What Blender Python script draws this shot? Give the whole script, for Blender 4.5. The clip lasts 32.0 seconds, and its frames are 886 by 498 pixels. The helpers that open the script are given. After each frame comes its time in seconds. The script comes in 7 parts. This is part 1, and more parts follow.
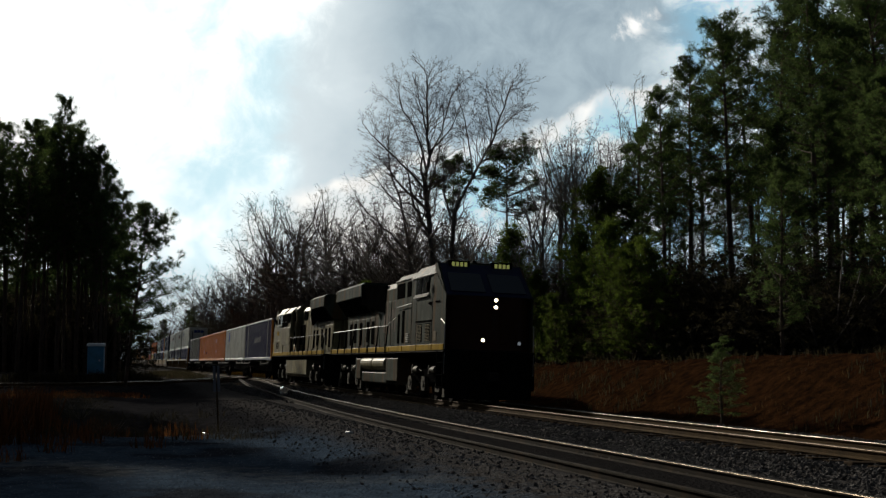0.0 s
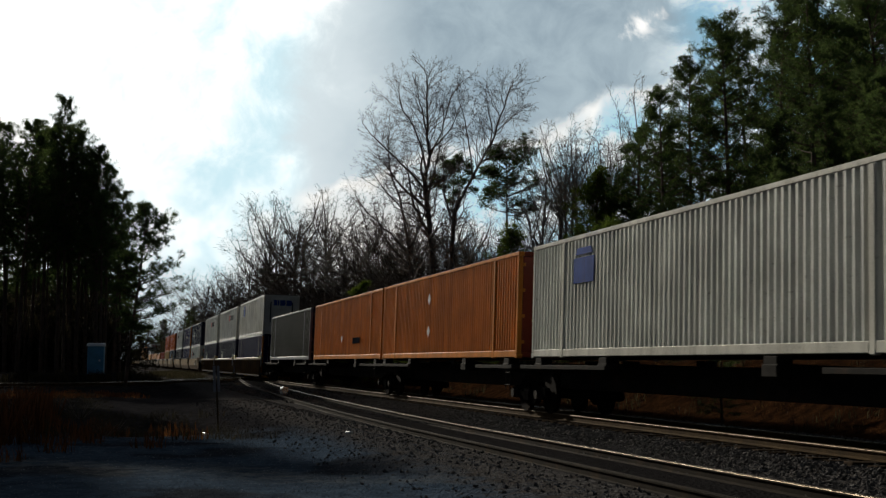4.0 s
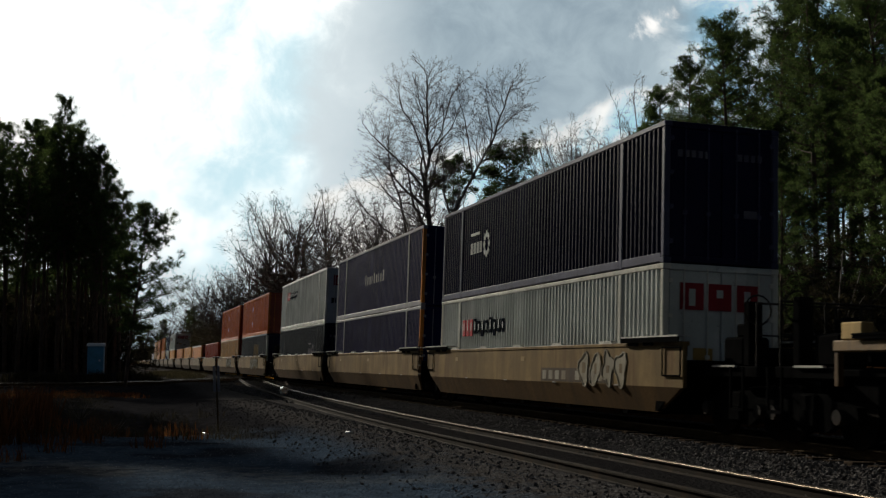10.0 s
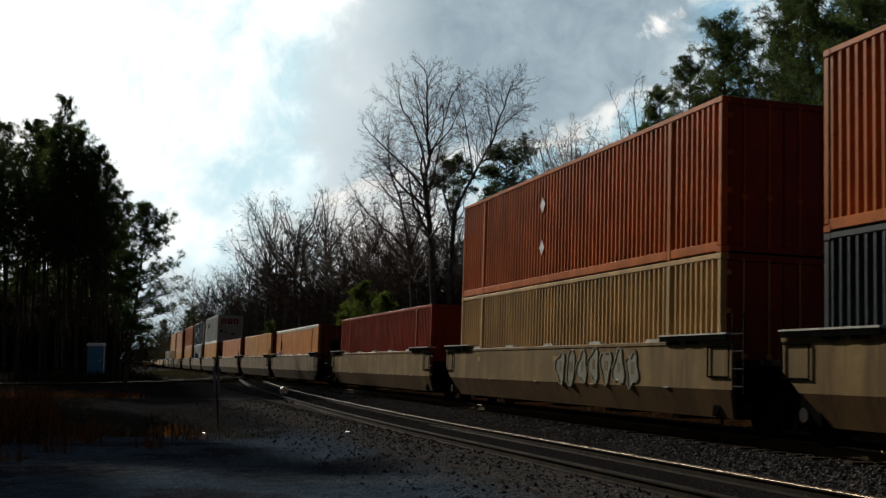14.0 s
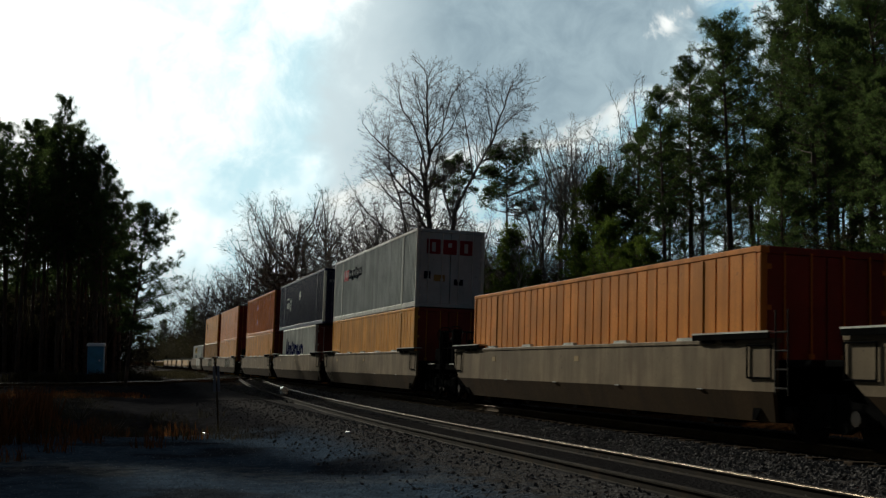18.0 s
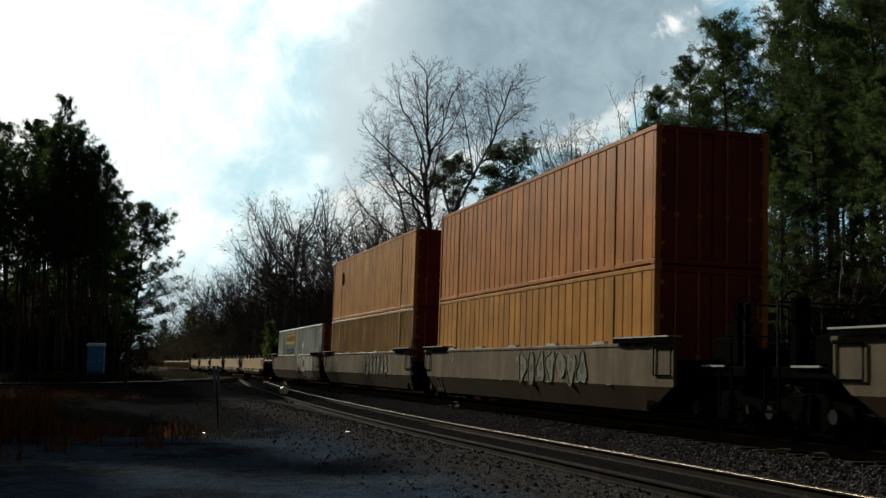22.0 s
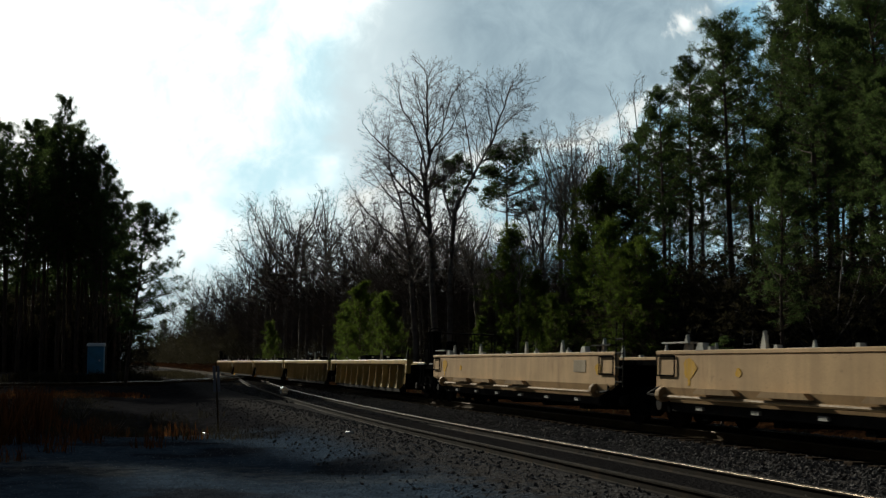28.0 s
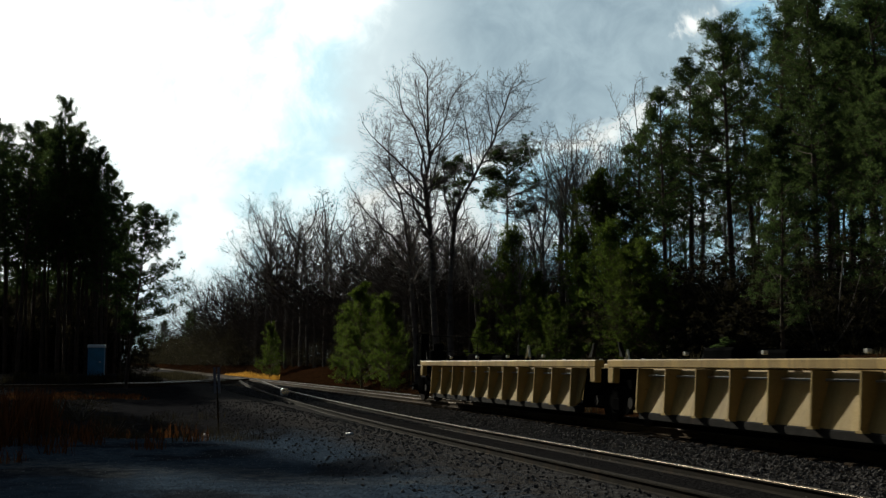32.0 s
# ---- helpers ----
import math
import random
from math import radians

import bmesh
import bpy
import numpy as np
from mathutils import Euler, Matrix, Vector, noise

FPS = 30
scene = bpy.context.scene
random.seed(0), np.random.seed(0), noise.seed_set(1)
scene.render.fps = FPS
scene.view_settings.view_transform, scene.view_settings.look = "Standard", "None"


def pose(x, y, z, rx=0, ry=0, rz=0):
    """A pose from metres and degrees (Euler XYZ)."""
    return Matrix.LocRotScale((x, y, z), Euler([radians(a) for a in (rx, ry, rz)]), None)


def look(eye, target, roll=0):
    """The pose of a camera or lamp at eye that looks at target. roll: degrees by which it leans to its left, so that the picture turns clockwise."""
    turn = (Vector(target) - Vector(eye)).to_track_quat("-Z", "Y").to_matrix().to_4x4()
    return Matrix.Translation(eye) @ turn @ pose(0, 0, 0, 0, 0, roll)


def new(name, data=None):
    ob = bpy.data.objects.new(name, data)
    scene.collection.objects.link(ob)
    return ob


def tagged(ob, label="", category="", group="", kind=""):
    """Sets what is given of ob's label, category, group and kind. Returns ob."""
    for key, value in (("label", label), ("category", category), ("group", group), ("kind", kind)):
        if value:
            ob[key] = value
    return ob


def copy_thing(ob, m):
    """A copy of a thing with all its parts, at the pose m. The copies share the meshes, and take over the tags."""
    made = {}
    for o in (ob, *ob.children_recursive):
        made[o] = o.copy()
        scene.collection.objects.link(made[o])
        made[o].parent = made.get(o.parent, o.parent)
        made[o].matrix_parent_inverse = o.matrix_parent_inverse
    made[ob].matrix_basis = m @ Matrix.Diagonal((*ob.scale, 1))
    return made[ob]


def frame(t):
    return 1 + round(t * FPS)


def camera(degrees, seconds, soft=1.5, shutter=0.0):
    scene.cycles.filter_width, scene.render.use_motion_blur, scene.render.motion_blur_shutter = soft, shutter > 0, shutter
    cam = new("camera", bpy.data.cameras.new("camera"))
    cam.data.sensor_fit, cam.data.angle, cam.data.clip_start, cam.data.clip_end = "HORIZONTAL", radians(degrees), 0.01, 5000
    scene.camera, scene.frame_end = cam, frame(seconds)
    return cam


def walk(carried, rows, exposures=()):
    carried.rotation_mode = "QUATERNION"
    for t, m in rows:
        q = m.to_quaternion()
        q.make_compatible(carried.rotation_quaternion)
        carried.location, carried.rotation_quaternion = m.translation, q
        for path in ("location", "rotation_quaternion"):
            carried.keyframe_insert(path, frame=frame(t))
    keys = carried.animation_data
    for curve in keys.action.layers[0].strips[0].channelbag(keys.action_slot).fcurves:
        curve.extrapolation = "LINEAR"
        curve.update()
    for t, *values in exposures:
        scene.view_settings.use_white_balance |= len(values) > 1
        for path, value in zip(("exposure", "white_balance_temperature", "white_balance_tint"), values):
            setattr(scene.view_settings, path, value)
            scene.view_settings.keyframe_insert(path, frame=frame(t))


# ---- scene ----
# The line runs straight: D along the train's way, N across it to the far side, s metres along, q metres across.
D = Vector((0.28234, -0.95931, 0.0))
N = Vector((0.95931, 0.28234, 0.0))
BASE = Vector((10.498, 3.090, 0.0))
YAW, CANT = -74.08, -1.95
EYE = 1.34           # camera above the rail heads


def at(s, q, z=0.0):
    return BASE + D * s + N * q + Vector((0, 0, z))


def main_q(s):
    """Centre line of the main track, which runs half a degree off the line of the lot."""
    return 0.802 - 0.00843 * s


def sq(x, y):
    p = Vector((x, y, 0)) - BASE
    return p.dot(D), p.dot(N)


cam = camera(41.81, 32.0, soft=1.3, shutter=0.08)
LENS = [(0.0, pose(0, 0, EYE, 95.54, 0, 0)), (28.0, pose(0, 0, EYE, 95.54, 0, 0)),
        (30.5, pose(0, 0, EYE, 95.61, 0, 0.04)), (32.0, pose(0, 0, EYE, 95.61, 0, 0.02))]
EXPOSURE = [(0.0, -0.56, 6560, 10), (6.0, -0.60, 6560, 10), (13.5, -0.62, 6560, 10), (17.0, -0.62, 6380, 5), (20.0, -0.62, 6380, 5), (27.0, -0.58, 6380, 5), (32.0, -0.50, 6400, 5)]
walk(cam, LENS, EXPOSURE)

# ---- sky and sun ----
SUN_AZ, SUN_EL = -33.0, 24.0      # degrees from +y to the left, and up
SUN_DIR = Vector((math.sin(radians(SUN_AZ)) * math.cos(radians(SUN_EL)),
                  math.cos(radians(SUN_AZ)) * math.cos(radians(SUN_EL)), math.sin(radians(SUN_EL))))
sun = new("sun", bpy.data.lights.new("sun", "SUN"))
sun.data.energy, sun.data.angle, sun.data.color = 4.8, radians(1.2), (1.0, 0.93, 0.79)
sun.matrix_basis = look(SUN_DIR * 100, (0, 0, 0))


class Nodes:
    """Short hand for a node tree."""

    def __init__(self, tree):
        self.tree = tree
        tree.nodes.clear()

    def add(self, kind, values=None, operation=""):
        n = self.tree.nodes.new(kind)
        if operation:
            n.operation = operation
        for key, val in (values or {}).items():
            if isinstance(val, bpy.types.NodeSocket):
                self.tree.links.new(val, n.inputs[key])
            else:
                n.inputs[key].default_value = val
        return n

    def math(self, op, a, b=0.0, clamp=False):
        n = self.add("ShaderNodeMath", {0: a, 1: b}, op)
        n.use_clamp = clamp
        return n.outputs[0]

    def mix(self, fac, a, b, blend="MIX"):
        n = self.add("ShaderNodeMix")
        n.data_type, n.blend_type = "RGBA", blend
        for i, val in ((0, fac), (6, a), (7, b)):
            if isinstance(val, bpy.types.NodeSocket):
                self.tree.links.new(val, n.inputs[i])
            else:
                n.inputs[i].default_value = val if i == 0 else (*val[:3], 1)
        return n.outputs[2]

    def ramp(self, fac, lo, hi, a=0.0, b=1.0, smooth=True):
        n = self.add("ShaderNodeMapRange", {0: fac, 1: lo, 2: hi, 3: a, 4: b})
        n.interpolation_type = "SMOOTHSTEP" if smooth else "LINEAR"
        return n.outputs[0]

    def noise(self, vec, scale, detail=4.0, rough=0.55, dist=0.0):
        return self.add("ShaderNodeTexNoise", {"Vector": vec, "Scale": scale, "Detail": detail, "Roughness": rough, "Distortion": dist}).outputs[0]


def build_world():
    world = bpy.data.worlds.new("sky")
    scene.world = world
    world.use_nodes = True
    g = Nodes(world.node_tree)
    vec = g.add("ShaderNodeTexCoord").outputs["Generated"]
    sep = g.add("ShaderNodeSeparateXYZ", {0: vec})
    x, y, z = sep.outputs
    sky = g.add("ShaderNodeTexSky")
    sky.sky_type, sky.sun_disc, sky.sun_elevation, sky.sun_rotation = "NISHITA", False, radians(SUN_EL), radians(SUN_AZ)
    sky.air_density, sky.dust_density = 1.3, 2.0
    air = sky.outputs[0]
    air = g.mix(1.0, air, (0.002, 0.002, 0.002), "MULTIPLY")
    # unseen cloud all over, darkened to deepen the shade; brightest round the veiled sun
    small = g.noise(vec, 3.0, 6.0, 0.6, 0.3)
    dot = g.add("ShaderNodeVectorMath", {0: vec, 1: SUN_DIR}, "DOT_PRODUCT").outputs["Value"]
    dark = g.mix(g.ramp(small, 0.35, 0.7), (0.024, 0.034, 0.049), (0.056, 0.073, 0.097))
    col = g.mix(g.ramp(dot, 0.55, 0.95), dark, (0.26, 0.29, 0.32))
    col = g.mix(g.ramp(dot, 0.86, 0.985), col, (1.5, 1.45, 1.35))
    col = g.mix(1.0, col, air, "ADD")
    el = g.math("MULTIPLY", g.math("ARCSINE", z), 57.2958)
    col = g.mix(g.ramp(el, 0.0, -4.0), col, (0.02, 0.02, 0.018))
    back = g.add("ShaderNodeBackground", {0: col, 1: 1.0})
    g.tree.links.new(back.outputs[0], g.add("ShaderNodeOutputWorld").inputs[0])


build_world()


def cloud_surface():
    """The clouds over the line, by azimuth and height in degrees; they thin out to the plain sky at the sheet's edges."""
    m = bpy.data.materials.new("drifting_clouds")
    m.use_nodes = True
    g = Nodes(m.node_tree)
    vec = g.add("ShaderNodeVectorMath", {0: g.add("ShaderNodeTexCoord").outputs["Object"]}, "NORMALIZE").outputs["Vector"]
    sep = g.add("ShaderNodeSeparateXYZ", {0: vec})
    x, y, z = sep.outputs
    az = g.math("MULTIPLY", g.math("ARCTAN2", x, y), 57.2958)
    el = g.math("MULTIPLY", g.math("ARCSINE", z), 57.2958)
    n1 = g.noise(vec, 9.0, 8.0, 0.58, 0.25)
    n2 = g.noise(vec, 22.0, 7.0, 0.6, 0.4)
    w1 = g.math("MULTIPLY", g.math("SUBTRACT", n1, 0.5), 10.0)
    w2 = g.math("MULTIPLY", g.math("SUBTRACT", n2, 0.5), 6.0)
    azw = g.math("ADD", az, g.math("MULTIPLY", g.math("ADD", w1, w2), 0.55))
    elw = g.math("ADD", el, g.math("MULTIPLY", g.math("ADD", w1, w2), 0.38))
    # thin bright cloud with pale blue gaps, sun behind it
    thin = g.mix(g.ramp(g.math("ADD", g.math("MULTIPLY", n1, 0.6), g.math("MULTIPLY", n2, 0.7)), 0.48, 0.86), (1.16, 1.20, 1.18), (0.60, 0.82, 0.90))
    thin = g.mix(g.ramp(az, -13.0, -22.0), thin, (1.3, 1.28, 1.25))
    # heavy grey bank
    grey = g.mix(g.ramp(n2, 0.30, 0.72), (0.275, 0.36, 0.425), (0.40, 0.50, 0.56))
    grey = g.mix(g.ramp(azw, 1.0, -5.5), grey, (0.66, 0.75, 0.79))
    col = g.mix(g.ramp(azw, -6.6, -4.4), thin, grey)
    # below its ragged edge: lit rims, then pale blue with puffs
    edge = g.math("SUBTRACT", elw, g.math("ADD", 10.2, g.math("MULTIPLY", az, 0.26)))
    blue = g.mix(g.ramp(n2, 0.46, 0.64), (0.40, 0.63, 0.74), (0.86, 0.92, 0.92))
    pinkish = g.mix(g.ramp(el, 10.0, 5.0), (0.70, 0.80, 0.84), (0.86, 0.84, 0.80))
    blue = g.mix(g.ramp(az, 3.0, -1.0), blue, pinkish)
    under = g.mix(g.ramp(edge, -1.6, -0.1), blue, g.mix(g.ramp(n2, 0.38, 0.6), (0.62, 0.72, 0.77), (1.0, 0.99, 0.95)))
    low = g.math("MULTIPLY", g.ramp(edge, 0.5, -0.3), g.ramp(azw, -6.6, -4.4))
    col = g.mix(low, col, under)
    # clearer sky and one bright puff to the right of the bank
    right = g.ramp(azw, 11.6, 14.2)
    col = g.mix(right, col, g.mix(g.ramp(n2, 0.42, 0.62), (0.26, 0.47, 0.61), (0.74, 0.84, 0.88)))
    puff = g.math("MULTIPLY", g.ramp(g.math("ABSOLUTE", g.math("SUBTRACT", azw, 11.2)), 0.9, 0.1), g.ramp(g.math("ABSOLUTE", g.math("SUBTRACT", elw, 16.4)), 0.7, 0.1))
    col = g.mix(puff, col, (1.0, 1.0, 0.98))
    col = g.mix(g.ramp(el, 5.5, 1.0), col, (0.55, 0.66, 0.70))
    em = g.add("ShaderNodeEmission", {0: col, 1: 1.55})
    clear = g.add("ShaderNodeBsdfTransparent")
    fade = g.math("MULTIPLY", g.ramp(g.math("ABSOLUTE", az), 32.0, 25.0), g.ramp(el, 30.0, 22.0))
    mx = g.add("ShaderNodeMixShader", {0: fade, 1: clear.outputs[0], 2: em.outputs[0]})
    g.tree.links.new(mx.outputs[0], g.add("ShaderNodeOutputMaterial").inputs[0])
    return m


def cloud_sheet():
    """A far sheet of sky, bent round the place, that drifts slowly sideways."""
    verts, faces, n, k = [], [], 45, 24
    for i in range(n):
        for j in range(k):
            a, e = radians(-33 + 66 * i / (n - 1)), radians(-3 + 34 * j / (k - 1))
            verts.append((3000 * math.sin(a) * math.cos(e), 3000 * math.cos(a) * math.cos(e), 3000 * math.sin(e)))
    for i in range(n - 1):
        for j in range(k - 1):
            faces.append((i * k + j, i * k + j + 1, (i + 1) * k + j + 1, (i + 1) * k + j))
    me = bpy.data.meshes.new("backdrop")
    me.from_pydata(verts, [], faces)
    me.materials.append(cloud_surface())
    return tagged(new("backdrop", me), "bright broken clouds and a heavy grey bank", "sky", kind="structure")


clouds = cloud_sheet()


# ---- materials ----
def surface(name, base, rough=0.6, metal=0.0, var=0.25, scale=2.0, fine=30.0, bump=0.15, stain=None, stain_at=(0.52, 0.7),
            stain_scale=1.2, streak=False, per_object=0.0, per_island=0.0, spec=0.35, emit=0.0, coat=0.0, wear=0.0):
    """A painted, metal, wood, stone or leaf surface: base colour varied at two scales, stains of one other colour, fine relief."""
    m = bpy.data.materials.new(name)
    m.use_nodes = True
    g = Nodes(m.node_tree)
    vec = g.add("ShaderNodeTexCoord").outputs["Object"]
    if per_object:
        rnd0 = g.add("ShaderNodeObjectInfo").outputs["Random"]
        vec = g.add("ShaderNodeVectorMath", {0: vec, 1: g.add("ShaderNodeCombineXYZ", {0: g.math("MULTIPLY", rnd0, 50.0)}).outputs[0]}, operation="ADD").outputs[0]
    wide = g.noise(vec, scale, 5.0)
    grain = g.noise(vec, fine, 3.0, 0.65)
    lo, hi = [c * (1 - var) for c in base], [min(1.0, c * (1 + var)) for c in base]
    col = g.mix(g.ramp(wide, 0.3, 0.7), lo, hi)
    col = g.mix(g.math("MULTIPLY", g.ramp(grain, 0.35, 0.75), 0.45), col, [c * (1 - var * 1.2) for c in base])
    if stain:
        v2 = vec
        if streak:
            v2 = g.add("ShaderNodeVectorMath", {0: vec, 1: (3.0, 3.0, 0.35)}, operation="MULTIPLY").outputs[0]
        s = g.ramp(g.noise(v2, stain_scale, 7.0, 0.62, 0.4), *stain_at)
        col = g.mix(g.math("MULTIPLY", s, 0.85), col, stain)
    if wear:
        # uneven fading from panel to panel, and small scabs of dirt and rust
        band = g.noise(g.add("ShaderNodeVectorMath", {0: vec, 1: (2.2, 0.3, 0.12)}, operation="MULTIPLY").outputs[0], 1.0, 3.0, 0.6)
        col = g.mix(g.math("MULTIPLY", g.ramp(band, 0.42, 0.66), wear), col, [c * 0.55 for c in base])
        scab = g.ramp(g.noise(vec, 5.5, 8.0, 0.72, 0.2), 0.60, 0.70)
        col = g.mix(g.math("MULTIPLY", scab, min(1.0, wear * 1.4)), col, [c * 0.45 + 0.008 for c in (stain or base)])
    if per_object:
        k = g.ramp(rnd0, 0.0, 1.0, 1 - per_object, 1 + per_object, False)
        col = g.add("ShaderNodeVectorMath", {0: col, "Scale": k}, operation="SCALE").outputs[0]
    if per_island:
        k = g.ramp(g.add("ShaderNodeNewGeometry").outputs["Random Per Island"], 0.0, 1.0, 1 - per_island, 1 + per_island, False)
        col = g.add("ShaderNodeVectorMath", {0: col, "Scale": k}, operation="SCALE").outputs[0]
    vals = {"Base Color": col, "Metallic": metal, "Roughness": g.ramp(grain, 0.2, 0.8, max(0.03, rough - 0.12), min(1.0, rough + 0.12)), "Specular IOR Level": spec}
    if emit:
        vals["Emission Color"], vals["Emission Strength"] = (*base, 1), emit
    if coat:
        vals["Coat Weight"] = coat
    bs = g.add("ShaderNodeBsdfPrincipled", vals)
    if bump:
        h = g.math("ADD", grain, g.math("MULTIPLY", wide, 0.6))
        b = g.add("ShaderNodeBump", {"Height": h, "Strength": bump, "Distance": 0.02})
        g.tree.links.new(b.outputs[0], bs.inputs["Normal"])
    g.tree.links.new(bs.outputs[0], g.add("ShaderNodeOutputMaterial").inputs[0])
    return m


def leaf_surface(name, base, tip, per=0.35):
    m = bpy.data.materials.new(name)
    m.use_nodes = True
    g = Nodes(m.node_tree)
    r = g.add("ShaderNodeNewGeometry").outputs["Random Per Island"]
    o = g.add("ShaderNodeObjectInfo").outputs["Random"]
    col = g.mix(r, base, tip)
    k = g.math("MULTIPLY", g.ramp(r, 0.0, 1.0, 1 - per, 1 + per, False), g.ramp(o, 0.0, 1.0, 0.75, 1.25, False))
    col = g.add("ShaderNodeVectorMath", {0: col, "Scale": k}, operation="SCALE").outputs[0]
    bs = g.add("ShaderNodeBsdfPrincipled", {"Base Color": col, "Roughness": 0.7, "Specular IOR Level": 0.05})
    glow = g.mix(1.0, col, (1.3, 1.3, 0.85), "MULTIPLY")
    tr = g.add("ShaderNodeBsdfTranslucent", {"Color": glow})
    mx = g.add("ShaderNodeMixShader", {0: 0.55, 1: bs.outputs[0], 2: tr.outputs[0]})
    g.tree.links.new(mx.outputs[0], g.add("ShaderNodeOutputMaterial").inputs[0])
    return m


RUST, GRIME = (0.13, 0.055, 0.025), (0.035, 0.03, 0.026)
M = {
    "rail": surface("rusty_rail_side", (0.058, 0.037, 0.017), 0.8, 0.0, 0.3, 3, 40, 0.2, (0.085, 0.052, 0.023), spec=0.05),
    "railhead": surface("polished_rail_head", (0.20, 0.17, 0.135), 0.30, 1.0, 0.15, 2, 60, 0.03),
    # siding rails: the shade on their near side is put into the colour
    "railshade": surface("shaded_rail_side", (0.020, 0.015, 0.010), 0.8, 0.0, 0.3, 3, 40, 0.2, (0.045, 0.028, 0.014), spec=0.05),
    "railbrown": surface("brown_rail_head", (0.13, 0.085, 0.045), 0.5, 0.5, 0.2, 2, 60, 0.05),
    "railworn": surface("dull_worn_rail_head", (0.23, 0.175, 0.12), 0.30, 0.85, 0.15, 2, 60, 0.03),
    "tie": surface("weathered_tie_wood", (0.042, 0.032, 0.024), 0.9, 0, 0.35, 4, 30, 0.6, (0.05, 0.04, 0.03), per_object=0.3, spec=0.0),
    "stone": surface("ballast_stone", (0.094, 0.089, 0.086), 0.9, 0, 0.3, 6, 50, 0.3, per_island=0.55, spec=0.0),
    "steel": surface("dark_grimy_steel", (0.022, 0.020, 0.018), 0.8, 0.0, 0.3, 3, 40, 0.2, (0.04, 0.026, 0.018), spec=0.04),
    "black": surface("black_underframe", (0.007, 0.007, 0.007), 0.85, 0.0, 0.3, 3, 40, 0.2, spec=0.0),
    "wheel": surface("wheel_steel", (0.013, 0.011, 0.010), 0.8, 0.0, 0.3, 4, 40, 0.1, (0.022, 0.013, 0.008), spec=0.02),
    "bright": surface("worn_bright_steel", (0.42, 0.41, 0.38), 0.42, 0.6, 0.2, 4, 40, 0.1),
    "glass": surface("dark_window_glass", (0.012, 0.014, 0.016), 0.08, 0.0, 0.1, 3, 30, 0.0, spec=0.7),
    "lamp": surface("lit_headlight", (1.0, 0.80, 0.50), 0.3, emit=9.0, bump=0),
    "lampdim": surface("dim_marker_light", (0.6, 0.68, 0.75), 0.3, emit=0.25, bump=0),
    "numlamp": surface("number_board_characters", (0.80, 0.85, 0.25), 0.5, emit=0.22, bump=0),
    "bark": surface("grey_brown_bark", (0.145, 0.125, 0.112), 0.9, 0, 0.35, 3, 20, 0.5),
    "twig": surface("bare_twigs", (0.20, 0.172, 0.158), 0.9, 0, 0.3, 3, 20, 0.0),
    "pinebark": surface("pine_bark", (0.09, 0.06, 0.045), 0.9, 0, 0.4, 3, 16, 0.6),
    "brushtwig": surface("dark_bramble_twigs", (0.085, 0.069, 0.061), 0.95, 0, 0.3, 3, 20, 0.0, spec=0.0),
    "needle": leaf_surface("pine_needles", (0.038, 0.067, 0.034), (0.072, 0.098, 0.041)),
    "young": leaf_surface("young_pine_needles", (0.056, 0.092, 0.022), (0.094, 0.124, 0.030)),
    "dry": leaf_surface("dry_broom_grass", (0.042, 0.017, 0.010), (0.068, 0.028, 0.015)),
    "straw": leaf_surface("dull_pine_straw", (0.024, 0.013, 0.008), (0.046, 0.026, 0.015)),
    "gold": leaf_surface("golden_dry_grass", (0.30, 0.15, 0.035), (0.42, 0.23, 0.06)),
    "palestone": surface("pale_crushed_stone", (0.14, 0.15, 0.17), 0.9, 0, 0.3, 6, 50, 0.2, per_island=0.5, spec=0.0),
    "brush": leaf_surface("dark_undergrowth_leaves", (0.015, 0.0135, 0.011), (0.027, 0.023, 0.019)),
}


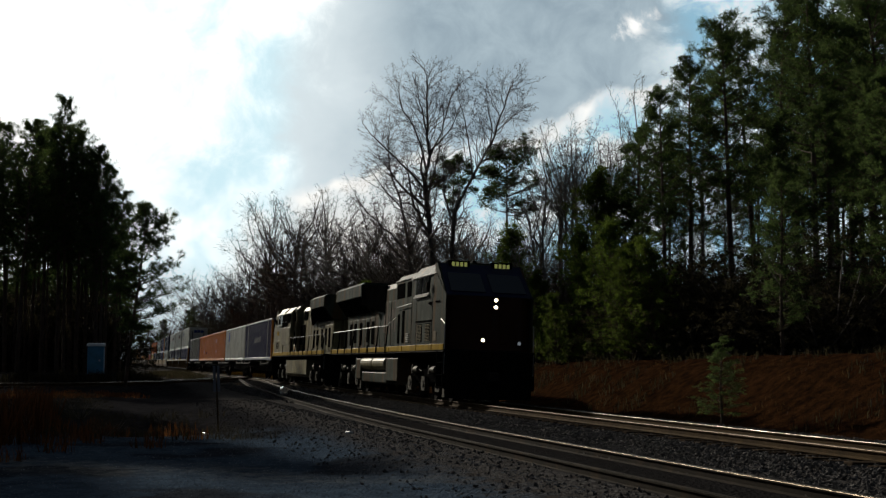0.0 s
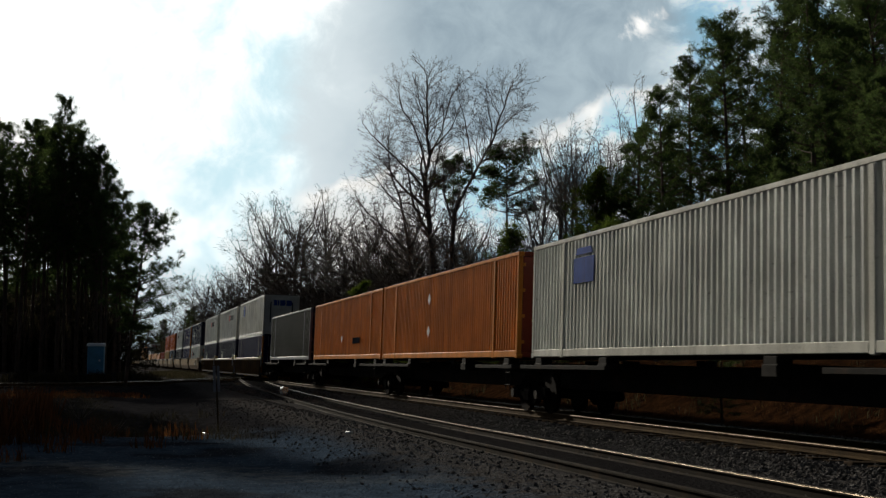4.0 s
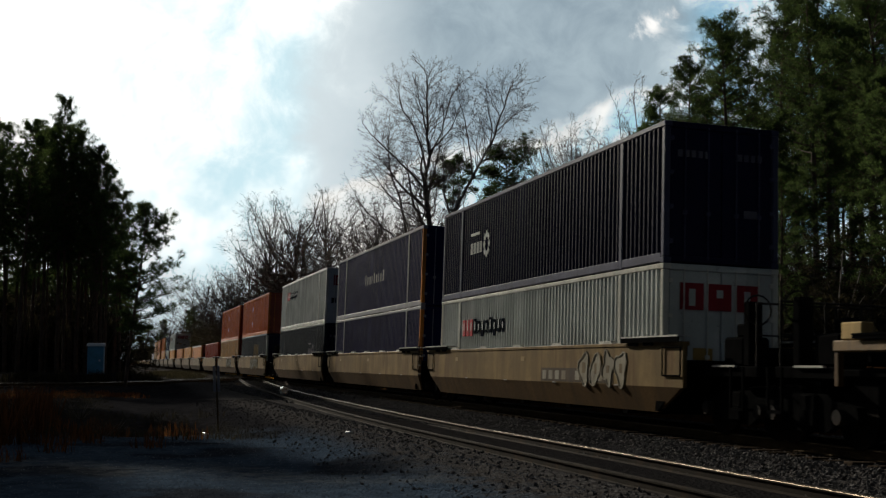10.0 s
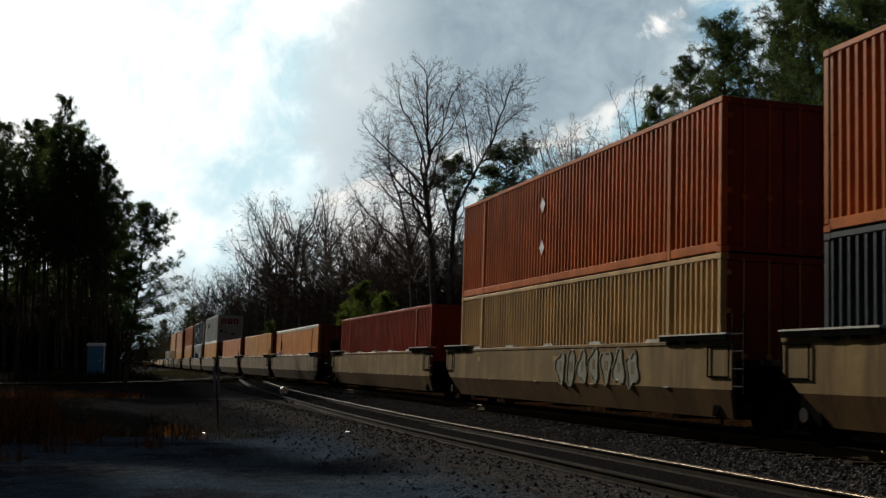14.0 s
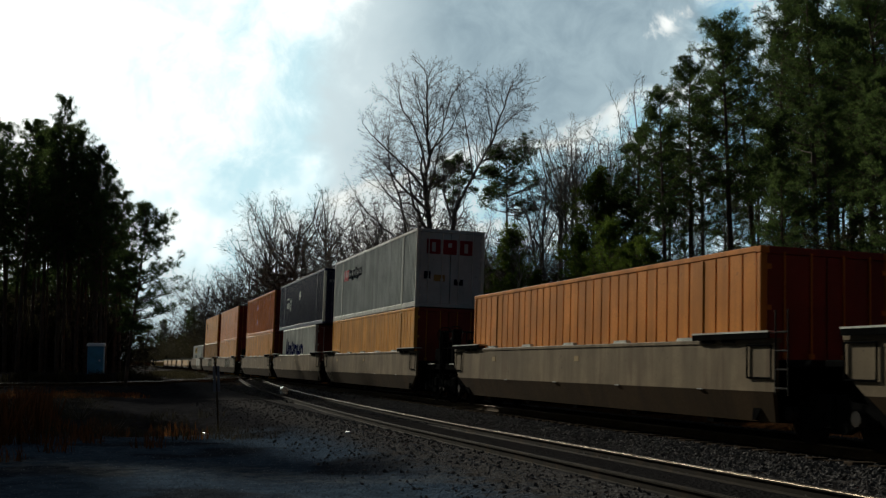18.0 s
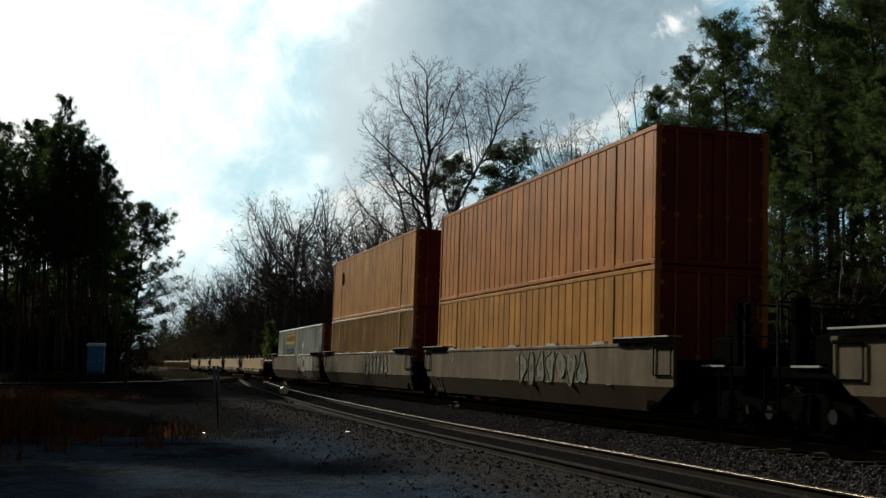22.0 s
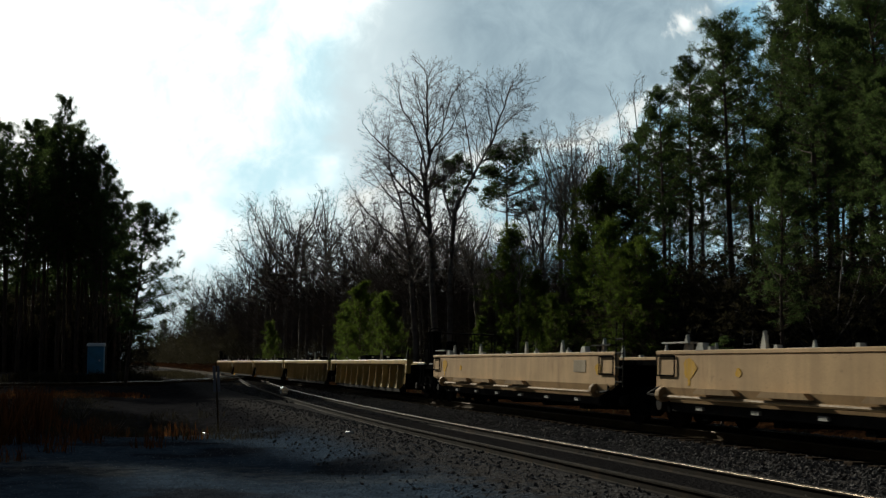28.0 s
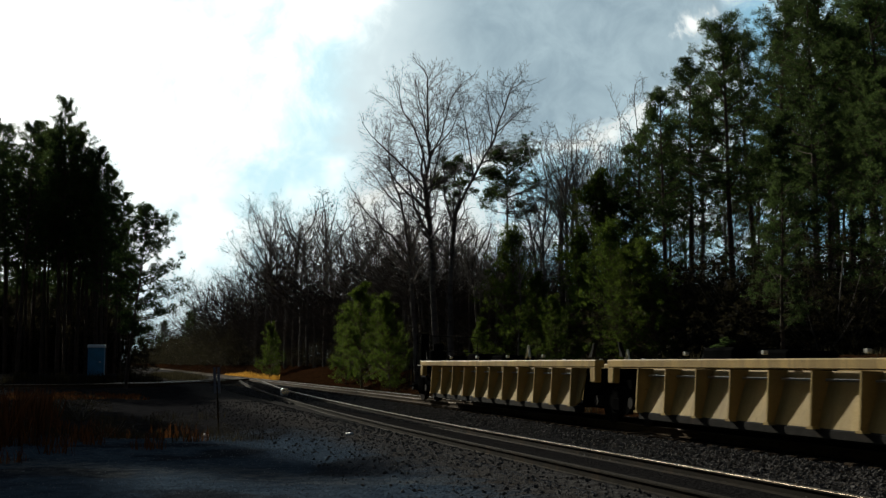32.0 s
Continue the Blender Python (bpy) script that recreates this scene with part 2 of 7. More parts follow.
# ---- mesh tools ----
class Geo:
    """Collects the faces of one mesh."""

    def __init__(self):
        self.v, self.f = [], []

    def add(self, verts, faces):
        n = len(self.v)
        self.v += [tuple(p) for p in verts]
        self.f += [tuple(i + n for i in f) for f in faces]
        return self

    def box(self, x0, x1, y0, y1, z0, z1, c=0.0):
        x0, x1, y0, y1, z0, z1 = min(x0, x1), max(x0, x1), min(y0, y1), max(y0, y1), min(z0, z1), max(z0, z1)
        c = min(c, (x1 - x0) * 0.3, (y1 - y0) * 0.3, (z1 - z0) * 0.3)
        if c <= 0.0005:
            return self.add([(x, y, z) for x in (x0, x1) for y in (y0, y1) for z in (z0, z1)],
                            [(0, 1, 3, 2), (4, 6, 7, 5), (0, 4, 5, 1), (2, 3, 7, 6), (0, 2, 6, 4), (1, 5, 7, 3)])
        lo, hi, verts, idx = (x0, y0, z0), (x1, y1, z1), [], {}
        for k in range(8):
            bits = (k >> 2 & 1, k >> 1 & 1, k & 1)
            for a in range(3):
                p = []
                for i in range(3):
                    e = hi[i] if bits[i] else lo[i]
                    p.append(e if i == a else e + (-c if bits[i] else c))
                idx[bits, a] = len(verts)
                verts.append(p)
        faces = []
        for a in range(3):
            u, w = [i for i in range(3) if i != a]
            for side in (0, 1):
                ring = []
                for bu, bw in ((0, 0), (1, 0), (1, 1), (0, 1)):
                    b = [0, 0, 0]
                    b[a], b[u], b[w] = side, bu, bw
                    ring.append(idx[tuple(b), a])
                faces.append(ring if side == (a != 1) else ring[::-1])
            for bu in (0, 1):
                for bw in (0, 1):
                    b0, b1 = [0, 0, 0], [0, 0, 0]
                    b0[u] = b1[u] = bu
                    b0[w] = b1[w] = bw
                    b1[a] = 1
                    b0, b1 = tuple(b0), tuple(b1)
                    faces.append((idx[b0, u], idx[b1, u], idx[b1, w], idx[b0, w]))
        for k in range(8):
            b = (k >> 2 & 1, k >> 1 & 1, k & 1)
            faces.append((idx[b, 0], idx[b, 1], idx[b, 2]))
        return self.add(verts, faces)

    def prism(self, poly, y0, y1):
        """A polygon in x, z carried from y0 to y1."""
        n = len(poly)
        verts = [(x, y0, z) for x, z in poly] + [(x, y1, z) for x, z in poly]
        return self.add(verts, [tuple(range(n)), tuple(range(2 * n - 1, n - 1, -1))] + [(i, (i + 1) % n, (i + 1) % n + n, i + n) for i in range(n)])

    def loft(self, poly, x0, x1):
        """A polygon in y, z carried from x0 to x1."""
        n = len(poly)
        verts = [(x0, y, z) for y, z in poly] + [(x1, y, z) for y, z in poly]
        return self.add(verts, [tuple(range(n)), tuple(range(2 * n - 1, n - 1, -1))] + [(i, (i + 1) % n, (i + 1) % n + n, i + n) for i in range(n)])

    def tube(self, a, b, r, r2=None, n=8, caps=True):
        a, b = Vector(a), Vector(b)
        w = (b - a).normalized()
        u = w.orthogonal().normalized()
        t = w.cross(u)
        r2 = r if r2 is None else r2
        verts = []
        for p, rr in ((a, r), (b, r2)):
            for i in range(n):
                k = 2 * math.pi * i / n
                verts.append(p + u * (math.cos(k) * rr) + t * (math.sin(k) * rr))
        faces = [(i, (i + 1) % n, (i + 1) % n + n, i + n) for i in range(n)]
        if caps:
            faces += [tuple(range(n - 1, -1, -1)), tuple(range(n, 2 * n))]
        return self.add(verts, faces)

    def line(self, pts, r, n=6):
        for a, b in zip(pts, pts[1:]):
            self.tube(a, b, r, n=n)
        return self

    def mesh(self, name, smooth=False):
        me = bpy.data.meshes.new(name)
        me.from_pydata(self.v, [], self.f)
        bm = bmesh.new()
        bm.from_mesh(me)
        bmesh.ops.recalc_face_normals(bm, faces=bm.faces)
        bm.to_mesh(me)
        bm.free()
        if smooth:
            for p in me.polygons:
                p.use_smooth = True
        return me


def part(name, geo, material, parent, label="", smooth=False, m=None):
    """Links one mesh object under a thing or a part."""
    me = geo if isinstance(geo, bpy.types.Mesh) else geo.mesh(name, smooth)
    if not me.materials:
        me.materials.append(M[material] if isinstance(material, str) else material)
    ob = new(name, me)
    ob.parent = parent
    if m is not None:
        ob.matrix_basis = m
    return tagged(ob, label)


def thing(name, label, category, group="", kind=""):
    return tagged(new(name), label, category, group, kind)


def bare(name, geo, material, label, category, group="", kind="", smooth=False):
    me = geo if isinstance(geo, bpy.types.Mesh) else geo.mesh(name, smooth)
    me.materials.append(M[material] if isinstance(material, str) else material)
    return tagged(new(name, me), label, category, group, kind)


def raw_mesh(name, verts, faces, smooth=False):
    me = bpy.data.meshes.new(name)
    me.from_pydata(verts, [], faces)
    if smooth:
        me.polygons.foreach_set("use_smooth", [True] * len(me.polygons))
    return me


# ---- the run of the train ----
def run(t):
    """Metres that the train has gone at t seconds: it slows a little."""
    return 0.53 + 21.2 * t - 0.02 * t * t


MOVING = []          # (thing, offset of its middle along the train, height above the rails, turned about)


def train_pose(offset, t, lift=0.0, flip=False):
    p = at(offset + run(t), main_q(offset + run(t)))
    return pose(p.x, p.y, p.z, CANT, 0, YAW) @ pose(0, 0, lift, 0, 0, 180 if flip else 0)


def ride(ob, offset, lift=0.0, flip=False):
    MOVING.append((ob, offset, lift, flip))
    ob.matrix_basis = train_pose(offset, 0.0, lift, flip)
    return ob


# ---- ground ----
def smooth01(a, b, x):
    k = min(1.0, max(0.0, (x - a) / (b - a)))
    return k * k * (3 - 2 * k)


def siding_q(s):
    """Centre line of the siding, which leaves the main line at a turnout far up the line."""
    if s > -25:
        return -3.45
    return -3.45 + 5.15 * min(1.0, (-s - 25) / 82) ** 1.5


def branch_point(k):
    """Centre line of the branch that swings off past the lot, k from 0 at the main line."""
    q = 0.5 - 16.0 * k
    return at(-74.0 - 0.118 * max(0.0, q + 14.0) ** 2, q)


def ground_height(x, y):
    s, q = sq(x, y)
    h = -0.42
    h += 0.10 * (noise.noise((x * 0.12, y * 0.12, 0.3))) + 0.035 * noise.noise((x * 0.7, y * 0.7, 2.0))
    # ballast bed of both tracks
    if s > -900:
        near = smooth01(-7.2, -5.2, q) * (1 - smooth01(3.2, 4.8, q)) if s > -110 else smooth01(-2.2, -0.8, q) * (1 - smooth01(3.2, 4.8, q))
        h = h * (1 - near) + (-0.27 + 0.09 * smooth01(-1.6, -0.6, q)) * near
        c = siding_q(s) if s > -101 else 99.0
        h -= 0.045 * near * (1 - smooth01(0.55, 0.95, abs(q - c)))
        h -= 0.06 * near * (1 - smooth01(0.55, 0.95, abs(q - main_q(s))))
    # cut bank beyond the main track
    far = smooth01(4.6, 9.0, q)
    top = 1.55 - 0.55 * smooth01(-20, -75, s) + 0.25 * noise.noise((x * 0.25, y * 0.25, 5.0))
    h += far * (top + 0.42) + max(0.0, q - 9.0) * 0.025
    h += far * 0.12 * noise.noise((x * 1.1, y * 1.1, 8.0))
    # rising ground beside the branch, and the ditch in front of it
    rise = smooth01(-5.0, -9.0, q) * smooth01(-80, -88, s)
    h += rise * 0.92
    bed = smooth01(-66, -71, s) * (1 - smooth01(-82, -90, s)) * smooth01(-2.0, -5.0, q)
    h += bed * 0.22
    ditch = math.exp(-((s + 33.5) / 3.0) ** 2 - ((q + 9.6) / 1.6) ** 2)
    h -= 0.55 * ditch
    return h


def axis(stops):
    out = []
    for (a, b, step) in stops:
        n = max(1, round((b - a) / step))
        out += [a + (b - a) * i / n for i in range(n)]
    return out + [stops[-1][1]]


def ground_surface():
    m = bpy.data.materials.new("ground_soil_and_gravel")
    m.use_nodes = True
    g = Nodes(m.node_tree)
    pos = g.add("ShaderNodeNewGeometry").outputs["Position"]
    across = g.add("ShaderNodeVectorMath", {0: pos, 1: N}, "DOT_PRODUCT").outputs["Value"]
    across = g.math("SUBTRACT", across, BASE.dot(N))
    along = g.add("ShaderNodeVectorMath", {0: pos, 1: D}, "DOT_PRODUCT").outputs["Value"]
    along = g.math("SUBTRACT", along, BASE.dot(D))
    n1, n2, n3 = g.noise(pos, 0.35, 6.0), g.noise(pos, 3.0, 6.0, 0.65), g.noise(pos, 28.0, 4.0, 0.7)
    vor = g.add("ShaderNodeTexVoronoi", {"Vector": pos, "Scale": 16.0})
    gravel = g.mix(g.ramp(vor.outputs["Color"], 0.1, 0.9), (0.030, 0.029, 0.030), (0.088, 0.085, 0.084))
    gravel = g.mix(g.ramp(n2, 0.4, 0.75), gravel, (0.044, 0.038, 0.034))
    # bluish gravel: the sky-lit shade over the lot is put into its colour
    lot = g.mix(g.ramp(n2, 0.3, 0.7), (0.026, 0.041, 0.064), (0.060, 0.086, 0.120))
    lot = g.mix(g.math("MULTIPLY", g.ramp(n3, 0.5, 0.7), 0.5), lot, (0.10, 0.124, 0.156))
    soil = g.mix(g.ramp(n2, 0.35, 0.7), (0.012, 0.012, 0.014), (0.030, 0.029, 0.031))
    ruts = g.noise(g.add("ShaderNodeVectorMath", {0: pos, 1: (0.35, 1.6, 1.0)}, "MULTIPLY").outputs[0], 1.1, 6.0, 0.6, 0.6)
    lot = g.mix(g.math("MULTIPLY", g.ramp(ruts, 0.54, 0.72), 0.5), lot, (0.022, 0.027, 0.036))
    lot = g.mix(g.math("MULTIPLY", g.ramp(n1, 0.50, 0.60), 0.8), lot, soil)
    # pale worn wheel path across the lot
    px, py, _ = g.add("ShaderNodeSeparateXYZ", {0: pos}).outputs
    path = g.math("ADD", g.math("ADD", g.math("MULTIPLY", px, 0.55), py), g.math("MULTIPLY", g.math("SUBTRACT", n1, 0.5), 5.0))
    path = g.ramp(g.math("ABSOLUTE", g.math("SUBTRACT", path, 16.6)), 1.3, 0.2)
    mott = g.noise(pos, 9.0, 5.0, 0.7)
    lot = g.mix(g.math("MULTIPLY", g.math("MULTIPLY", path, g.ramp(n2, 0.34, 0.66)), 0.6), lot, (0.125, 0.127, 0.124))
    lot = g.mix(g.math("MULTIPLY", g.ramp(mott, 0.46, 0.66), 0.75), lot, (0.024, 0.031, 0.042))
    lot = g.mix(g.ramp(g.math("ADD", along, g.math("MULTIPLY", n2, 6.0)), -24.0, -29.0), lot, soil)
    clay = g.mix(g.ramp(n2, 0.3, 0.72), (0.007, 0.0038, 0.0022), (0.044, 0.019, 0.008))
    clay = g.mix(g.ramp(n3, 0.45, 0.75), clay, (0.015, 0.009, 0.006))
    wood = g.mix(g.ramp(n2, 0.3, 0.7), (0.03, 0.02, 0.012), (0.065, 0.038, 0.02))
    wav = g.math("ADD", across, g.math("MULTIPLY", g.math("SUBTRACT", n1, 0.5), 3.0))
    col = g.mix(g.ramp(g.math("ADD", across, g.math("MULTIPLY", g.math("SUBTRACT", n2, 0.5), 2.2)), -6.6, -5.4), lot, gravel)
    # dark band between the siding rails, shade put into the ground colour
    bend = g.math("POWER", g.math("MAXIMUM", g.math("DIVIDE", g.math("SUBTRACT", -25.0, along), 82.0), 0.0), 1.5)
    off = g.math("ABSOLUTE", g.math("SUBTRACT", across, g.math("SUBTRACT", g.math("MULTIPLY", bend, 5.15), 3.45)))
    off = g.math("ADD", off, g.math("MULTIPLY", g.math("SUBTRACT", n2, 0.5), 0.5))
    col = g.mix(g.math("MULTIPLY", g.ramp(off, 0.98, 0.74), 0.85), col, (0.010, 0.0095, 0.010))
    col = g.mix(g.ramp(wav, 3.4, 4.8), col, clay)
    col = g.mix(g.ramp(wav, 10.5, 14.0), col, wood)
    h = g.math("ADD", g.math("MULTIPLY", n3, 0.5), vor.outputs["Distance"])
    bmp = g.add("ShaderNodeBump", {"Height": h, "Strength": 0.7, "Distance": 0.05})
    bs = g.add("ShaderNodeBsdfPrincipled", {"Base Color": col, "Roughness": 0.92, "Specular IOR Level": 0.0, "Normal": bmp.outputs[0]})
    g.tree.links.new(bs.outputs[0], g.add("ShaderNodeOutputMaterial").inputs[0])
    return m


def build_ground():
    us = axis([(-3000, -600, 300), (-600, -140, 20), (-140, -60, 2.0), (-60, -4, 0.4), (-4, 40, 2.0), (40, 400, 40), (400, 2500, 300)])
    ws = axis([(-2500, -300, 300), (-300, -40, 20), (-40, -16, 1.5), (-16, 14, 0.35), (14, 60, 2.0), (60, 300, 20), (300, 2500, 300)])
    verts, faces = [], []
    for s in us:
        for q in ws:
            p = at(s, q)
            verts.append((p.x, p.y, ground_height(p.x, p.y)))
    n = len(ws)
    for i in range(len(us) - 1):
        for j in range(n - 1):
            faces.append((i * n + j, i * n + j + 1, (i + 1) * n + j + 1, (i + 1) * n + j))
    me = raw_mesh("ground", verts, faces, True)
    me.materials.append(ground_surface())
    tagged(new("ground", me), "dark gravel lot, ballast beds and a red clay bank", "ground", kind="structure")


build_ground()


# ---- tracks ----
HEAD = [(-0.036, 0.0), (-0.036, -0.035), (-0.012, -0.045), (-0.012, -0.13), (-0.07, -0.148), (-0.07, -0.16),
        (0.07, -0.16), (0.07, -0.148), (0.012, -0.13), (0.012, -0.045), (0.036, -0.035), (0.036, 0.0)]


CROWN = [(-0.0385, -0.016), (-0.0365, -0.007), (-0.031, -0.001), (-0.02, 0.003), (0.0, 0.0045), (0.02, 0.003), (0.031, -0.001), (0.0365, -0.007), (0.0385, -0.016)]


def sweep(points):
    """A rail along points: its body, and the bright running band on its head."""
    body, band = ([], []), ([], [])
    n = len(HEAD)
    for i, p in enumerate(points):
        a, b = points[max(0, i - 1)], points[min(len(points) - 1, i + 1)]
        w = (b - a)
        w.z = 0
        w.normalize()
        side = Vector((-w.y, w.x, 0))
        for u, z in HEAD:
            body[0].append(tuple(p + side * u + Vector((0, 0, z))))
        for u, z in CROWN:
            band[0].append(tuple(p + side * u + Vector((0, 0, z))))
    for i in range(len(points) - 1):
        for k in range(n):
            body[1].append((i * n + k, i * n + (k + 1) % n, (i + 1) * n + (k + 1) % n, (i + 1) * n + k))
        c = len(CROWN)
        for k in range(c - 1):
            band[1].append((i * c + k, i * c + k + 1, (i + 1) * c + k + 1, (i + 1) * c + k))
    return raw_mesh("rail", *body), raw_mesh("running_band", *band, True)


def track(name, label, centre, ss, zc, cant, heads, ob=None, steel="rail"):
    """Two rails and their ties along centre(s)."""
    ob = ob or thing(name, label, "railway track", kind="structure")
    for sign in (-1, 1):
        pts = []
        for s in ss:
            c, c2 = centre(s), centre(s + 0.01)
            w = (c2 - c).normalized()
            side = Vector((-w.y, w.x, 0))
            pts.append(c + side * (0.7525 * sign) + Vector((0, 0, zc(s) - sign * 0.7525 * math.sin(radians(-cant)))))
        body, band = sweep(pts)
        r = part("rail", body, steel, ob)
        part("running_band", band, heads[(sign + 1) // 2], r, "worn steel rail head")
    return ob


main_ss = axis([(-108, -4, 2.0), (-4, 200, 10)])
main_track = track("track_main", "steel rails on wooden ties in grey ballast", lambda s: at(s, main_q(s)), main_ss, lambda s: 0.0, CANT, ("railbrown", "railhead"))
track("", "", lambda s: at(s, main_q(s)), axis([(-900, -140, 20), (-140, -108, 4.0)]), lambda s: 0.0, CANT, ("rail", "rail"), main_track)
side_ss = axis([(-101, -60, 1.0), (-60, -4, 1.0), (-4, 60, 4.0)])


def side_z(s):
    return -0.15 + 0.15 * smooth01(-60, -98, s)


side_track = track("track_siding", "worn siding rails half buried in the ballast", lambda s: at(s, siding_q(s)), side_ss, side_z, 0, ("railshade", "railworn"), steel="railshade")
branch_ss = axis([(0.02, 1.0, 0.02), (1.0, 2.2, 0.05)])
branch_track = track("track_branch", "branch track curving away past a turnout", lambda k: branch_point(k * 1.0), branch_ss, lambda k: 0.06, 0, ("railhead", "railhead"))

TIE = Geo().box(-0.115, 0.115, -1.3, 1.3, -0.18, 0.0, 0.012).mesh("tie")


def lay_ties(parent, centre, ss, zc, sink, cant=0.0):
    for s in ss:
        c, c2 = centre(s), centre(s + 0.01)
        yaw = math.degrees(math.atan2(c2.y - c.y, c2.x - c.x)) + random.uniform(-1.2, 1.2)
        z = zc(s) - 0.165 - sink * random.random()
        part("tie", TIE, "tie", parent, m=pose(c.x + random.uniform(-.03, .03), c.y, z, cant, 0, yaw))


lay_ties(main_track, lambda s: at(s, main_q(s)), [-6 - 0.52 * i for i in range(130)], lambda s: 0.0, 0.02, CANT)
lay_ties(branch_track, branch_point, [0.05 + 0.03 * i for i in range(44)], lambda k: 0.02, 0.02)
lay_ties(side_track, lambda s: at(s, siding_q(s)), [-6 - 0.55 * i for i in range(150)], side_z, 0.02)


def gravel(name, label, count, s_range, q_of, size, mat="stone", seed=1):
    """Loose angular stones on the ground, as one sheet of pieces."""
    rng = np.random.default_rng(seed)
    base = np.array([(1, 0, 0), (-1, 0, 0), (0, 1, 0), (0, -1, 0), (0, 0, 1), (0, 0, -1)], float)
    tris = np.array([(0, 2, 4), (2, 1, 4), (1, 3, 4), (3, 0, 4), (2, 0, 5), (1, 2, 5), (3, 1, 5), (0, 3, 5)])
    ss = s_range[0] + (s_range[1] - s_range[0]) * rng.random(count) ** 0.8
    verts = np.zeros((count, 6, 3))
    for i in range(count):
        s = ss[i]
        q = q_of(s, rng.random(), rng.random())
        p = at(s, q)
        r = size * (0.6 + 0.9 * rng.random())
        rot = np.linalg.qr(rng.normal(size=(3, 3)))[0]
        verts[i] = (base * (r * (0.6 + 0.7 * rng.random((6, 1))))) @ rot + np.array([p.x, p.y, ground_height(p.x, p.y) + r * 0.25])
    faces = (tris[None] + 6 * np.arange(count)[:, None, None]).reshape(-1, 3)
    bare(name, raw_mesh(name, verts.reshape(-1, 3).tolist(), faces.tolist()), mat, label, "gravel", kind="stuff")


gravel("ballast", "loose grey ballast stones between and beside the rails", 56000, (-7, -50), lambda s, a, b: -2.7 + 3.3 * a if b < 0.70 else (1.8 + 2.6 * a if b < 0.82 else (-4.4 - 3.0 * a * a if b < 0.86 else -2.7 + 0.7 * a)), 0.027)
gravel("ballast_far", "grey ballast stones along the main line", 9000, (-45, -100), lambda s, a, b: -4.0 + 8.0 * a, 0.05, seed=2)
gravel("lot_gravel", "scattered crushed stone on the lot", 9000, (-8, -30), lambda s, a, b: -5.0 - 9.0 * a * a, 0.009, "palestone", seed=3)


# ---- trees ----
def limb(verts, faces, a, b, ra, rb, n):
    w = (b - a)
    if w.length < 1e-5:
        return
    w.normalize()
    u = w.orthogonal().normalized()
    t = w.cross(u)
    k0 = len(verts)
    for p, r in ((a, ra), (b, rb)):
        for i in range(n):
            k = 2 * math.pi * i / n
            c = p + u * (math.cos(k) * r) + t * (math.sin(k) * r)
            verts.append((c.x, c.y, c.z))
    for i in range(n):
        faces.append((k0 + i, k0 + (i + 1) % n, k0 + (i + 1) % n + n, k0 + i + n))


def crown_plan(rng, fork, limbs, wide):
    """Main limbs of a leafless tree: (limb it springs from, share along it, leans in degrees from its start to its tip, length as a share of the height, way round)."""
    plan = [(-1, 0.0, [rng.uniform(-3, 3), rng.uniform(-5, 5), rng.uniform(-9, 9)], fork + 0.26, rng.uniform(0, 360))]
    for k in range(limbs):
        u = (k + rng.random()) / limbs
        first = rng.uniform(0.55, 1.0) * wide * (1.0 - 0.45 * u)
        share = (fork + (0.26 * u if u < 0.9 else 0.26)) / (fork + 0.26)
        plan.append((0, share, [first, first * rng.uniform(0.7, 1.5), first * rng.uniform(0.2, 1.0)], rng.uniform(0.24, 0.38) * (1 - 0.25 * u), 137.5 * k + rng.uniform(-30, 30)))
    return plan


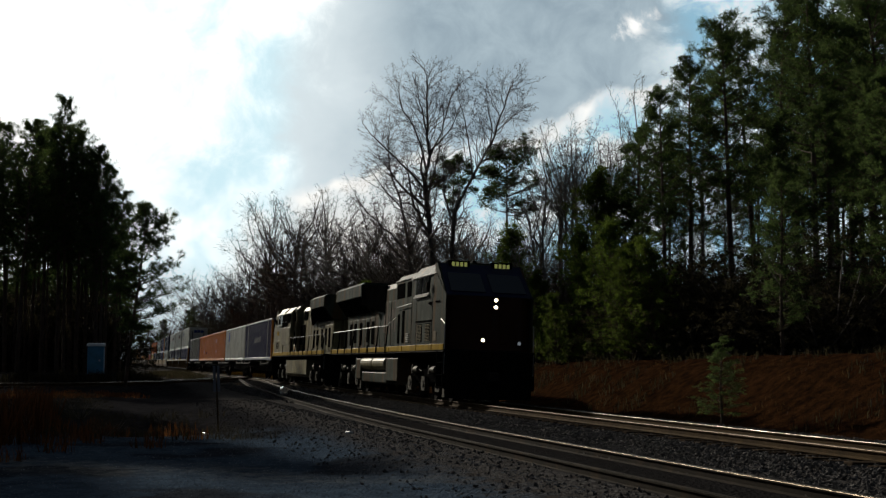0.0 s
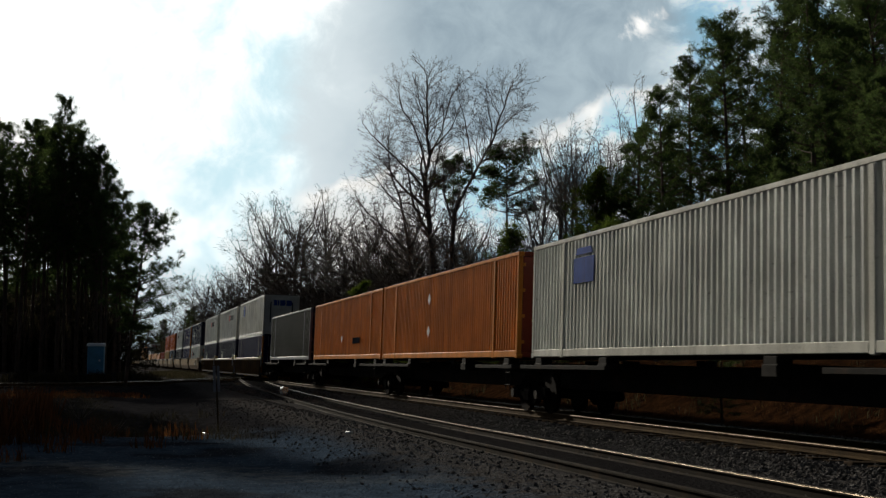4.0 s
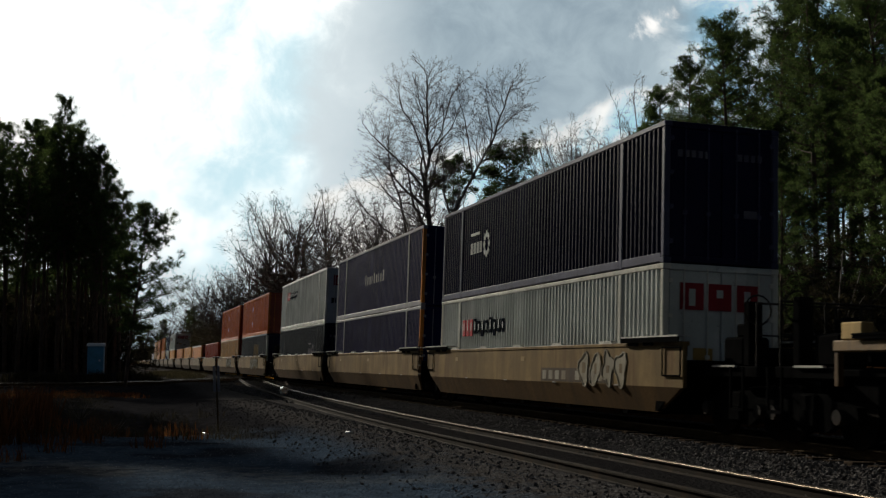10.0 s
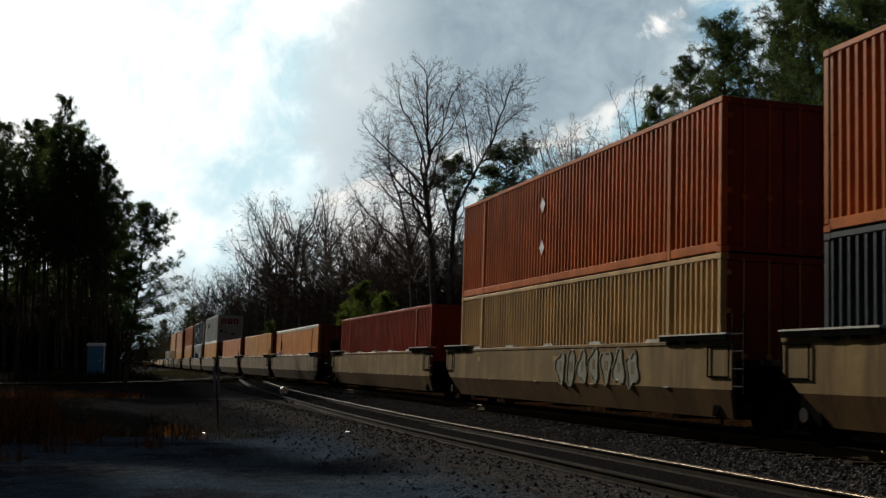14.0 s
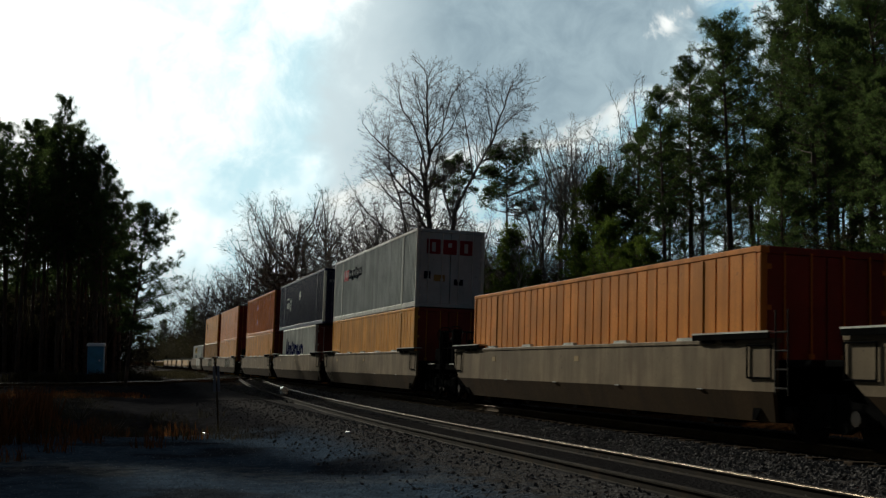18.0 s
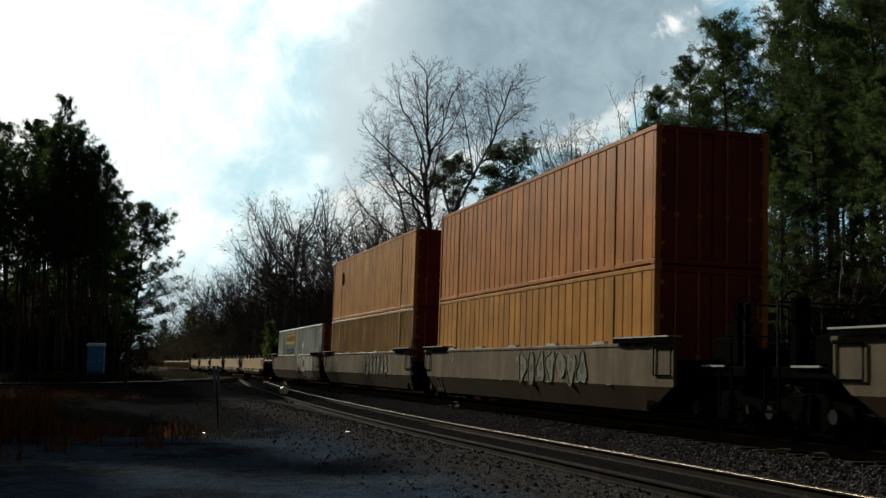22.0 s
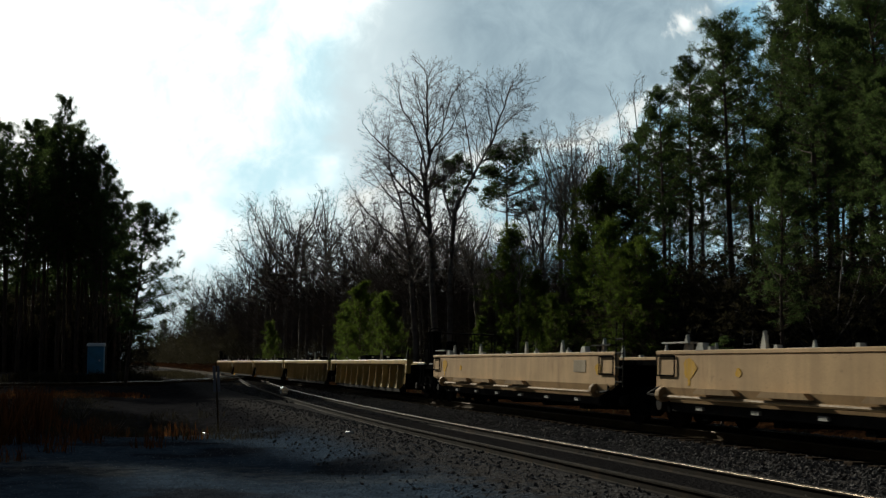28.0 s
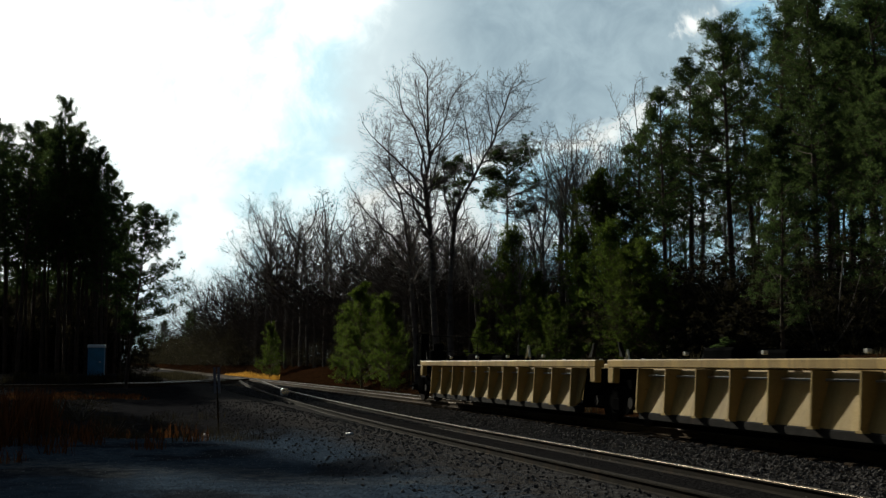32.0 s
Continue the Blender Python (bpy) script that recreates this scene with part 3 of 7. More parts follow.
def bare_tree(seed, height, plan, thick=0.0105, near=0.34, twigs=0.9, first=0.22):
    """Meshes of the limbs and the twigs of a leafless tree. near: metres between the shoots of a limb."""
    rng = random.Random(seed)
    wood, twig = ([], []), ([], [])

    def shoot(p, w, length, r, level):
        steps = 5 - level
        for i in range(steps):
            k = 0.20 + 0.05 * level
            w = (w + Vector((rng.gauss(0, k), rng.gauss(0, k), rng.gauss(0, k) + 0.05))).normalized()
            q = p + w * (length / steps)
            r2 = max(0.0055, r * (1 - 0.55 / steps))
            limb(twig[0], twig[1], p, q, r, r2, 3)
            p, r = q, r2
            if level < 3 and rng.random() < twigs:
                side = Vector((rng.gauss(0, 1), rng.gauss(0, 1), rng.gauss(0, 1))).cross(w).normalized()
                a = radians(rng.uniform(28, 62))
                shoot(p.copy(), w * math.cos(a) + side * math.sin(a), length * rng.uniform(0.34, 0.62), r * 0.62, level + 1)
        if level < 3:
            for _ in range(2):
                side = Vector((rng.gauss(0, 1), rng.gauss(0, 1), rng.gauss(0, 1))).cross(w).normalized()
                shoot(p.copy(), (w + side * rng.uniform(0.25, 0.6)).normalized(), length * rng.uniform(0.4, 0.6), r * 0.75, level + 1)

    lines = []
    for k, (root, share, leans, long, way) in enumerate(plan):
        length = long * height
        steps = max(7, round(length / 0.55))
        if root < 0:
            p, r = Vector((0, 0, -0.3)), height * thick
        else:
            pts, rs = lines[root]
            f = min(share, 0.999) * (len(pts) - 1)
            p, r = pts[int(f)].lerp(pts[int(f) + 1], f - int(f)), rs[int(f)] * (0.85 if share > 0.98 else 0.66)
        pts, rs = [p.copy()], [r]
        az = radians(way)
        for i in range(steps):
            u = (i + 0.5) / steps
            a = radians(float(np.interp(u, [j / (len(leans) - 1) for j in range(len(leans))], leans)) + rng.gauss(0, 6 if root >= 0 else 2))
            b = az + rng.gauss(0, 0.12)
            w = Vector((math.sin(a) * math.cos(b), math.sin(a) * math.sin(b) + rng.gauss(0, 0.06), math.cos(a))).normalized()
            q = p + w * (length / steps)
            r2 = max(0.012, rs[0] * (1 - (0.62 if root >= 0 else 0.48) * (i + 1) / steps))
            limb(wood[0], wood[1], p, q, r, r2, 7 if root < 0 else 5)
            p, r = q, r2
            pts.append(p.copy())
            rs.append(r)
            if (root >= 0 and u > first) or (root < 0 and u > 0.62):
                for _ in range(max(1, round(length / steps / near))):
                    side = Vector((rng.gauss(0, 1), rng.gauss(0, 1), rng.gauss(0, 1))).cross(w).normalized()
                    c = radians(rng.uniform(30, 65))
                    shoot(p.copy(), w * math.cos(c) + side * math.sin(c), min(2.2, length * rng.uniform(0.22, 0.42)) * (1.15 - 0.6 * u), max(0.011, r * 0.42), 1)
        shoot(p.copy(), w, min(1.4, length * 0.25), r, 1)
        lines.append((pts, rs))
    return raw_mesh("trunk", *wood, True), raw_mesh("crown", *twig)


def tuft(rng, verts, faces, p, w, size, n, width):
    """Needles or blades that fan out from p round the way w."""
    for _ in range(n):
        d = (w * 0.55 + Vector((rng.gauss(0, 1), rng.gauss(0, 1), rng.gauss(0, 0.8))).normalized()).normalized()
        side = d.orthogonal().normalized()
        side = (side * rng.uniform(-1, 1) + d.cross(side) * rng.uniform(-1, 1)).normalized() * width
        a = p + d * size * 0.1
        b = p + d * size * rng.uniform(0.7, 1.15)
        k = len(verts)
        mid = (a + b) * 0.5
        verts += [tuple(a), tuple(mid + side), tuple(b), tuple(mid - side)]
        faces.append((k, k + 1, k + 2, k + 3))


def pine_tree(seed, height, bare_part, reach, limbs, size=0.26, blades=12, droop=-0.05, flat=0.5, lean=0.0, taper=0.8, width=0.013, per_limb=7, stubs=0, wind=0.0):
    """Meshes of the trunk with its limbs and of the needles, which stand in clumps on the outer branchlets. bare_part: share of the trunk without
    living limbs; stubs: dead limbs below them; wind: how much longer the limbs are towards +x."""
    rng = random.Random(seed)
    wood, leaf = ([], []), ([], [])
    p = Vector((0, 0, -0.3))
    w = Vector((lean, 0, 1)).normalized()
    line = []
    for i in range(11):
        line.append(p.copy())
        w = (w + Vector((rng.uniform(-0.03, 0.03), rng.uniform(-0.03, 0.03), 0.02))).normalized()
        p = p + w * (height / 10)
    for i in range(10):
        r0, r1 = height * 0.0115 * (1 - 0.085 * i), height * 0.0115 * (1 - 0.085 * (i + 1))
        limb(wood[0], wood[1], line[i], line[i + 1], r0, r1, 7)
    for k in range(stubs):
        f = bare_part * rng.uniform(0.45, 1.0)
        i = min(9, int(f * 10))
        base = line[i].lerp(line[i + 1], f * 10 - i)
        a = rng.uniform(0, 6.283)
        limb(wood[0], wood[1], base, base + Vector((math.cos(a), math.sin(a), rng.uniform(-0.2, 0.3))) * rng.uniform(0.4, 1.6), 0.02, 0.008, 3)
    for k in range(limbs):
        f = bare_part + (0.99 - bare_part) * ((k + rng.random()) / limbs)
        i = min(9, int(f * 10))
        base = line[i].lerp(line[i + 1], f * 10 - i)
        u = (f - bare_part) / (1 - bare_part)
        a = rng.uniform(0, 2 * math.pi)
        long = reach * ((1 - u) ** taper * 0.80 + 0.22) * rng.uniform(0.5, 1.2) * (1 + wind * math.cos(a))
        if u < 0.18:
            long *= 0.6 + 2.2 * u
        d = Vector((math.cos(a), math.sin(a), droop + 0.75 * u + rng.uniform(-0.12, 0.2))).normalized()
        q = base.copy()
        n = 5
        for j in range(n):
            q2 = q + d * (long / n)
            r = 0.045 * (1 - j / n) * min(1.0, long / 2.5) + 0.01
            limb(wood[0], wood[1], q, q2, r, r * 0.75, 3)
            if j >= 1 or long < 1.2:
                for _ in range(max(1, round(per_limb * (0.10 + 0.10 * j)))):
                    side = Vector((rng.gauss(0, 1), rng.gauss(0, 1), rng.gauss(0, 1) * flat + 0.12))
                    e = (d * rng.uniform(0.2, 0.8) + side.normalized() * 0.8).normalized()
                    b = q.lerp(q2, rng.random())
                    tip = b + e * (long * rng.uniform(0.10, 0.24) + 0.12)
                    limb(wood[0], wood[1], b, tip, 0.012, 0.006, 3)
                    for _ in range(3):
                        c = b.lerp(tip, rng.uniform(0.45, 1.05)) + Vector((rng.gauss(0, 1), rng.gauss(0, 1), rng.gauss(0, 0.7))) * size * 0.28
                        tuft(rng, leaf[0], leaf[1], c, (e + Vector((0, 0, 0.6))).normalized(), size, blades, width)
            d = (d + Vector((rng.uniform(-0.2, 0.2), rng.uniform(-0.2, 0.2), rng.uniform(-0.04, 0.18)))).normalized()
            q = q2
    return raw_mesh("trunk", *wood, True), raw_mesh("crown", *leaf)


def tree_thing(meshes, wood_mat, leaf_mat, name, label, category, group):
    ob = thing(name, label, category, group)
    part("trunk", meshes[0], wood_mat, ob)
    part("crown", meshes[1], leaf_mat, ob)
    return ob


PROTO = {}           # kind: (height of the mesh, [things]); the first use of each stands, later ones are copies


def plant(kind, x, y, height, turn, squash=1.0):
    """Stands a tree of that kind on the ground."""
    h, makers, used = PROTO[kind]
    k = random.randrange(len(makers))
    if used[k] is None:
        used[k] = makers[k]()
        ob = used[k]
    else:
        ob = copy_thing(used[k], Matrix())
    f = height / h
    p = pose(x, y, ground_height(x, y) - 0.05, 0, 0, turn)
    ob.matrix_basis = p @ Matrix.Diagonal((f * squash, f * squash, f, 1))
    return ob


def proto(kind, height, makers):
    PROTO[kind] = (height, makers, [None] * len(makers))


def maker(mesh_call, wood_mat, leaf_mat, name, label, category, group):
    return lambda: tree_thing(mesh_call(), wood_mat, leaf_mat, name, label, category, group)


proto("pine", 20.0, [maker(lambda s=s: pine_tree(s, 20.0, 0.46, 3.9, 62, 0.30, 14, 0.0, 0.45, width=0.014, per_limb=8, stubs=14), "pinebark", "needle", "pine_tree",
                           "tall loblolly pine with a bare lower trunk and dark green crown", "tree", "pines beside the line") for s in (11, 12, 13, 14)])
proto("fullpine", 18.0, [maker(lambda s=s: pine_tree(s, 18.0, 0.16, 3.7, 88, 0.32, 13, -0.05, 0.5, width=0.015, per_limb=7), "pinebark", "needle", "pine_tree",
                               "dense dark pine with foliage low down its trunk", "tree", "pines beside the line") for s in (21, 22, 23)])
proto("young", 8.0, [maker(lambda s=s: pine_tree(s, 8.0, 0.05, 2.9, 72, 0.30, 12, 0.30, 0.5, 0, 0.8, 0.013, 5), "pinebark", "young", "young_pine",
                           "young bushy pine with yellow-green needles", "tree", "young pines at the wood's edge") for s in (31, 32, 33)])
proto("bare", 16.0, [maker(lambda s=s: bare_tree(s, 16.0, crown_plan(random.Random(s), (0.42, 0.50, 0.46, 0.36)[s % 4], 7, (58, 50, 66, 60)[s % 4]), 0.0090, 0.5, 0.64), "bark", "twig", "bare_tree",
                           "leafless grey winter tree with a domed crown of fine twigs", "tree", "bare trees of the wood") for s in (41, 42, 43, 44)])
proto("thin", 16.0, [maker(lambda s=s: bare_tree(s, 16.0, crown_plan(random.Random(s), 0.52, 7, 34), 0.0075, 0.9, 0.6), "bark", "twig", "bare_tree",
                           "slender leafless tree with upright twigs", "tree", "bare trees of the wood") for s in (51, 52, 53)])
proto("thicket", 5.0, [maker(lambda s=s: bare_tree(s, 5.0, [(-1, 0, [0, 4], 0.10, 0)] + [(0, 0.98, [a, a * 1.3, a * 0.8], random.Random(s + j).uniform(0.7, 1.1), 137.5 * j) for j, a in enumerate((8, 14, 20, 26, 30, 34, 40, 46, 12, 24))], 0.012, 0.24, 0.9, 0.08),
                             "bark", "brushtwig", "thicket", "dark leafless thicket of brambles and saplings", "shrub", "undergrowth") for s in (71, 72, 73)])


def shrub_mesh(seed, r, h, blades):
    rng = random.Random(seed)
    leaf = ([], [])
    for _ in range(blades):
        a, d = rng.uniform(0, 6.283), rng.random() ** 0.5
        z = h * (rng.random() ** 0.8) * (1.1 - 0.6 * d * d)
        tuft(rng, leaf[0], leaf[1], Vector((math.cos(a) * d * r, math.sin(a) * d * r, z)), Vector((0, 0, 1)), 0.19, 12, 0.011)
    wood = ([], [])
    for _ in range(9):
        a = rng.uniform(0, 6.283)
        limb(wood[0], wood[1], Vector((0, 0, -0.1)), Vector((math.cos(a) * r * 0.6, math.sin(a) * r * 0.6, h * rng.uniform(0.5, 1.0))), 0.03, 0.01, 3)
    return raw_mesh("stem_tangle", *wood), raw_mesh("foliage", *leaf)


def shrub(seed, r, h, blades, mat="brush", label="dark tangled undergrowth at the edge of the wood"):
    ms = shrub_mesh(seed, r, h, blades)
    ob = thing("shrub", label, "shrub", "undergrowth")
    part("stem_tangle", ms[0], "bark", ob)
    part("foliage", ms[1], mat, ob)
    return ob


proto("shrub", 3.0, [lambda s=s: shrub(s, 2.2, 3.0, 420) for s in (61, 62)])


def from_view(px, y):
    """x of a tree that stands y metres ahead, px given across the picture's width of 1568."""
    return (px - 784) / 2052.5 * y * 0.9953


def stand(kind, px, top, y, squash=1.0, beyond=False, clear=6.5):
    x = from_view(px, y)
    while beyond and sq(x, y)[1] < clear + main_q(sq(x, y)[0]):      # keep clear of the line
        y += 3.0
        x = from_view(px, y)
    height = EYE + (640 - top) / 2052.5 * y * 0.99 - ground_height(x, y)
    return plant(kind, x, y, height, random.uniform(0, 360), squash)


def woods():
    random.seed(5)
    # tall pines over the bank
    for px, top, y in ((1175, 140, 52), (1225, 88, 54), (1300, 2, 50), (1392, -35, 56), (1345, 30, 66), (1452, -60, 50), (1515, -30, 58),
                       (1580, -80, 50), (1245, 150, 70), (1420, 20, 72), (1490, 30, 78), (1640, -60, 52), (1700, -100, 56), (1550, -70, 62), (1475, -40, 64), (1535, 20, 54)):
        stand("pine", px, top, y)
    for px, top, y in ((1135, 215, 60), (1190, 250, 62), (1400, 190, 46), (1470, 150, 44), (1545, 120, 42), (1385, 270, 39), (1285, 290, 72), (1345, 250, 76), (1425, 230, 80), (1505, 210, 74), (1570, 200, 76), (1600, 100, 40), (1105, 330, 58)):
        stand("fullpine", px, top, y)
    for px, top, y in ((1060, 300, 58), (1032, 400, 54), (1092, 390, 50), (1120, 430, 47),
                       (1160, 420, 46), (640, 500, 64), (690, 520, 66), (612, 540, 68), (915, 400, 62), (950, 480, 56),
                       (985, 520, 52), (850, 560, 58), (480, 570, 92)):
        stand("young", px, top, y, 1.0, px < 1100, 3.9)
    stand("fullpine", 1275, 592, 30, 1.5)
    # the bare wood along the far side of the line
    tops = ((330, 565), (360, 510), (400, 450), (440, 400), (480, 322), (520, 312), (560, 330), (600, 322), (640, 328), (690, 335), (720, 320), (800, 340),
            (850, 350), (900, 370), (950, 340), (990, 230), (1020, 215), (1060, 260), (1090, 235), (1130, 250))
    xs = [a for a, _ in tops]
    for px in range(325, 1135, 11):
        k = np.interp(px, xs, [b for _, b in tops])
        j = px + random.uniform(-6, 6)
        if px > 950 and px % 3:
            continue
        deep = 64 + 44 * smooth01(700, 330, px) + random.uniform(-3, 22)
        stand("thin" if px > 960 or random.random() < 0.25 else "bare", j, k + abs(random.gauss(0, 1)) * 34, deep, 1.2, True)
    for px in range(560, 1560, 52):
        stand("thin", px + random.uniform(-10, 10), random.uniform(380, 480), 56 + random.uniform(0, 14) - 10 * smooth01(900, 1500, px), 1.0, True)
    for px in range(1140, 1600, 38):
        stand("thin", px + random.uniform(-10, 10), random.uniform(120, 330), 60 + random.uniform(0, 20))
    for px, top in ((985, 232), (1005, 250), (1022, 212), (1045, 262), (1062, 240), (1080, 228), (1098, 252), (1118, 262), (955, 318), (970, 290)):
        stand("thin", px, top, 58 + random.uniform(0, 8), 1.2)
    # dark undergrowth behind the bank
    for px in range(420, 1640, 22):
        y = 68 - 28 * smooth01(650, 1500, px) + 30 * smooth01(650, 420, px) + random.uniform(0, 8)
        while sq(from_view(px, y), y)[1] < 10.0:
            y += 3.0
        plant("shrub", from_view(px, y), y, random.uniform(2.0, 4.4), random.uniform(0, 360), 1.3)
    # the dark pines beyond the lot, which go on outside the view
    for px, top, y in ((-40, 190, 88), (8, 205, 92), (30, 198, 86), (52, 214, 94), (72, 225, 90), (100, 216, 88), (122, 208, 92), (134, 225, 90), (150, 262, 92), (164, 300, 96), (-80, 200, 86)):
        stand("pine", px, top, y, 0.85)
    stand("pine", 112, 158, 88, 0.55)
    for px, top, y in ((168, 250, 88), (185, 285, 90), (200, 330, 92), (212, 372, 94), (178, 330, 86), (205, 420, 95), (222, 470, 97)):
        stand("pine", px, top, y, 0.85)
    for px in range(-90, 172, 19):
        stand("pine", px, max(random.uniform(215, 330), 250 if px > 110 else 0, 300 if px > 140 else 0), 92 + random.uniform(0, 14), 0.8)
    for px in range(-90, 205, 12):
        stand("fullpine", px, random.uniform(455, 510), 104 + random.uniform(0, 10), 1.9)
        plant("shrub", from_view(px, 100), 100 + random.uniform(-2, 3), random.uniform(5.5, 7.0), random.uniform(0, 360), 0.9)
    for px in range(-90, 190, 11):
        plant("shrub", from_view(px, 96), 96 + random.uniform(-3, 6), random.uniform(3.5, 5.5), random.uniform(0, 360), 0.8)
    # the following pines stand unseen left of the view, added to cast shade
    for k in range(16):
        a = radians(-25 - 2.6 * k + random.uniform(-1, 1))
        r = 70 - 1.2 * k + random.uniform(-6, 8)
        plant("fullpine", math.sin(a) * r, math.cos(a) * r, random.uniform(17, 22), random.uniform(0, 360))
    for x, y in ((-25, 52), (-27.5, 58), (-30, 50), (-33, 56), (-25.5, 63), (-36, 50), (-30, 65), (-40, 46), (-22.5, 48), (-34, 43)):
        plant("fullpine", x - 5.5, y, random.uniform(21, 24), random.uniform(0, 360), 1.0)
    for k in range(9):      # tall unseen pines added to shade the lot
        plant("fullpine", -31.0 - 2.2 * k + random.uniform(-0.6, 0.6), 62 + 2.0 * (k % 4) + random.uniform(-1, 1), random.uniform(23, 26), random.uniform(0, 360), 1.0)
    for k in range(10):
        a = radians(-27 - 4.0 * k + random.uniform(-1, 1))
        plant("pine", math.sin(a) * 62, math.cos(a) * 62, random.uniform(17, 22), random.uniform(0, 360))
    # the wood goes on along both sides of the line
    s = -165.0
    while s > -760:
        for q0, q1 in ((11, 30), (11, 30), (-32, -16)):
            p = at(s + random.uniform(-4, 4), random.uniform(q0, q1))
            if q0 < 0 and s > -190:
                continue
            plant("fullpine" if random.random() < 0.4 else "bare", p.x, p.y, random.uniform(12, 17), random.uniform(0, 360), 1.25)
        for q0 in (8.0, 10.5, 13.0):
            p = at(s + random.uniform(-4, 4), q0 + random.uniform(0, 2))
            plant("shrub", p.x, p.y, random.uniform(4.5, 8), random.uniform(0, 360), 1.2)
        s -= 9.0 if s > -330 else 22.0
    # thickets that close the foot of the wood
    for px in range(400, 1580, 24):
        back = 70 + 36 * smooth01(700, 400, px)
        stand("thicket", px + random.uniform(-8, 8), random.uniform(455, 540) + 50 * smooth01(640, 420, px), back + random.uniform(0, 8), 1.5, True, 11.0)
    for px in range(430, 1560, 34):
        back = 62 + 34 * smooth01(700, 420, px) - 8 * smooth01(900, 1500, px)
        stand("thicket", px + random.uniform(-8, 8), random.uniform(520, 595), back + random.uniform(0, 5), 1.6, True, 9.0)
    # low leafless brush along the foot of the wood
    for px in range(258, 360, 8):
        stand("bare" if px % 16 else "fullpine", px, random.uniform(552, 578), 150, 1.3, True)
    for px in range(335, 800, 21):
        y = 72 + 34 * smooth01(700, 340, px) + random.uniform(-3, 5)
        stand("thin" if random.random() < 0.4 else "bare", px + random.uniform(-5, 5), random.uniform(470, 585), y, 1.5, True, 9.0)


woods()


def big_bare(seed, px, top, y, plan, label, thick=0.0125):
    x = from_view(px, y)
    height = EYE + (640 - top) / 2052.5 * y * 0.99 - ground_height(x, y)
    ob = tree_thing(bare_tree(seed, height, plan, thick, 0.21), "bark", "twig", "bare_tree", label, "tree", "bare trees of the wood")
    ob.matrix_basis = pose(x, y, ground_height(x, y) - 0.05)


big_bare(463, 772, 92, 65, [(-1, 0, [0, -3, -9], 0.63, 0), (0, 0.999, [2, 6, -6, -4], 0.33, 0), (0, 0.93, [-28, -44, -52], 0.25, 20), (0, 0.86, [-48, -50, -36], 0.21, -15),
                            (1, 0.10, [-16, -12, -32, -14], 0.28, -8), (1, 0.24, [22, 18, 32], 0.25, 10), (1, 0.30, [48, 40, 28], 0.15, -25), (0, 0.98, [66, 60, 40], 0.13, 15),
                            (1, 0.45, [-24, -30, -10], 0.16, 60), (0, 0.90, [34, 30, 12], 0.22, 70), (0, 0.74, [-36, -20, -8], 0.26, -50)],
         "tall leafless tree with a wide fan of limbs above the wood")
big_bare(749, 797, 128, 64, [(-1, 0, [0, 0, 6], 0.56, 0), (0, 0.999, [20, 33, 26, 8], 0.47, 5), (1, 0.42, [56, 72, 78], 0.17, 0), (1, 0.55, [4, -8, -4], 0.20, 0),
                             (1, 0.30, [-14, -4, -16], 0.26, 20), (1, 0.66, [44, 48, 30], 0.15, 12), (0, 0.95, [-24, -12, -4], 0.24, -30)],
         "tall leafless tree leaning away from its neighbour")
big_bare(1018, 738, 215, 68, [(-1, 0, [0, -4, -4], 0.58, 0), (0, 0.999, [-8, -14, -4], 0.40, 0), (0, 0.88, [-40, -52, -34], 0.30, 10), (0, 0.80, [-52, -40, -20], 0.26, -20), (0, 0.92, [30, 24, 8], 0.28, 30),
                              (1, 0.3, [-38, -46, -30], 0.2, 15)], "leafless tree with a crown of crooked limbs")
big_bare(611, 505, 330, 124, [(-1, 0, [0, 3, -6], 0.52, 0), (0, 0.999, [-26, -34, -12], 0.42, 0), (0, 0.96, [22, 30, 16], 0.40, 10), (1, 0.4, [14, 6, -8], 0.24, 20), (2, 0.4, [-6, 10, 26], 0.22, -10), (0, 0.85, [-58, -44, -30], 0.24, 10)],
         "pale-topped leafless tree with a forked trunk", 0.010)
big_bare(612, 392, 470, 190, [(-1, 0, [-10, -26, -40], 0.7, 0), (0, 0.5, [-2, 6, 10], 0.6, 0), (0, 0.72, [-20, -10, -30], 0.45, 10), (0, 0.9, [-60, -52, -30], 0.40, -10), (1, 0.4, [32, 28, 10], 0.3, 10)],
         "leaning leafless tree over the end of the line")


def lone_pine(seed, px, top, y, lean, label, limbs, bare_part, reach, flat=0.3, taper=0.8, wind=0.0):
    x = from_view(px, y)
    height = EYE + (640 - top) / 2052.5 * y * 0.99 - ground_height(x, y)
    ob = tree_thing(pine_tree(seed, height, bare_part, reach, limbs, 0.28, 15, 0.0, flat, lean, taper, 0.015, 7, 6, wind), "pinebark", "needle", "pine_tree", label, "tree", "pines beside the line")
    ob.matrix_basis = pose(x, y, ground_height(x, y) - 0.05)


lone_pine(81, 890, 258, 66, 0.02, "pine with a flat spreading crown among bare trees", 34, 0.72, 3.0, 0.3, 0.35, 0.3)
lone_pine(84, 800, 268, 72, 0.0, "small dark pine crown behind the bare limbs", 18, 0.80, 1.6, 0.4, 0.5)
lone_pine(82, 222, 362, 70, 0.10, "slender leaning pine with layered open limbs", 58, 0.32, 2.5, 0.2, 0.30, 0.25)


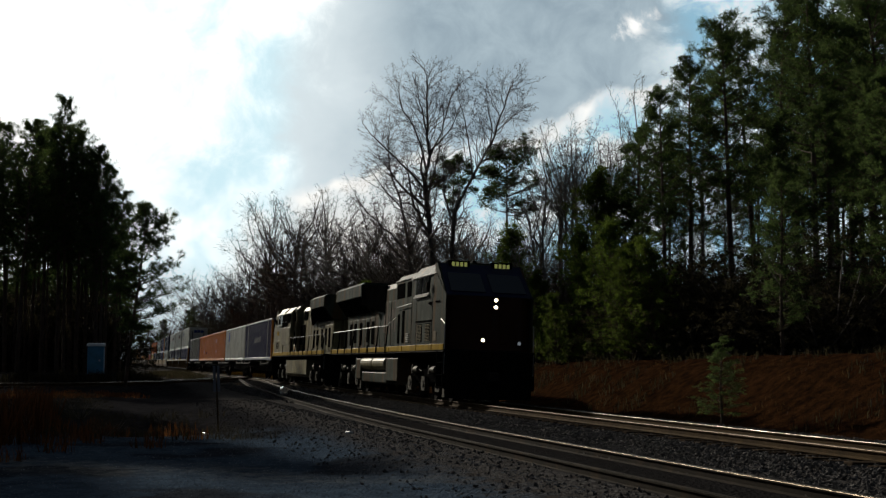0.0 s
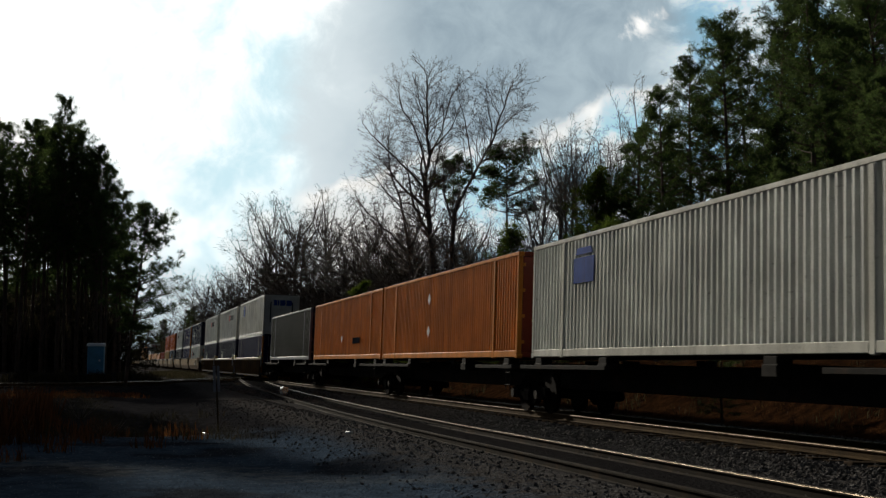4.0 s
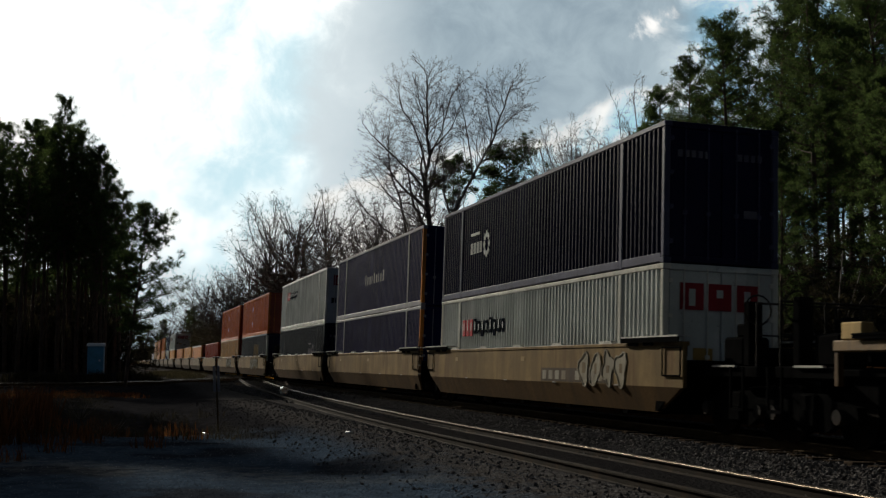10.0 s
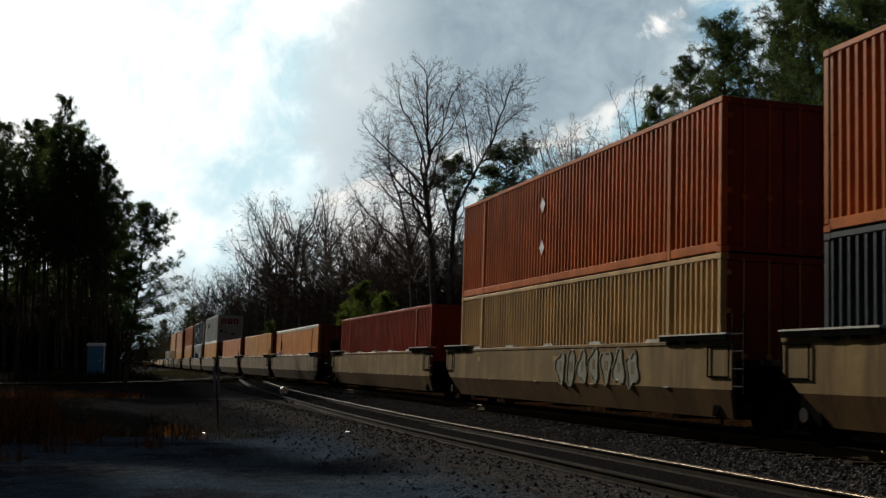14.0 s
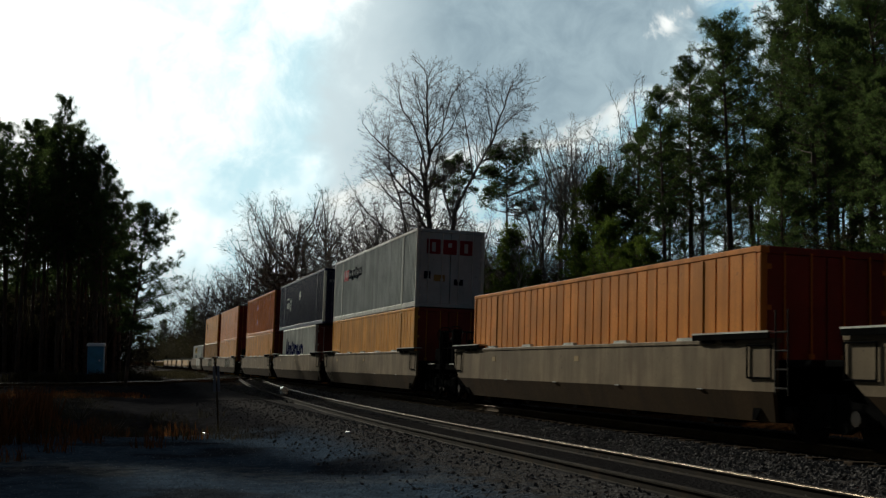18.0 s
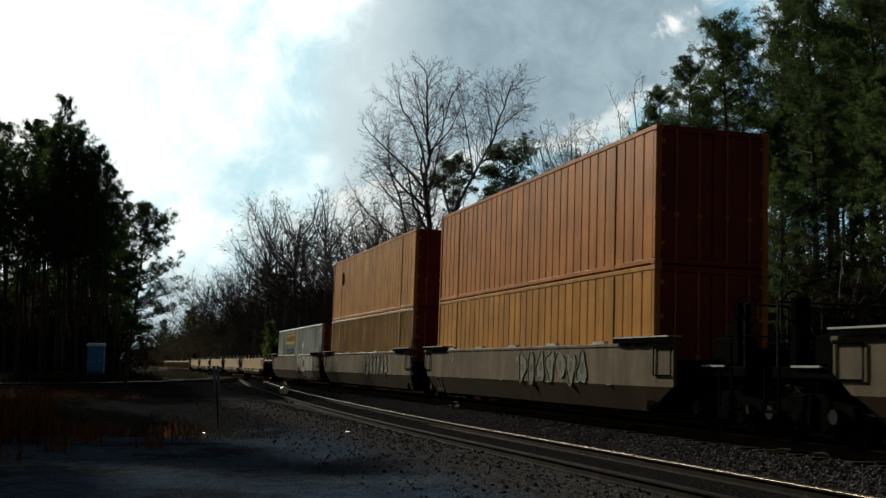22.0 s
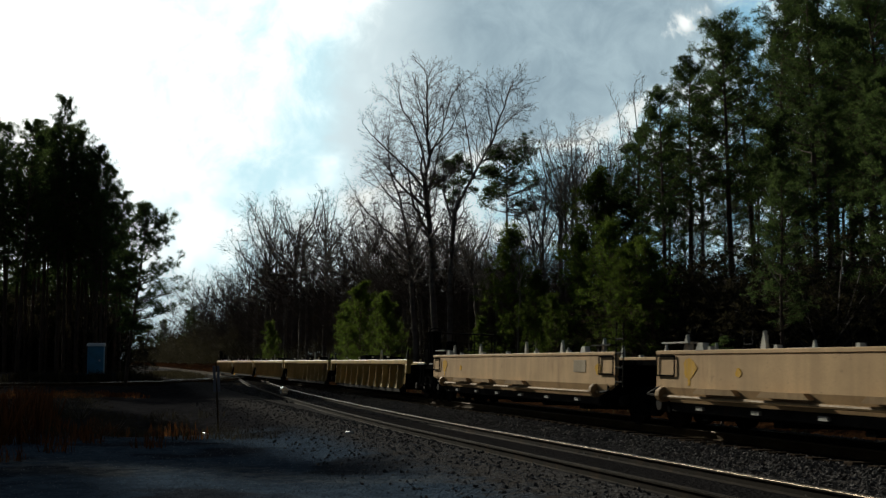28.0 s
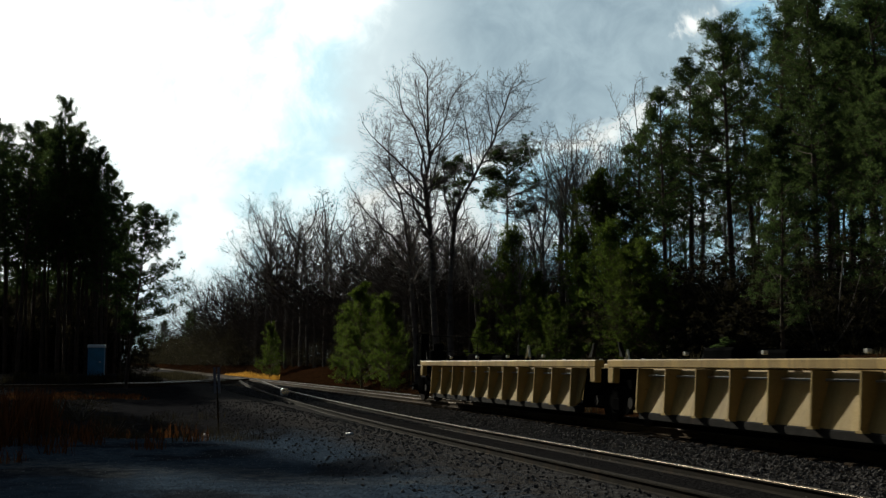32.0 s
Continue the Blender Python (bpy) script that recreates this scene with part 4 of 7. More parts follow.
# ---- weeds ----
def grass_clump(name, label, spots, height, count, mat, width=0.012, seed=4, spread=0.35):
    rng = random.Random(seed)
    verts, faces = [], []
    for s, q in spots:
        c = at(s, q)
        for _ in range(count):
            a, r = rng.uniform(0, 6.283), spread * rng.random() ** 0.5
            x, y = c.x + math.cos(a) * r, c.y + math.sin(a) * r
            z = ground_height(x, y) - 0.03
            h = height * rng.uniform(0.45, 1.1)
            tip = Vector((x + rng.gauss(0, 0.18) * h, y + rng.gauss(0, 0.18) * h, z + h))
            mid = Vector((x, y, z)).lerp(tip, 0.55) + Vector((rng.gauss(0, 0.03), rng.gauss(0, 0.03), 0.06 * h))
            w = Vector((rng.uniform(-1, 1), rng.uniform(-1, 1), 0)).normalized() * width * rng.uniform(0.6, 1.4)
            k = len(verts)
            b = Vector((x, y, z))
            verts += [tuple(b - w), tuple(b + w), tuple(mid + w * 0.9), tuple(mid - w * 0.9), tuple(tip)]
            faces += [(k, k + 1, k + 2, k + 3), (k + 3, k + 2, k + 4)]
    bare(name, raw_mesh(name, verts, faces), mat, label, "grass", kind="stuff")


def scatter(n, s0, s1, q0, q1, seed):
    rng = random.Random(seed)
    return [(rng.uniform(s0, s1), rng.uniform(q0, q1)) for _ in range(n)]


def lot_bushes():
    random.seed(8)
    for s, q, h in ((-32.5, -9.4, 0.55), (-34.0, -10.6, 0.7), (-31.0, -10.8, 0.5), (-36.5, -9.0, 0.6), (-38.5, -11.5, 0.9), (-30.0, -12.6, 0.6), (-41.0, -13.5, 1.0), (-29.5, -8.0, 0.35), (-44.0, -12.0, 0.8)):
        p = at(s, q)
        plant("shrub", p.x, p.y, h, random.uniform(0, 360), 1.6)


lot_bushes()
grass_clump("dry_weeds", "reddish brown dry broom grass at the edge of the lot", scatter(15, -36, -24, -15.5, -11.6, 6), 1.25, 46, "dry", seed=1)
grass_clump("dry_weeds_low", "short dead weeds along the ditch", scatter(26, -36, -22, -13, -8.6, 7), 0.4, 30, "dry", seed=2)
grass_clump("golden_grass", "golden dry grass at the end of the turnout", scatter(60, -150, -112, 4.3, 5.6, 8), 0.55, 40, "gold", 0.03, seed=3, spread=0.6)
grass_clump("bank_grass", "dry grass and pine straw on the red bank", scatter(70, -75, -8, 4.9, 10.5, 9), 0.18, 16, "straw", 0.012, seed=5, spread=0.5)
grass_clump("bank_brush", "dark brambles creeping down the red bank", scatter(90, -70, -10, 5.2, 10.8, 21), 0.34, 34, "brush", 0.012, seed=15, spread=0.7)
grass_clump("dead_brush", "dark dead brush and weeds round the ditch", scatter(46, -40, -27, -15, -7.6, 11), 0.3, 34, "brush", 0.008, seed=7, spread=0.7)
grass_clump("far_weeds", "brown weeds beside the branch track", scatter(60, -68, -58, -16, -9, 10), 0.22, 40, "dry", 0.02, seed=6, spread=0.6)
grass_clump("bank_weeds", "grey brown weeds on the dirt bank by the branch", scatter(70, -84.2, -80, -19, -7, 12), 0.75, 40, "brush", 0.014, seed=8, spread=0.6)
grass_clump("line_weeds", "dull weeds along the edge of the far ballast", scatter(110, -170, -114, -4.2, -0.9, 13), 0.6, 40, "brush", 0.016, seed=9, spread=0.7)


# ---- train materials ----
def paint(name, base, stain=GRIME, at_=(0.56, 0.78), rough=0.42, scale=1.6, var=0.2, spec=0.5, wear=0.55):
    M[name] = surface(name, base, rough, 0.0, var, 0.9, 26, 0.08, stain, at_, scale, streak=True, spec=spec, wear=wear)
    return name


paint("white_paint", (0.60, 0.61, 0.57), (0.33, 0.32, 0.27))
paint("grey_paint", (0.44, 0.47, 0.45), (0.24, 0.245, 0.22))
paint("black_paint", (0.008, 0.009, 0.032), (0.010, 0.010, 0.026), rough=0.34, spec=0.06)
paint("slate_paint", (0.018, 0.026, 0.036), (0.035, 0.037, 0.04), spec=0.15)
paint("blue_paint", (0.030, 0.030, 0.090), (0.055, 0.05, 0.075), spec=0.1)
paint("navy_paint", (0.012, 0.016, 0.06), spec=0.0)
paint("red_paint", (0.50, 0.130, 0.022), (0.25, 0.055, 0.012), spec=0.05)
paint("crimson_paint", (0.33, 0.050, 0.020), (0.22, 0.032, 0.015), spec=0.05)
# for container ends: their shade is put into this darker colour
paint("shaded_maroon", (0.19, 0.028, 0.014), (0.13, 0.028, 0.018), spec=0.2)
paint("orange_paint", (0.57, 0.205, 0.032), (0.36, 0.115, 0.02), spec=0.08)
paint("amber_paint", (0.58, 0.26, 0.040), (0.42, 0.175, 0.03), spec=0.08)
paint("tan_paint", (0.51, 0.32, 0.115), (0.38, 0.24, 0.12), spec=0.2)
paint("soot_rail", (0.050, 0.054, 0.10), (0.022, 0.022, 0.04), rough=0.4, spec=0.14)
paint("green_paint", (0.060, 0.062, 0.048), (0.03, 0.03, 0.025), spec=0.2)
paint("dusty_blue", (0.20, 0.20, 0.23), (0.10, 0.10, 0.12), spec=0.3)
paint("pale_rail", (0.60, 0.59, 0.52), (0.32, 0.28, 0.22), rough=0.3)
paint("rust_mark", (0.085, 0.045, 0.020), (0.045, 0.050, 0.043), (0.40, 0.58), 0.5, 2.4, 0.3, 0.1)
paint("red_mark", (0.50, 0.04, 0.05), spec=0.1)
# the mark's red, darkened for the shaded container end
paint("shaded_red_mark", (0.24, 0.022, 0.03), spec=0.05)
paint("dark_mark", (0.012, 0.014, 0.02), spec=0.0)
paint("blue_mark", (0.03, 0.07, 0.28), spec=0.05)
paint("white_mark", (0.75, 0.75, 0.72), (0.5, 0.5, 0.46))
paint("yellow_mark", (0.62, 0.40, 0.02), spec=0.15)
paint("faint_mark", (0.085, 0.08, 0.105), (0.04, 0.04, 0.07), (0.42, 0.6))
paint("letter_green", (0.008, 0.04, 0.036), spec=0.15)
paint("pale_spray", (0.25, 0.225, 0.155), (0.18, 0.14, 0.08), (0.42, 0.58))
paint("faint_white", (0.25, 0.225, 0.165), (0.14, 0.10, 0.05), (0.42, 0.6))
paint("faint_tan", (0.36, 0.28, 0.18), (0.28, 0.21, 0.12))
paint("dull_yellow", (0.30, 0.18, 0.03), (0.2, 0.14, 0.06))
paint("well_amber", (0.21, 0.12, 0.032), (0.12, 0.07, 0.025), (0.48, 0.70), 0.45, 1.4, 0.25)
paint("chalk", (0.50, 0.49, 0.42), (0.22, 0.18, 0.11), (0.46, 0.66))
paint("rust_end", (0.17, 0.055, 0.016), (0.09, 0.03, 0.012), spec=0.15)
paint("teal_mark", (0.185, 0.20, 0.155), (0.18, 0.14, 0.08), (0.44, 0.6))
paint("well_tan", (0.205, 0.135, 0.052), (0.115, 0.062, 0.024), (0.46, 0.68), 0.55, 1.0, 0.3, 0.06)
paint("well_drab", (0.185, 0.138, 0.082), (0.10, 0.066, 0.038), (0.46, 0.70), 0.55, 1.0, 0.3, 0.06)
# lower plates: a sunlit brown and a shaded one, light put into the colour
paint("well_brown_lit", (0.100, 0.056, 0.019), (0.052, 0.029, 0.011), (0.50, 0.72), 0.55, 1.0, 0.25, 0.1)
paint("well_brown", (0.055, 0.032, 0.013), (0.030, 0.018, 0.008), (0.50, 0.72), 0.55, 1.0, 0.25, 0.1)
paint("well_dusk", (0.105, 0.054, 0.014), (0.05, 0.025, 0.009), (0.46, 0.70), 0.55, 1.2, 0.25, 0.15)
paint("well_grey", (0.33, 0.215, 0.105), (0.17, 0.10, 0.045), (0.50, 0.74), 0.6, 1.0, 0.22, 0.1)
paint("empty_tan", (0.56, 0.375, 0.20), (0.32, 0.19, 0.09), (0.52, 0.78), 0.6, 1.0, 0.16, 0.1, 0.3)
paint("empty_rib", (0.43, 0.30, 0.11), (0.25, 0.155, 0.06), (0.50, 0.74), 0.6, 1.2, 0.22, 0.1, 0.4)
paint("yellow_spray", (0.72, 0.40, 0.03), (0.60, 0.40, 0.18), (0.50, 0.64), 0.6, 4.0, 0.2, 0.1)
paint("well_yellow", (0.46, 0.30, 0.085), (0.24, 0.15, 0.05), (0.50, 0.72), 0.5, 1.4, 0.22, 0.25)
paint("loco_grey", (0.062, 0.073, 0.058), (0.088, 0.050, 0.022), (0.46, 0.60), 0.50, 0.55, 0.45, 0.03, 1.0)
paint("loco_pale", (0.225, 0.198, 0.110), (0.085, 0.054, 0.024), (0.48, 0.62), 0.45, 1.0, 0.40, 0.12, 1.0)
paint("loco_yellow", (0.37, 0.235, 0.015), (0.15, 0.095, 0.02), (0.54, 0.78), 0.5, spec=0.03)
# truck parts: paler than their frames, standing in for sunlit faces
paint("truck_lit", (0.080, 0.072, 0.052), (0.03, 0.026, 0.02), (0.44, 0.62), 0.6, 2.0, 0.4, 0.1, 1.0)
paint("loco_blue", (0.007, 0.012, 0.045), spec=0.15)
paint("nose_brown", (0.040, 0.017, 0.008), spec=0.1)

# side, rails, end, word; coloured boxes carry the shade of their ends as colour
KIT = {
    "white": ("white_paint", "pale_rail", "white_paint", "light grey"),
    "ivory": ("white_paint", "pale_rail", "rust_end", "off-white"),
    "grey": ("grey_paint", "pale_rail", "grey_paint", "light grey"),
    "pale": ("white_paint", "pale_rail", "shaded_maroon", "off-white"),
    "black": ("black_paint", "soot_rail", "black_paint", "black"),
    "blue": ("blue_paint", "dusty_blue", "navy_paint", "purplish blue"),
    "red": ("red_paint", "red_paint", "shaded_maroon", "rust red"),
    "maroon": ("crimson_paint", "crimson_paint", "shaded_maroon", "dark red"),
    "orange": ("orange_paint", "orange_paint", "shaded_maroon", "faded orange"),
    "amber": ("amber_paint", "amber_paint", "shaded_maroon", "amber orange"),
    "tan": ("tan_paint", "tan_paint", "shaded_maroon", "tan"),
    "green": ("green_paint", "dusty_blue", "black_paint", "dull grey green"),
    "slate": ("slate_paint", "slate_paint", "black_paint", "dark slate"),
}


def wave(x0, x1, z0, z1, y, depth, pitch):
    """A corrugated sheet from x0 to x1, its ridges at y and its grooves deeper by depth (towards the middle)."""
    n = max(2, round((x1 - x0) / pitch))
    p = (x1 - x0) / n
    prof = []
    for i in range(n):
        a = x0 + i * p
        prof += [(a, 0), (a + p * 0.26, 0), (a + p * 0.40, 1), (a + p * 0.86, 1)]
    prof.append((x1, 0))
    g = Geo()
    s = 1 if y < 0 else -1
    verts = []
    for x, d in prof:
        verts += [(x, y + s * depth * d, z0), (x, y + s * depth * d, z1)]
    g.add(verts, [(2 * i, 2 * i + 2, 2 * i + 3, 2 * i + 1) for i in range(len(prof) - 1)])
    return g


def seams(x0, x1, z0, z1, y, pitch):
    """A flat sheet of plates with narrow upright grooves between them."""
    n = max(2, round((x1 - x0) / pitch))
    p = (x1 - x0) / n
    s = 1 if y < 0 else -1
    prof = []
    for i in range(n):
        a = x0 + i * p
        prof += [(a, 1), (a + 0.035, 1), (a + 0.05, 0), (a + p - 0.015, 0)]
    prof += [(x1, 1)]
    g = Geo()
    verts = []
    for x, d in prof:
        verts += [(x, y + s * 0.05 * d, z0), (x, y + s * 0.05 * d, z1)]
    return g.add(verts, [(2 * i, 2 * i + 2, 2 * i + 3, 2 * i + 1) for i in range(len(prof) - 1)])


BOXES = {}


def container(kit, style="rib", length=16.15, doors=True, marks="", posts="", label_extra=""):
    """A freight container, its origin in the middle of its floor; x is the train's way, the near side at -y."""
    key = (kit, style, length, doors, marks, posts, label_extra)
    if key in BOXES:
        return copy_thing(BOXES[key], Matrix())
    side, rail, end, word = KIT[kit]
    long = length > 14
    label = "%s %s %s" % (word, {"rib": "corrugated", "plate": "panelled", "smooth": "smooth-sided"}[style], "domestic freight container" if long else "sea freight container")
    ob = thing("freight_container", label + (" " + label_extra if label_extra else ""), "container", "containers on the train")
    BOXES[key] = ob
    L, W, H = length / 2, 1.295, 2.896
    post_mat = posts or rail
    for y in (-1, 1):
        yy = y * (W - 0.012)
        xs = [-L + 0.12, -6.0, 6.0, L - 0.12] if long else [-L + 0.12, L - 0.12]
        for a, b in zip(xs, xs[1:]):
            a2, b2 = a + 0.05, b - 0.05
            if style == "rib":
                g = wave(a2, b2, 0.19, H - 0.09, yy, 0.075, 0.212)
            elif style == "plate":
                g = seams(a2, b2, 0.13, H - 0.07, yy, 0.46)
            else:
                g = Geo().box(a2, b2, yy, yy - y * 0.03, 0.13, H - 0.16)
            part("side_panel", g, side, ob)
        low = 0.21 if style == "rib" else 0.14
        hi = 0.10 if style != "smooth" else 0.17
        cuts = [-L + 0.14, -6.08, -5.92, 5.92, 6.08, L - 0.14] if long else [-L + 0.14, L - 0.14]
        for a, b in zip(cuts[::2], cuts[1::2]):
            part("bottom_rail", Geo().box(a, b, y * (W - 0.09), y * (W + 0.004), 0.03, low, 0.012), rail, ob)
        part("top_rail", Geo().box(-L + 0.14, L - 0.14, y * (W - 0.07), y * (W + 0.004), H - hi, H, 0.012), "pale_rail" if style == "smooth" else rail, ob)
        for x in ([-6.0, 6.0] if long else []):
            part("lifting_post", Geo().box(x - 0.085, x + 0.085, y * (W - 0.10), y * (W + 0.008), 0.0, H - 0.1, 0.02), rail, ob)
        for x in (-1, 1):
            pm = post_mat if x == 1 else rail
            part("corner_post", Geo().box(x * (L - 0.14), x * L, y * (W - 0.13), y * (W + 0.005), 0.12, H - 0.12, 0.02), pm, ob)
            for z in (0.0, H - 0.12):
                part("corner_casting", Geo().box(x * (L - 0.178), x * (L + 0.006), y * (W - 0.162), y * (W + 0.01), z, z + 0.118, 0.012), rail, ob)
    part("roof", Geo().box(-L + 0.1, L - 0.1, -W + 0.06, W - 0.06, H - 0.05, H - 0.012), side, ob)
    part("floor_frame", Geo().box(-L + 0.1, L - 0.1, -W + 0.08, W - 0.08, 0.04, 0.16), "steel", ob)
    for x in (-1, 1):
        for z in (0.03, H - 0.13):
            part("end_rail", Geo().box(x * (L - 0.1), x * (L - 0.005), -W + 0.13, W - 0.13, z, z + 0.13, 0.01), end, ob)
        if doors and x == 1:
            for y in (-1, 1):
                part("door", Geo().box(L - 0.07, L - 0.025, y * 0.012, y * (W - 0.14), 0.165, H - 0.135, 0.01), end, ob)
                for k in (0.32, 0.84):
                    part("lock_rod", Geo().tube((L + 0.005, y * k, 0.1), (L + 0.005, y * k, H - 0.09), 0.017).box(L - 0.02, L + 0.02, y * k - 0.05, y * k + 0.05, 1.0, 1.08), rail, ob)
                for z in (0.4, 1.1, 1.8, 2.5):
                    part("hinge", Geo().box(L - 0.03, L + 0.008, y * (W - 0.2), y * (W - 0.1), z, z + 0.09, 0.005), rail, ob)
        else:
            g = Geo()
            n = 8
            for i in range(n):
                a = -W + 0.14 + (2 * W - 0.28) * i / n
                g.box(x * (L - 0.075), x * (L - 0.028 - 0.03 * (i % 2)), a, a + (2 * W - 0.28) / n, 0.165, H - 0.135)
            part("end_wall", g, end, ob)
    y = -W - 0.006
    if "redname" in marks:      # a two-coloured company mark, as plain blocks, on the ribs
        x0 = 1.2 if "front" in marks else (-5.6 if "rear" in marks else 0.1)
        zc = 2.05 if "low" not in marks else 1.95
        for i in range(11):
            w, h, xi = 0.27, (0.50 if i < 3 else 0.36), x0 + i * 0.37
            col = "red_mark" if i < 3 else "dark_mark"
            part("mark", Geo().box(xi, xi + w, y - 0.004, y + 0.01, zc - h / 2 - (0.10 if i in (5, 8) else 0), zc + h / 2 + (0.08 if i in (3, 7) else 0)), col, ob)
            part("mark", Geo().box(xi + 0.09, xi + 0.18, y - 0.007, y + 0.01, zc - 0.09, zc + h / 2 - (0.0 if i % 2 else 0.09)), side, ob)
    if "bluename" in marks:
        for i in range(6):
            h, x0 = (1.0, 0.62, 0.85, 0.62, 0.62, 0.62)[i], -4.5 + i * 1.12
            part("mark", Geo().box(x0, x0 + 0.26, y - 0.004, y + 0.01, 1.30, 1.30 + h).box(x0 + 0.26, x0 + 0.66, y - 0.004, y + 0.01, 1.30 + 0.38 * (i % 2), 1.54 + 0.38 * (i % 2)).box(x0 + 0.66, x0 + 0.92, y - 0.004, y + 0.01, 1.30, 1.30 + h * 0.85), "navy_paint", ob)
    if "whitename" in marks:
        name_mat = "faint_mark" if kit == "slate" else "grey_paint"
        x0 = -5.0 if "rear" in marks else 3.2
        for i in range(4):
            part("mark", Geo().box(x0 + i * 0.30, x0 + i * 0.30 + 0.07, y - 0.004, y + 0.01, 1.30, 1.64).box(x0 + i * 0.30 + 0.12, x0 + i * 0.30 + 0.18, y - 0.004, y + 0.01, 1.30, 1.64), name_mat, ob)
        part("mark", Geo().box(x0, x0 + 0.85, y - 0.004, y + 0.01, 1.86, 1.94), name_mat, ob)
        for k in range(8):      # a ring of petals beside the name
            a = radians(45 * k)
            cx, cz, r = x0 + 1.55 + 0.23 * math.cos(a), 1.5 + 0.30 * math.sin(a), 0.085
            part("mark", Geo().prism([(cx - r, cz), (cx, cz - r * 1.3), (cx + r, cz), (cx, cz + r * 1.3)], y - 0.004, y + 0.01), name_mat, ob)
        if "rearplacard" in marks:
            part("placard", Geo().prism([(-0.12, 1.9), (0.08, 1.6), (0.28, 1.9), (0.08, 2.2)], y - 0.004, y + 0.01), "white_mark", ob)
        for a, n in ((-1.0, 5), (0.35, 4)):      # the same name in small on the end
            for i in range(n):
                part("mark", Geo().box(L - 0.02, L + 0.004, a + i * 0.15, a + i * 0.15 + 0.10, 2.18, 2.32), "faint_mark", ob)
        part("placard", Geo().box(L - 0.02, L + 0.004, 0.5, 0.8, 1.0, 1.16), "faint_mark", ob)
    if "widename" in marks:
        for i in range(9):
            part("mark", Geo().box(-1.6 + i * 0.42, -1.6 + i * 0.42 + 0.14 + 0.06 * (i % 3), y - 0.004, y + 0.01, 1.32, 1.66 + 0.10 * (i % 4 == 0)), "faint_mark", ob)
    if "badge" in marks.split():
        part("badge", Geo().prism([(-6.9 + 1.6, 1.75), (-4.1, 1.75), (-4.1, 2.35), (-5.3, 2.35)], y - 0.004, y + 0.01), "blue_mark", ob)
        part("badge", Geo().prism([(-5.2, 2.42), (-4.2, 2.42), (-4.3, 2.58), (-5.1, 2.58)], y - 0.004, y + 0.01), "blue_mark", ob)
    if "diamonds" in marks:
        for z in (0.95, 2.05):
            part("placard", Geo().prism([(-1.1, z - 0.20), (-0.92, z), (-1.1, z + 0.2), (-1.28, z)], y - 0.004, y + 0.01), "white_mark", ob)
    if "onediamond" in marks:
        part("placard", Geo().prism([(-0.3, 0.8), (-0.14, 0.98), (-0.3, 1.16), (-0.46, 0.98)], y - 0.004, y + 0.01), "white_mark", ob)
    if "outline" in marks:
        for a, b in (((-5.6, 1.65), (-5.4, 1.95)), ((-5.4, 1.95), (-5.6, 2.25)), ((-5.6, 2.25), (-5.8, 1.95)), ((-5.8, 1.95), (-5.6, 1.65))):
            part("mark", Geo().tube((a[0], y, a[1]), (b[0], y, b[1]), 0.022, n=4), "dark_mark", ob)
    if "yellowlines" in marks:
        for i in range(9):
            part("mark", Geo().box(0.6 + i * 0.33, 0.66 + i * 0.33, y - 0.004, y + 0.01, 1.3, 2.15 + 0.1 * (i % 2)), "dull_yellow", ob)
    if "yellowbadge" in marks:
        part("badge", Geo().box(-4.55, -0.95, y - 0.004, y + 0.01, 1.97, 2.64), "yellow_mark", ob)
        for i in range(9):
            part("mark", Geo().box(-4.3 + i * 0.36, -4.3 + i * 0.36 + (0.14 if i % 3 else 0.09), y - 0.012, y - 0.002, 2.12 + 0.04 * (i % 2), 2.46), "dark_mark", ob)
        part("mark", Geo().box(-4.5, -1.0, y - 0.012, y - 0.002, 2.55, 2.59), "dark_mark", ob)
        part("placard", Geo().prism([(1.75, 1.85), (1.98, 1.55), (2.21, 1.85), (1.98, 2.15)], y - 0.004, y + 0.01), "white_mark", ob)
        digits(ob, "Intermodal", pose(-4.45, y - 0.002, 1.38, 90, 0, 0), 0.72, "letter_green")
    if "smallbar" in marks:
        part("mark", Geo().box(2.3, 3.9, y - 0.004, y + 0.01, 0.72, 0.98), "dark_mark", ob)
    if "leftbar" in marks:
        part("mark", Geo().box(-6.6, -5.3, y - 0.004, y + 0.01, 1.1, 1.55), "blue_mark", ob)
    if "endname" in marks:      # plain blocks on the leading end
        for i in range(3):
            a = -0.92 + i * 0.62
            part("mark", Geo().box(L - 0.02, L + 0.002, a, a + 0.52, 1.98, 2.52, 0.0), "shaded_red_mark", ob)
            part("mark", Geo().box(L - 0.02, L + 0.006, a + 0.19, a + 0.33, 2.06 + 0.18 * (i % 2), 2.40), end, ob)
        for a, b, z, h, col in ((-1.0, -0.75, 1.05, 0.28, "dark_mark"), (-0.62, -0.2, 0.98, 0.24, "dull_yellow"), (0.15, 0.5, 0.86, 0.22, "dark_mark")):
            part("placard", Geo().box(L - 0.02, L + 0.003, a, b, z, z + h), col, ob)
    if "endblue" in marks:
        for i in range(3):
            a = -0.62 + i * 0.46
            part("badge", Geo().prism([(0, 2.14), (0.40, 2.14), (0.46, 2.34), (0.40, 2.54), (0.0, 2.54), (0.06, 2.34)], -0.011, 0.0).mesh("badge"), "blue_mark", ob, m=pose(L + 0.0, a, 0, 0, 0, 90))
        for a in (-0.86, 0.74):
            part("stripe", Geo().box(L - 0.02, L + 0.002, a, a + 0.12, 0.9, 2.4), "slate_paint", ob)
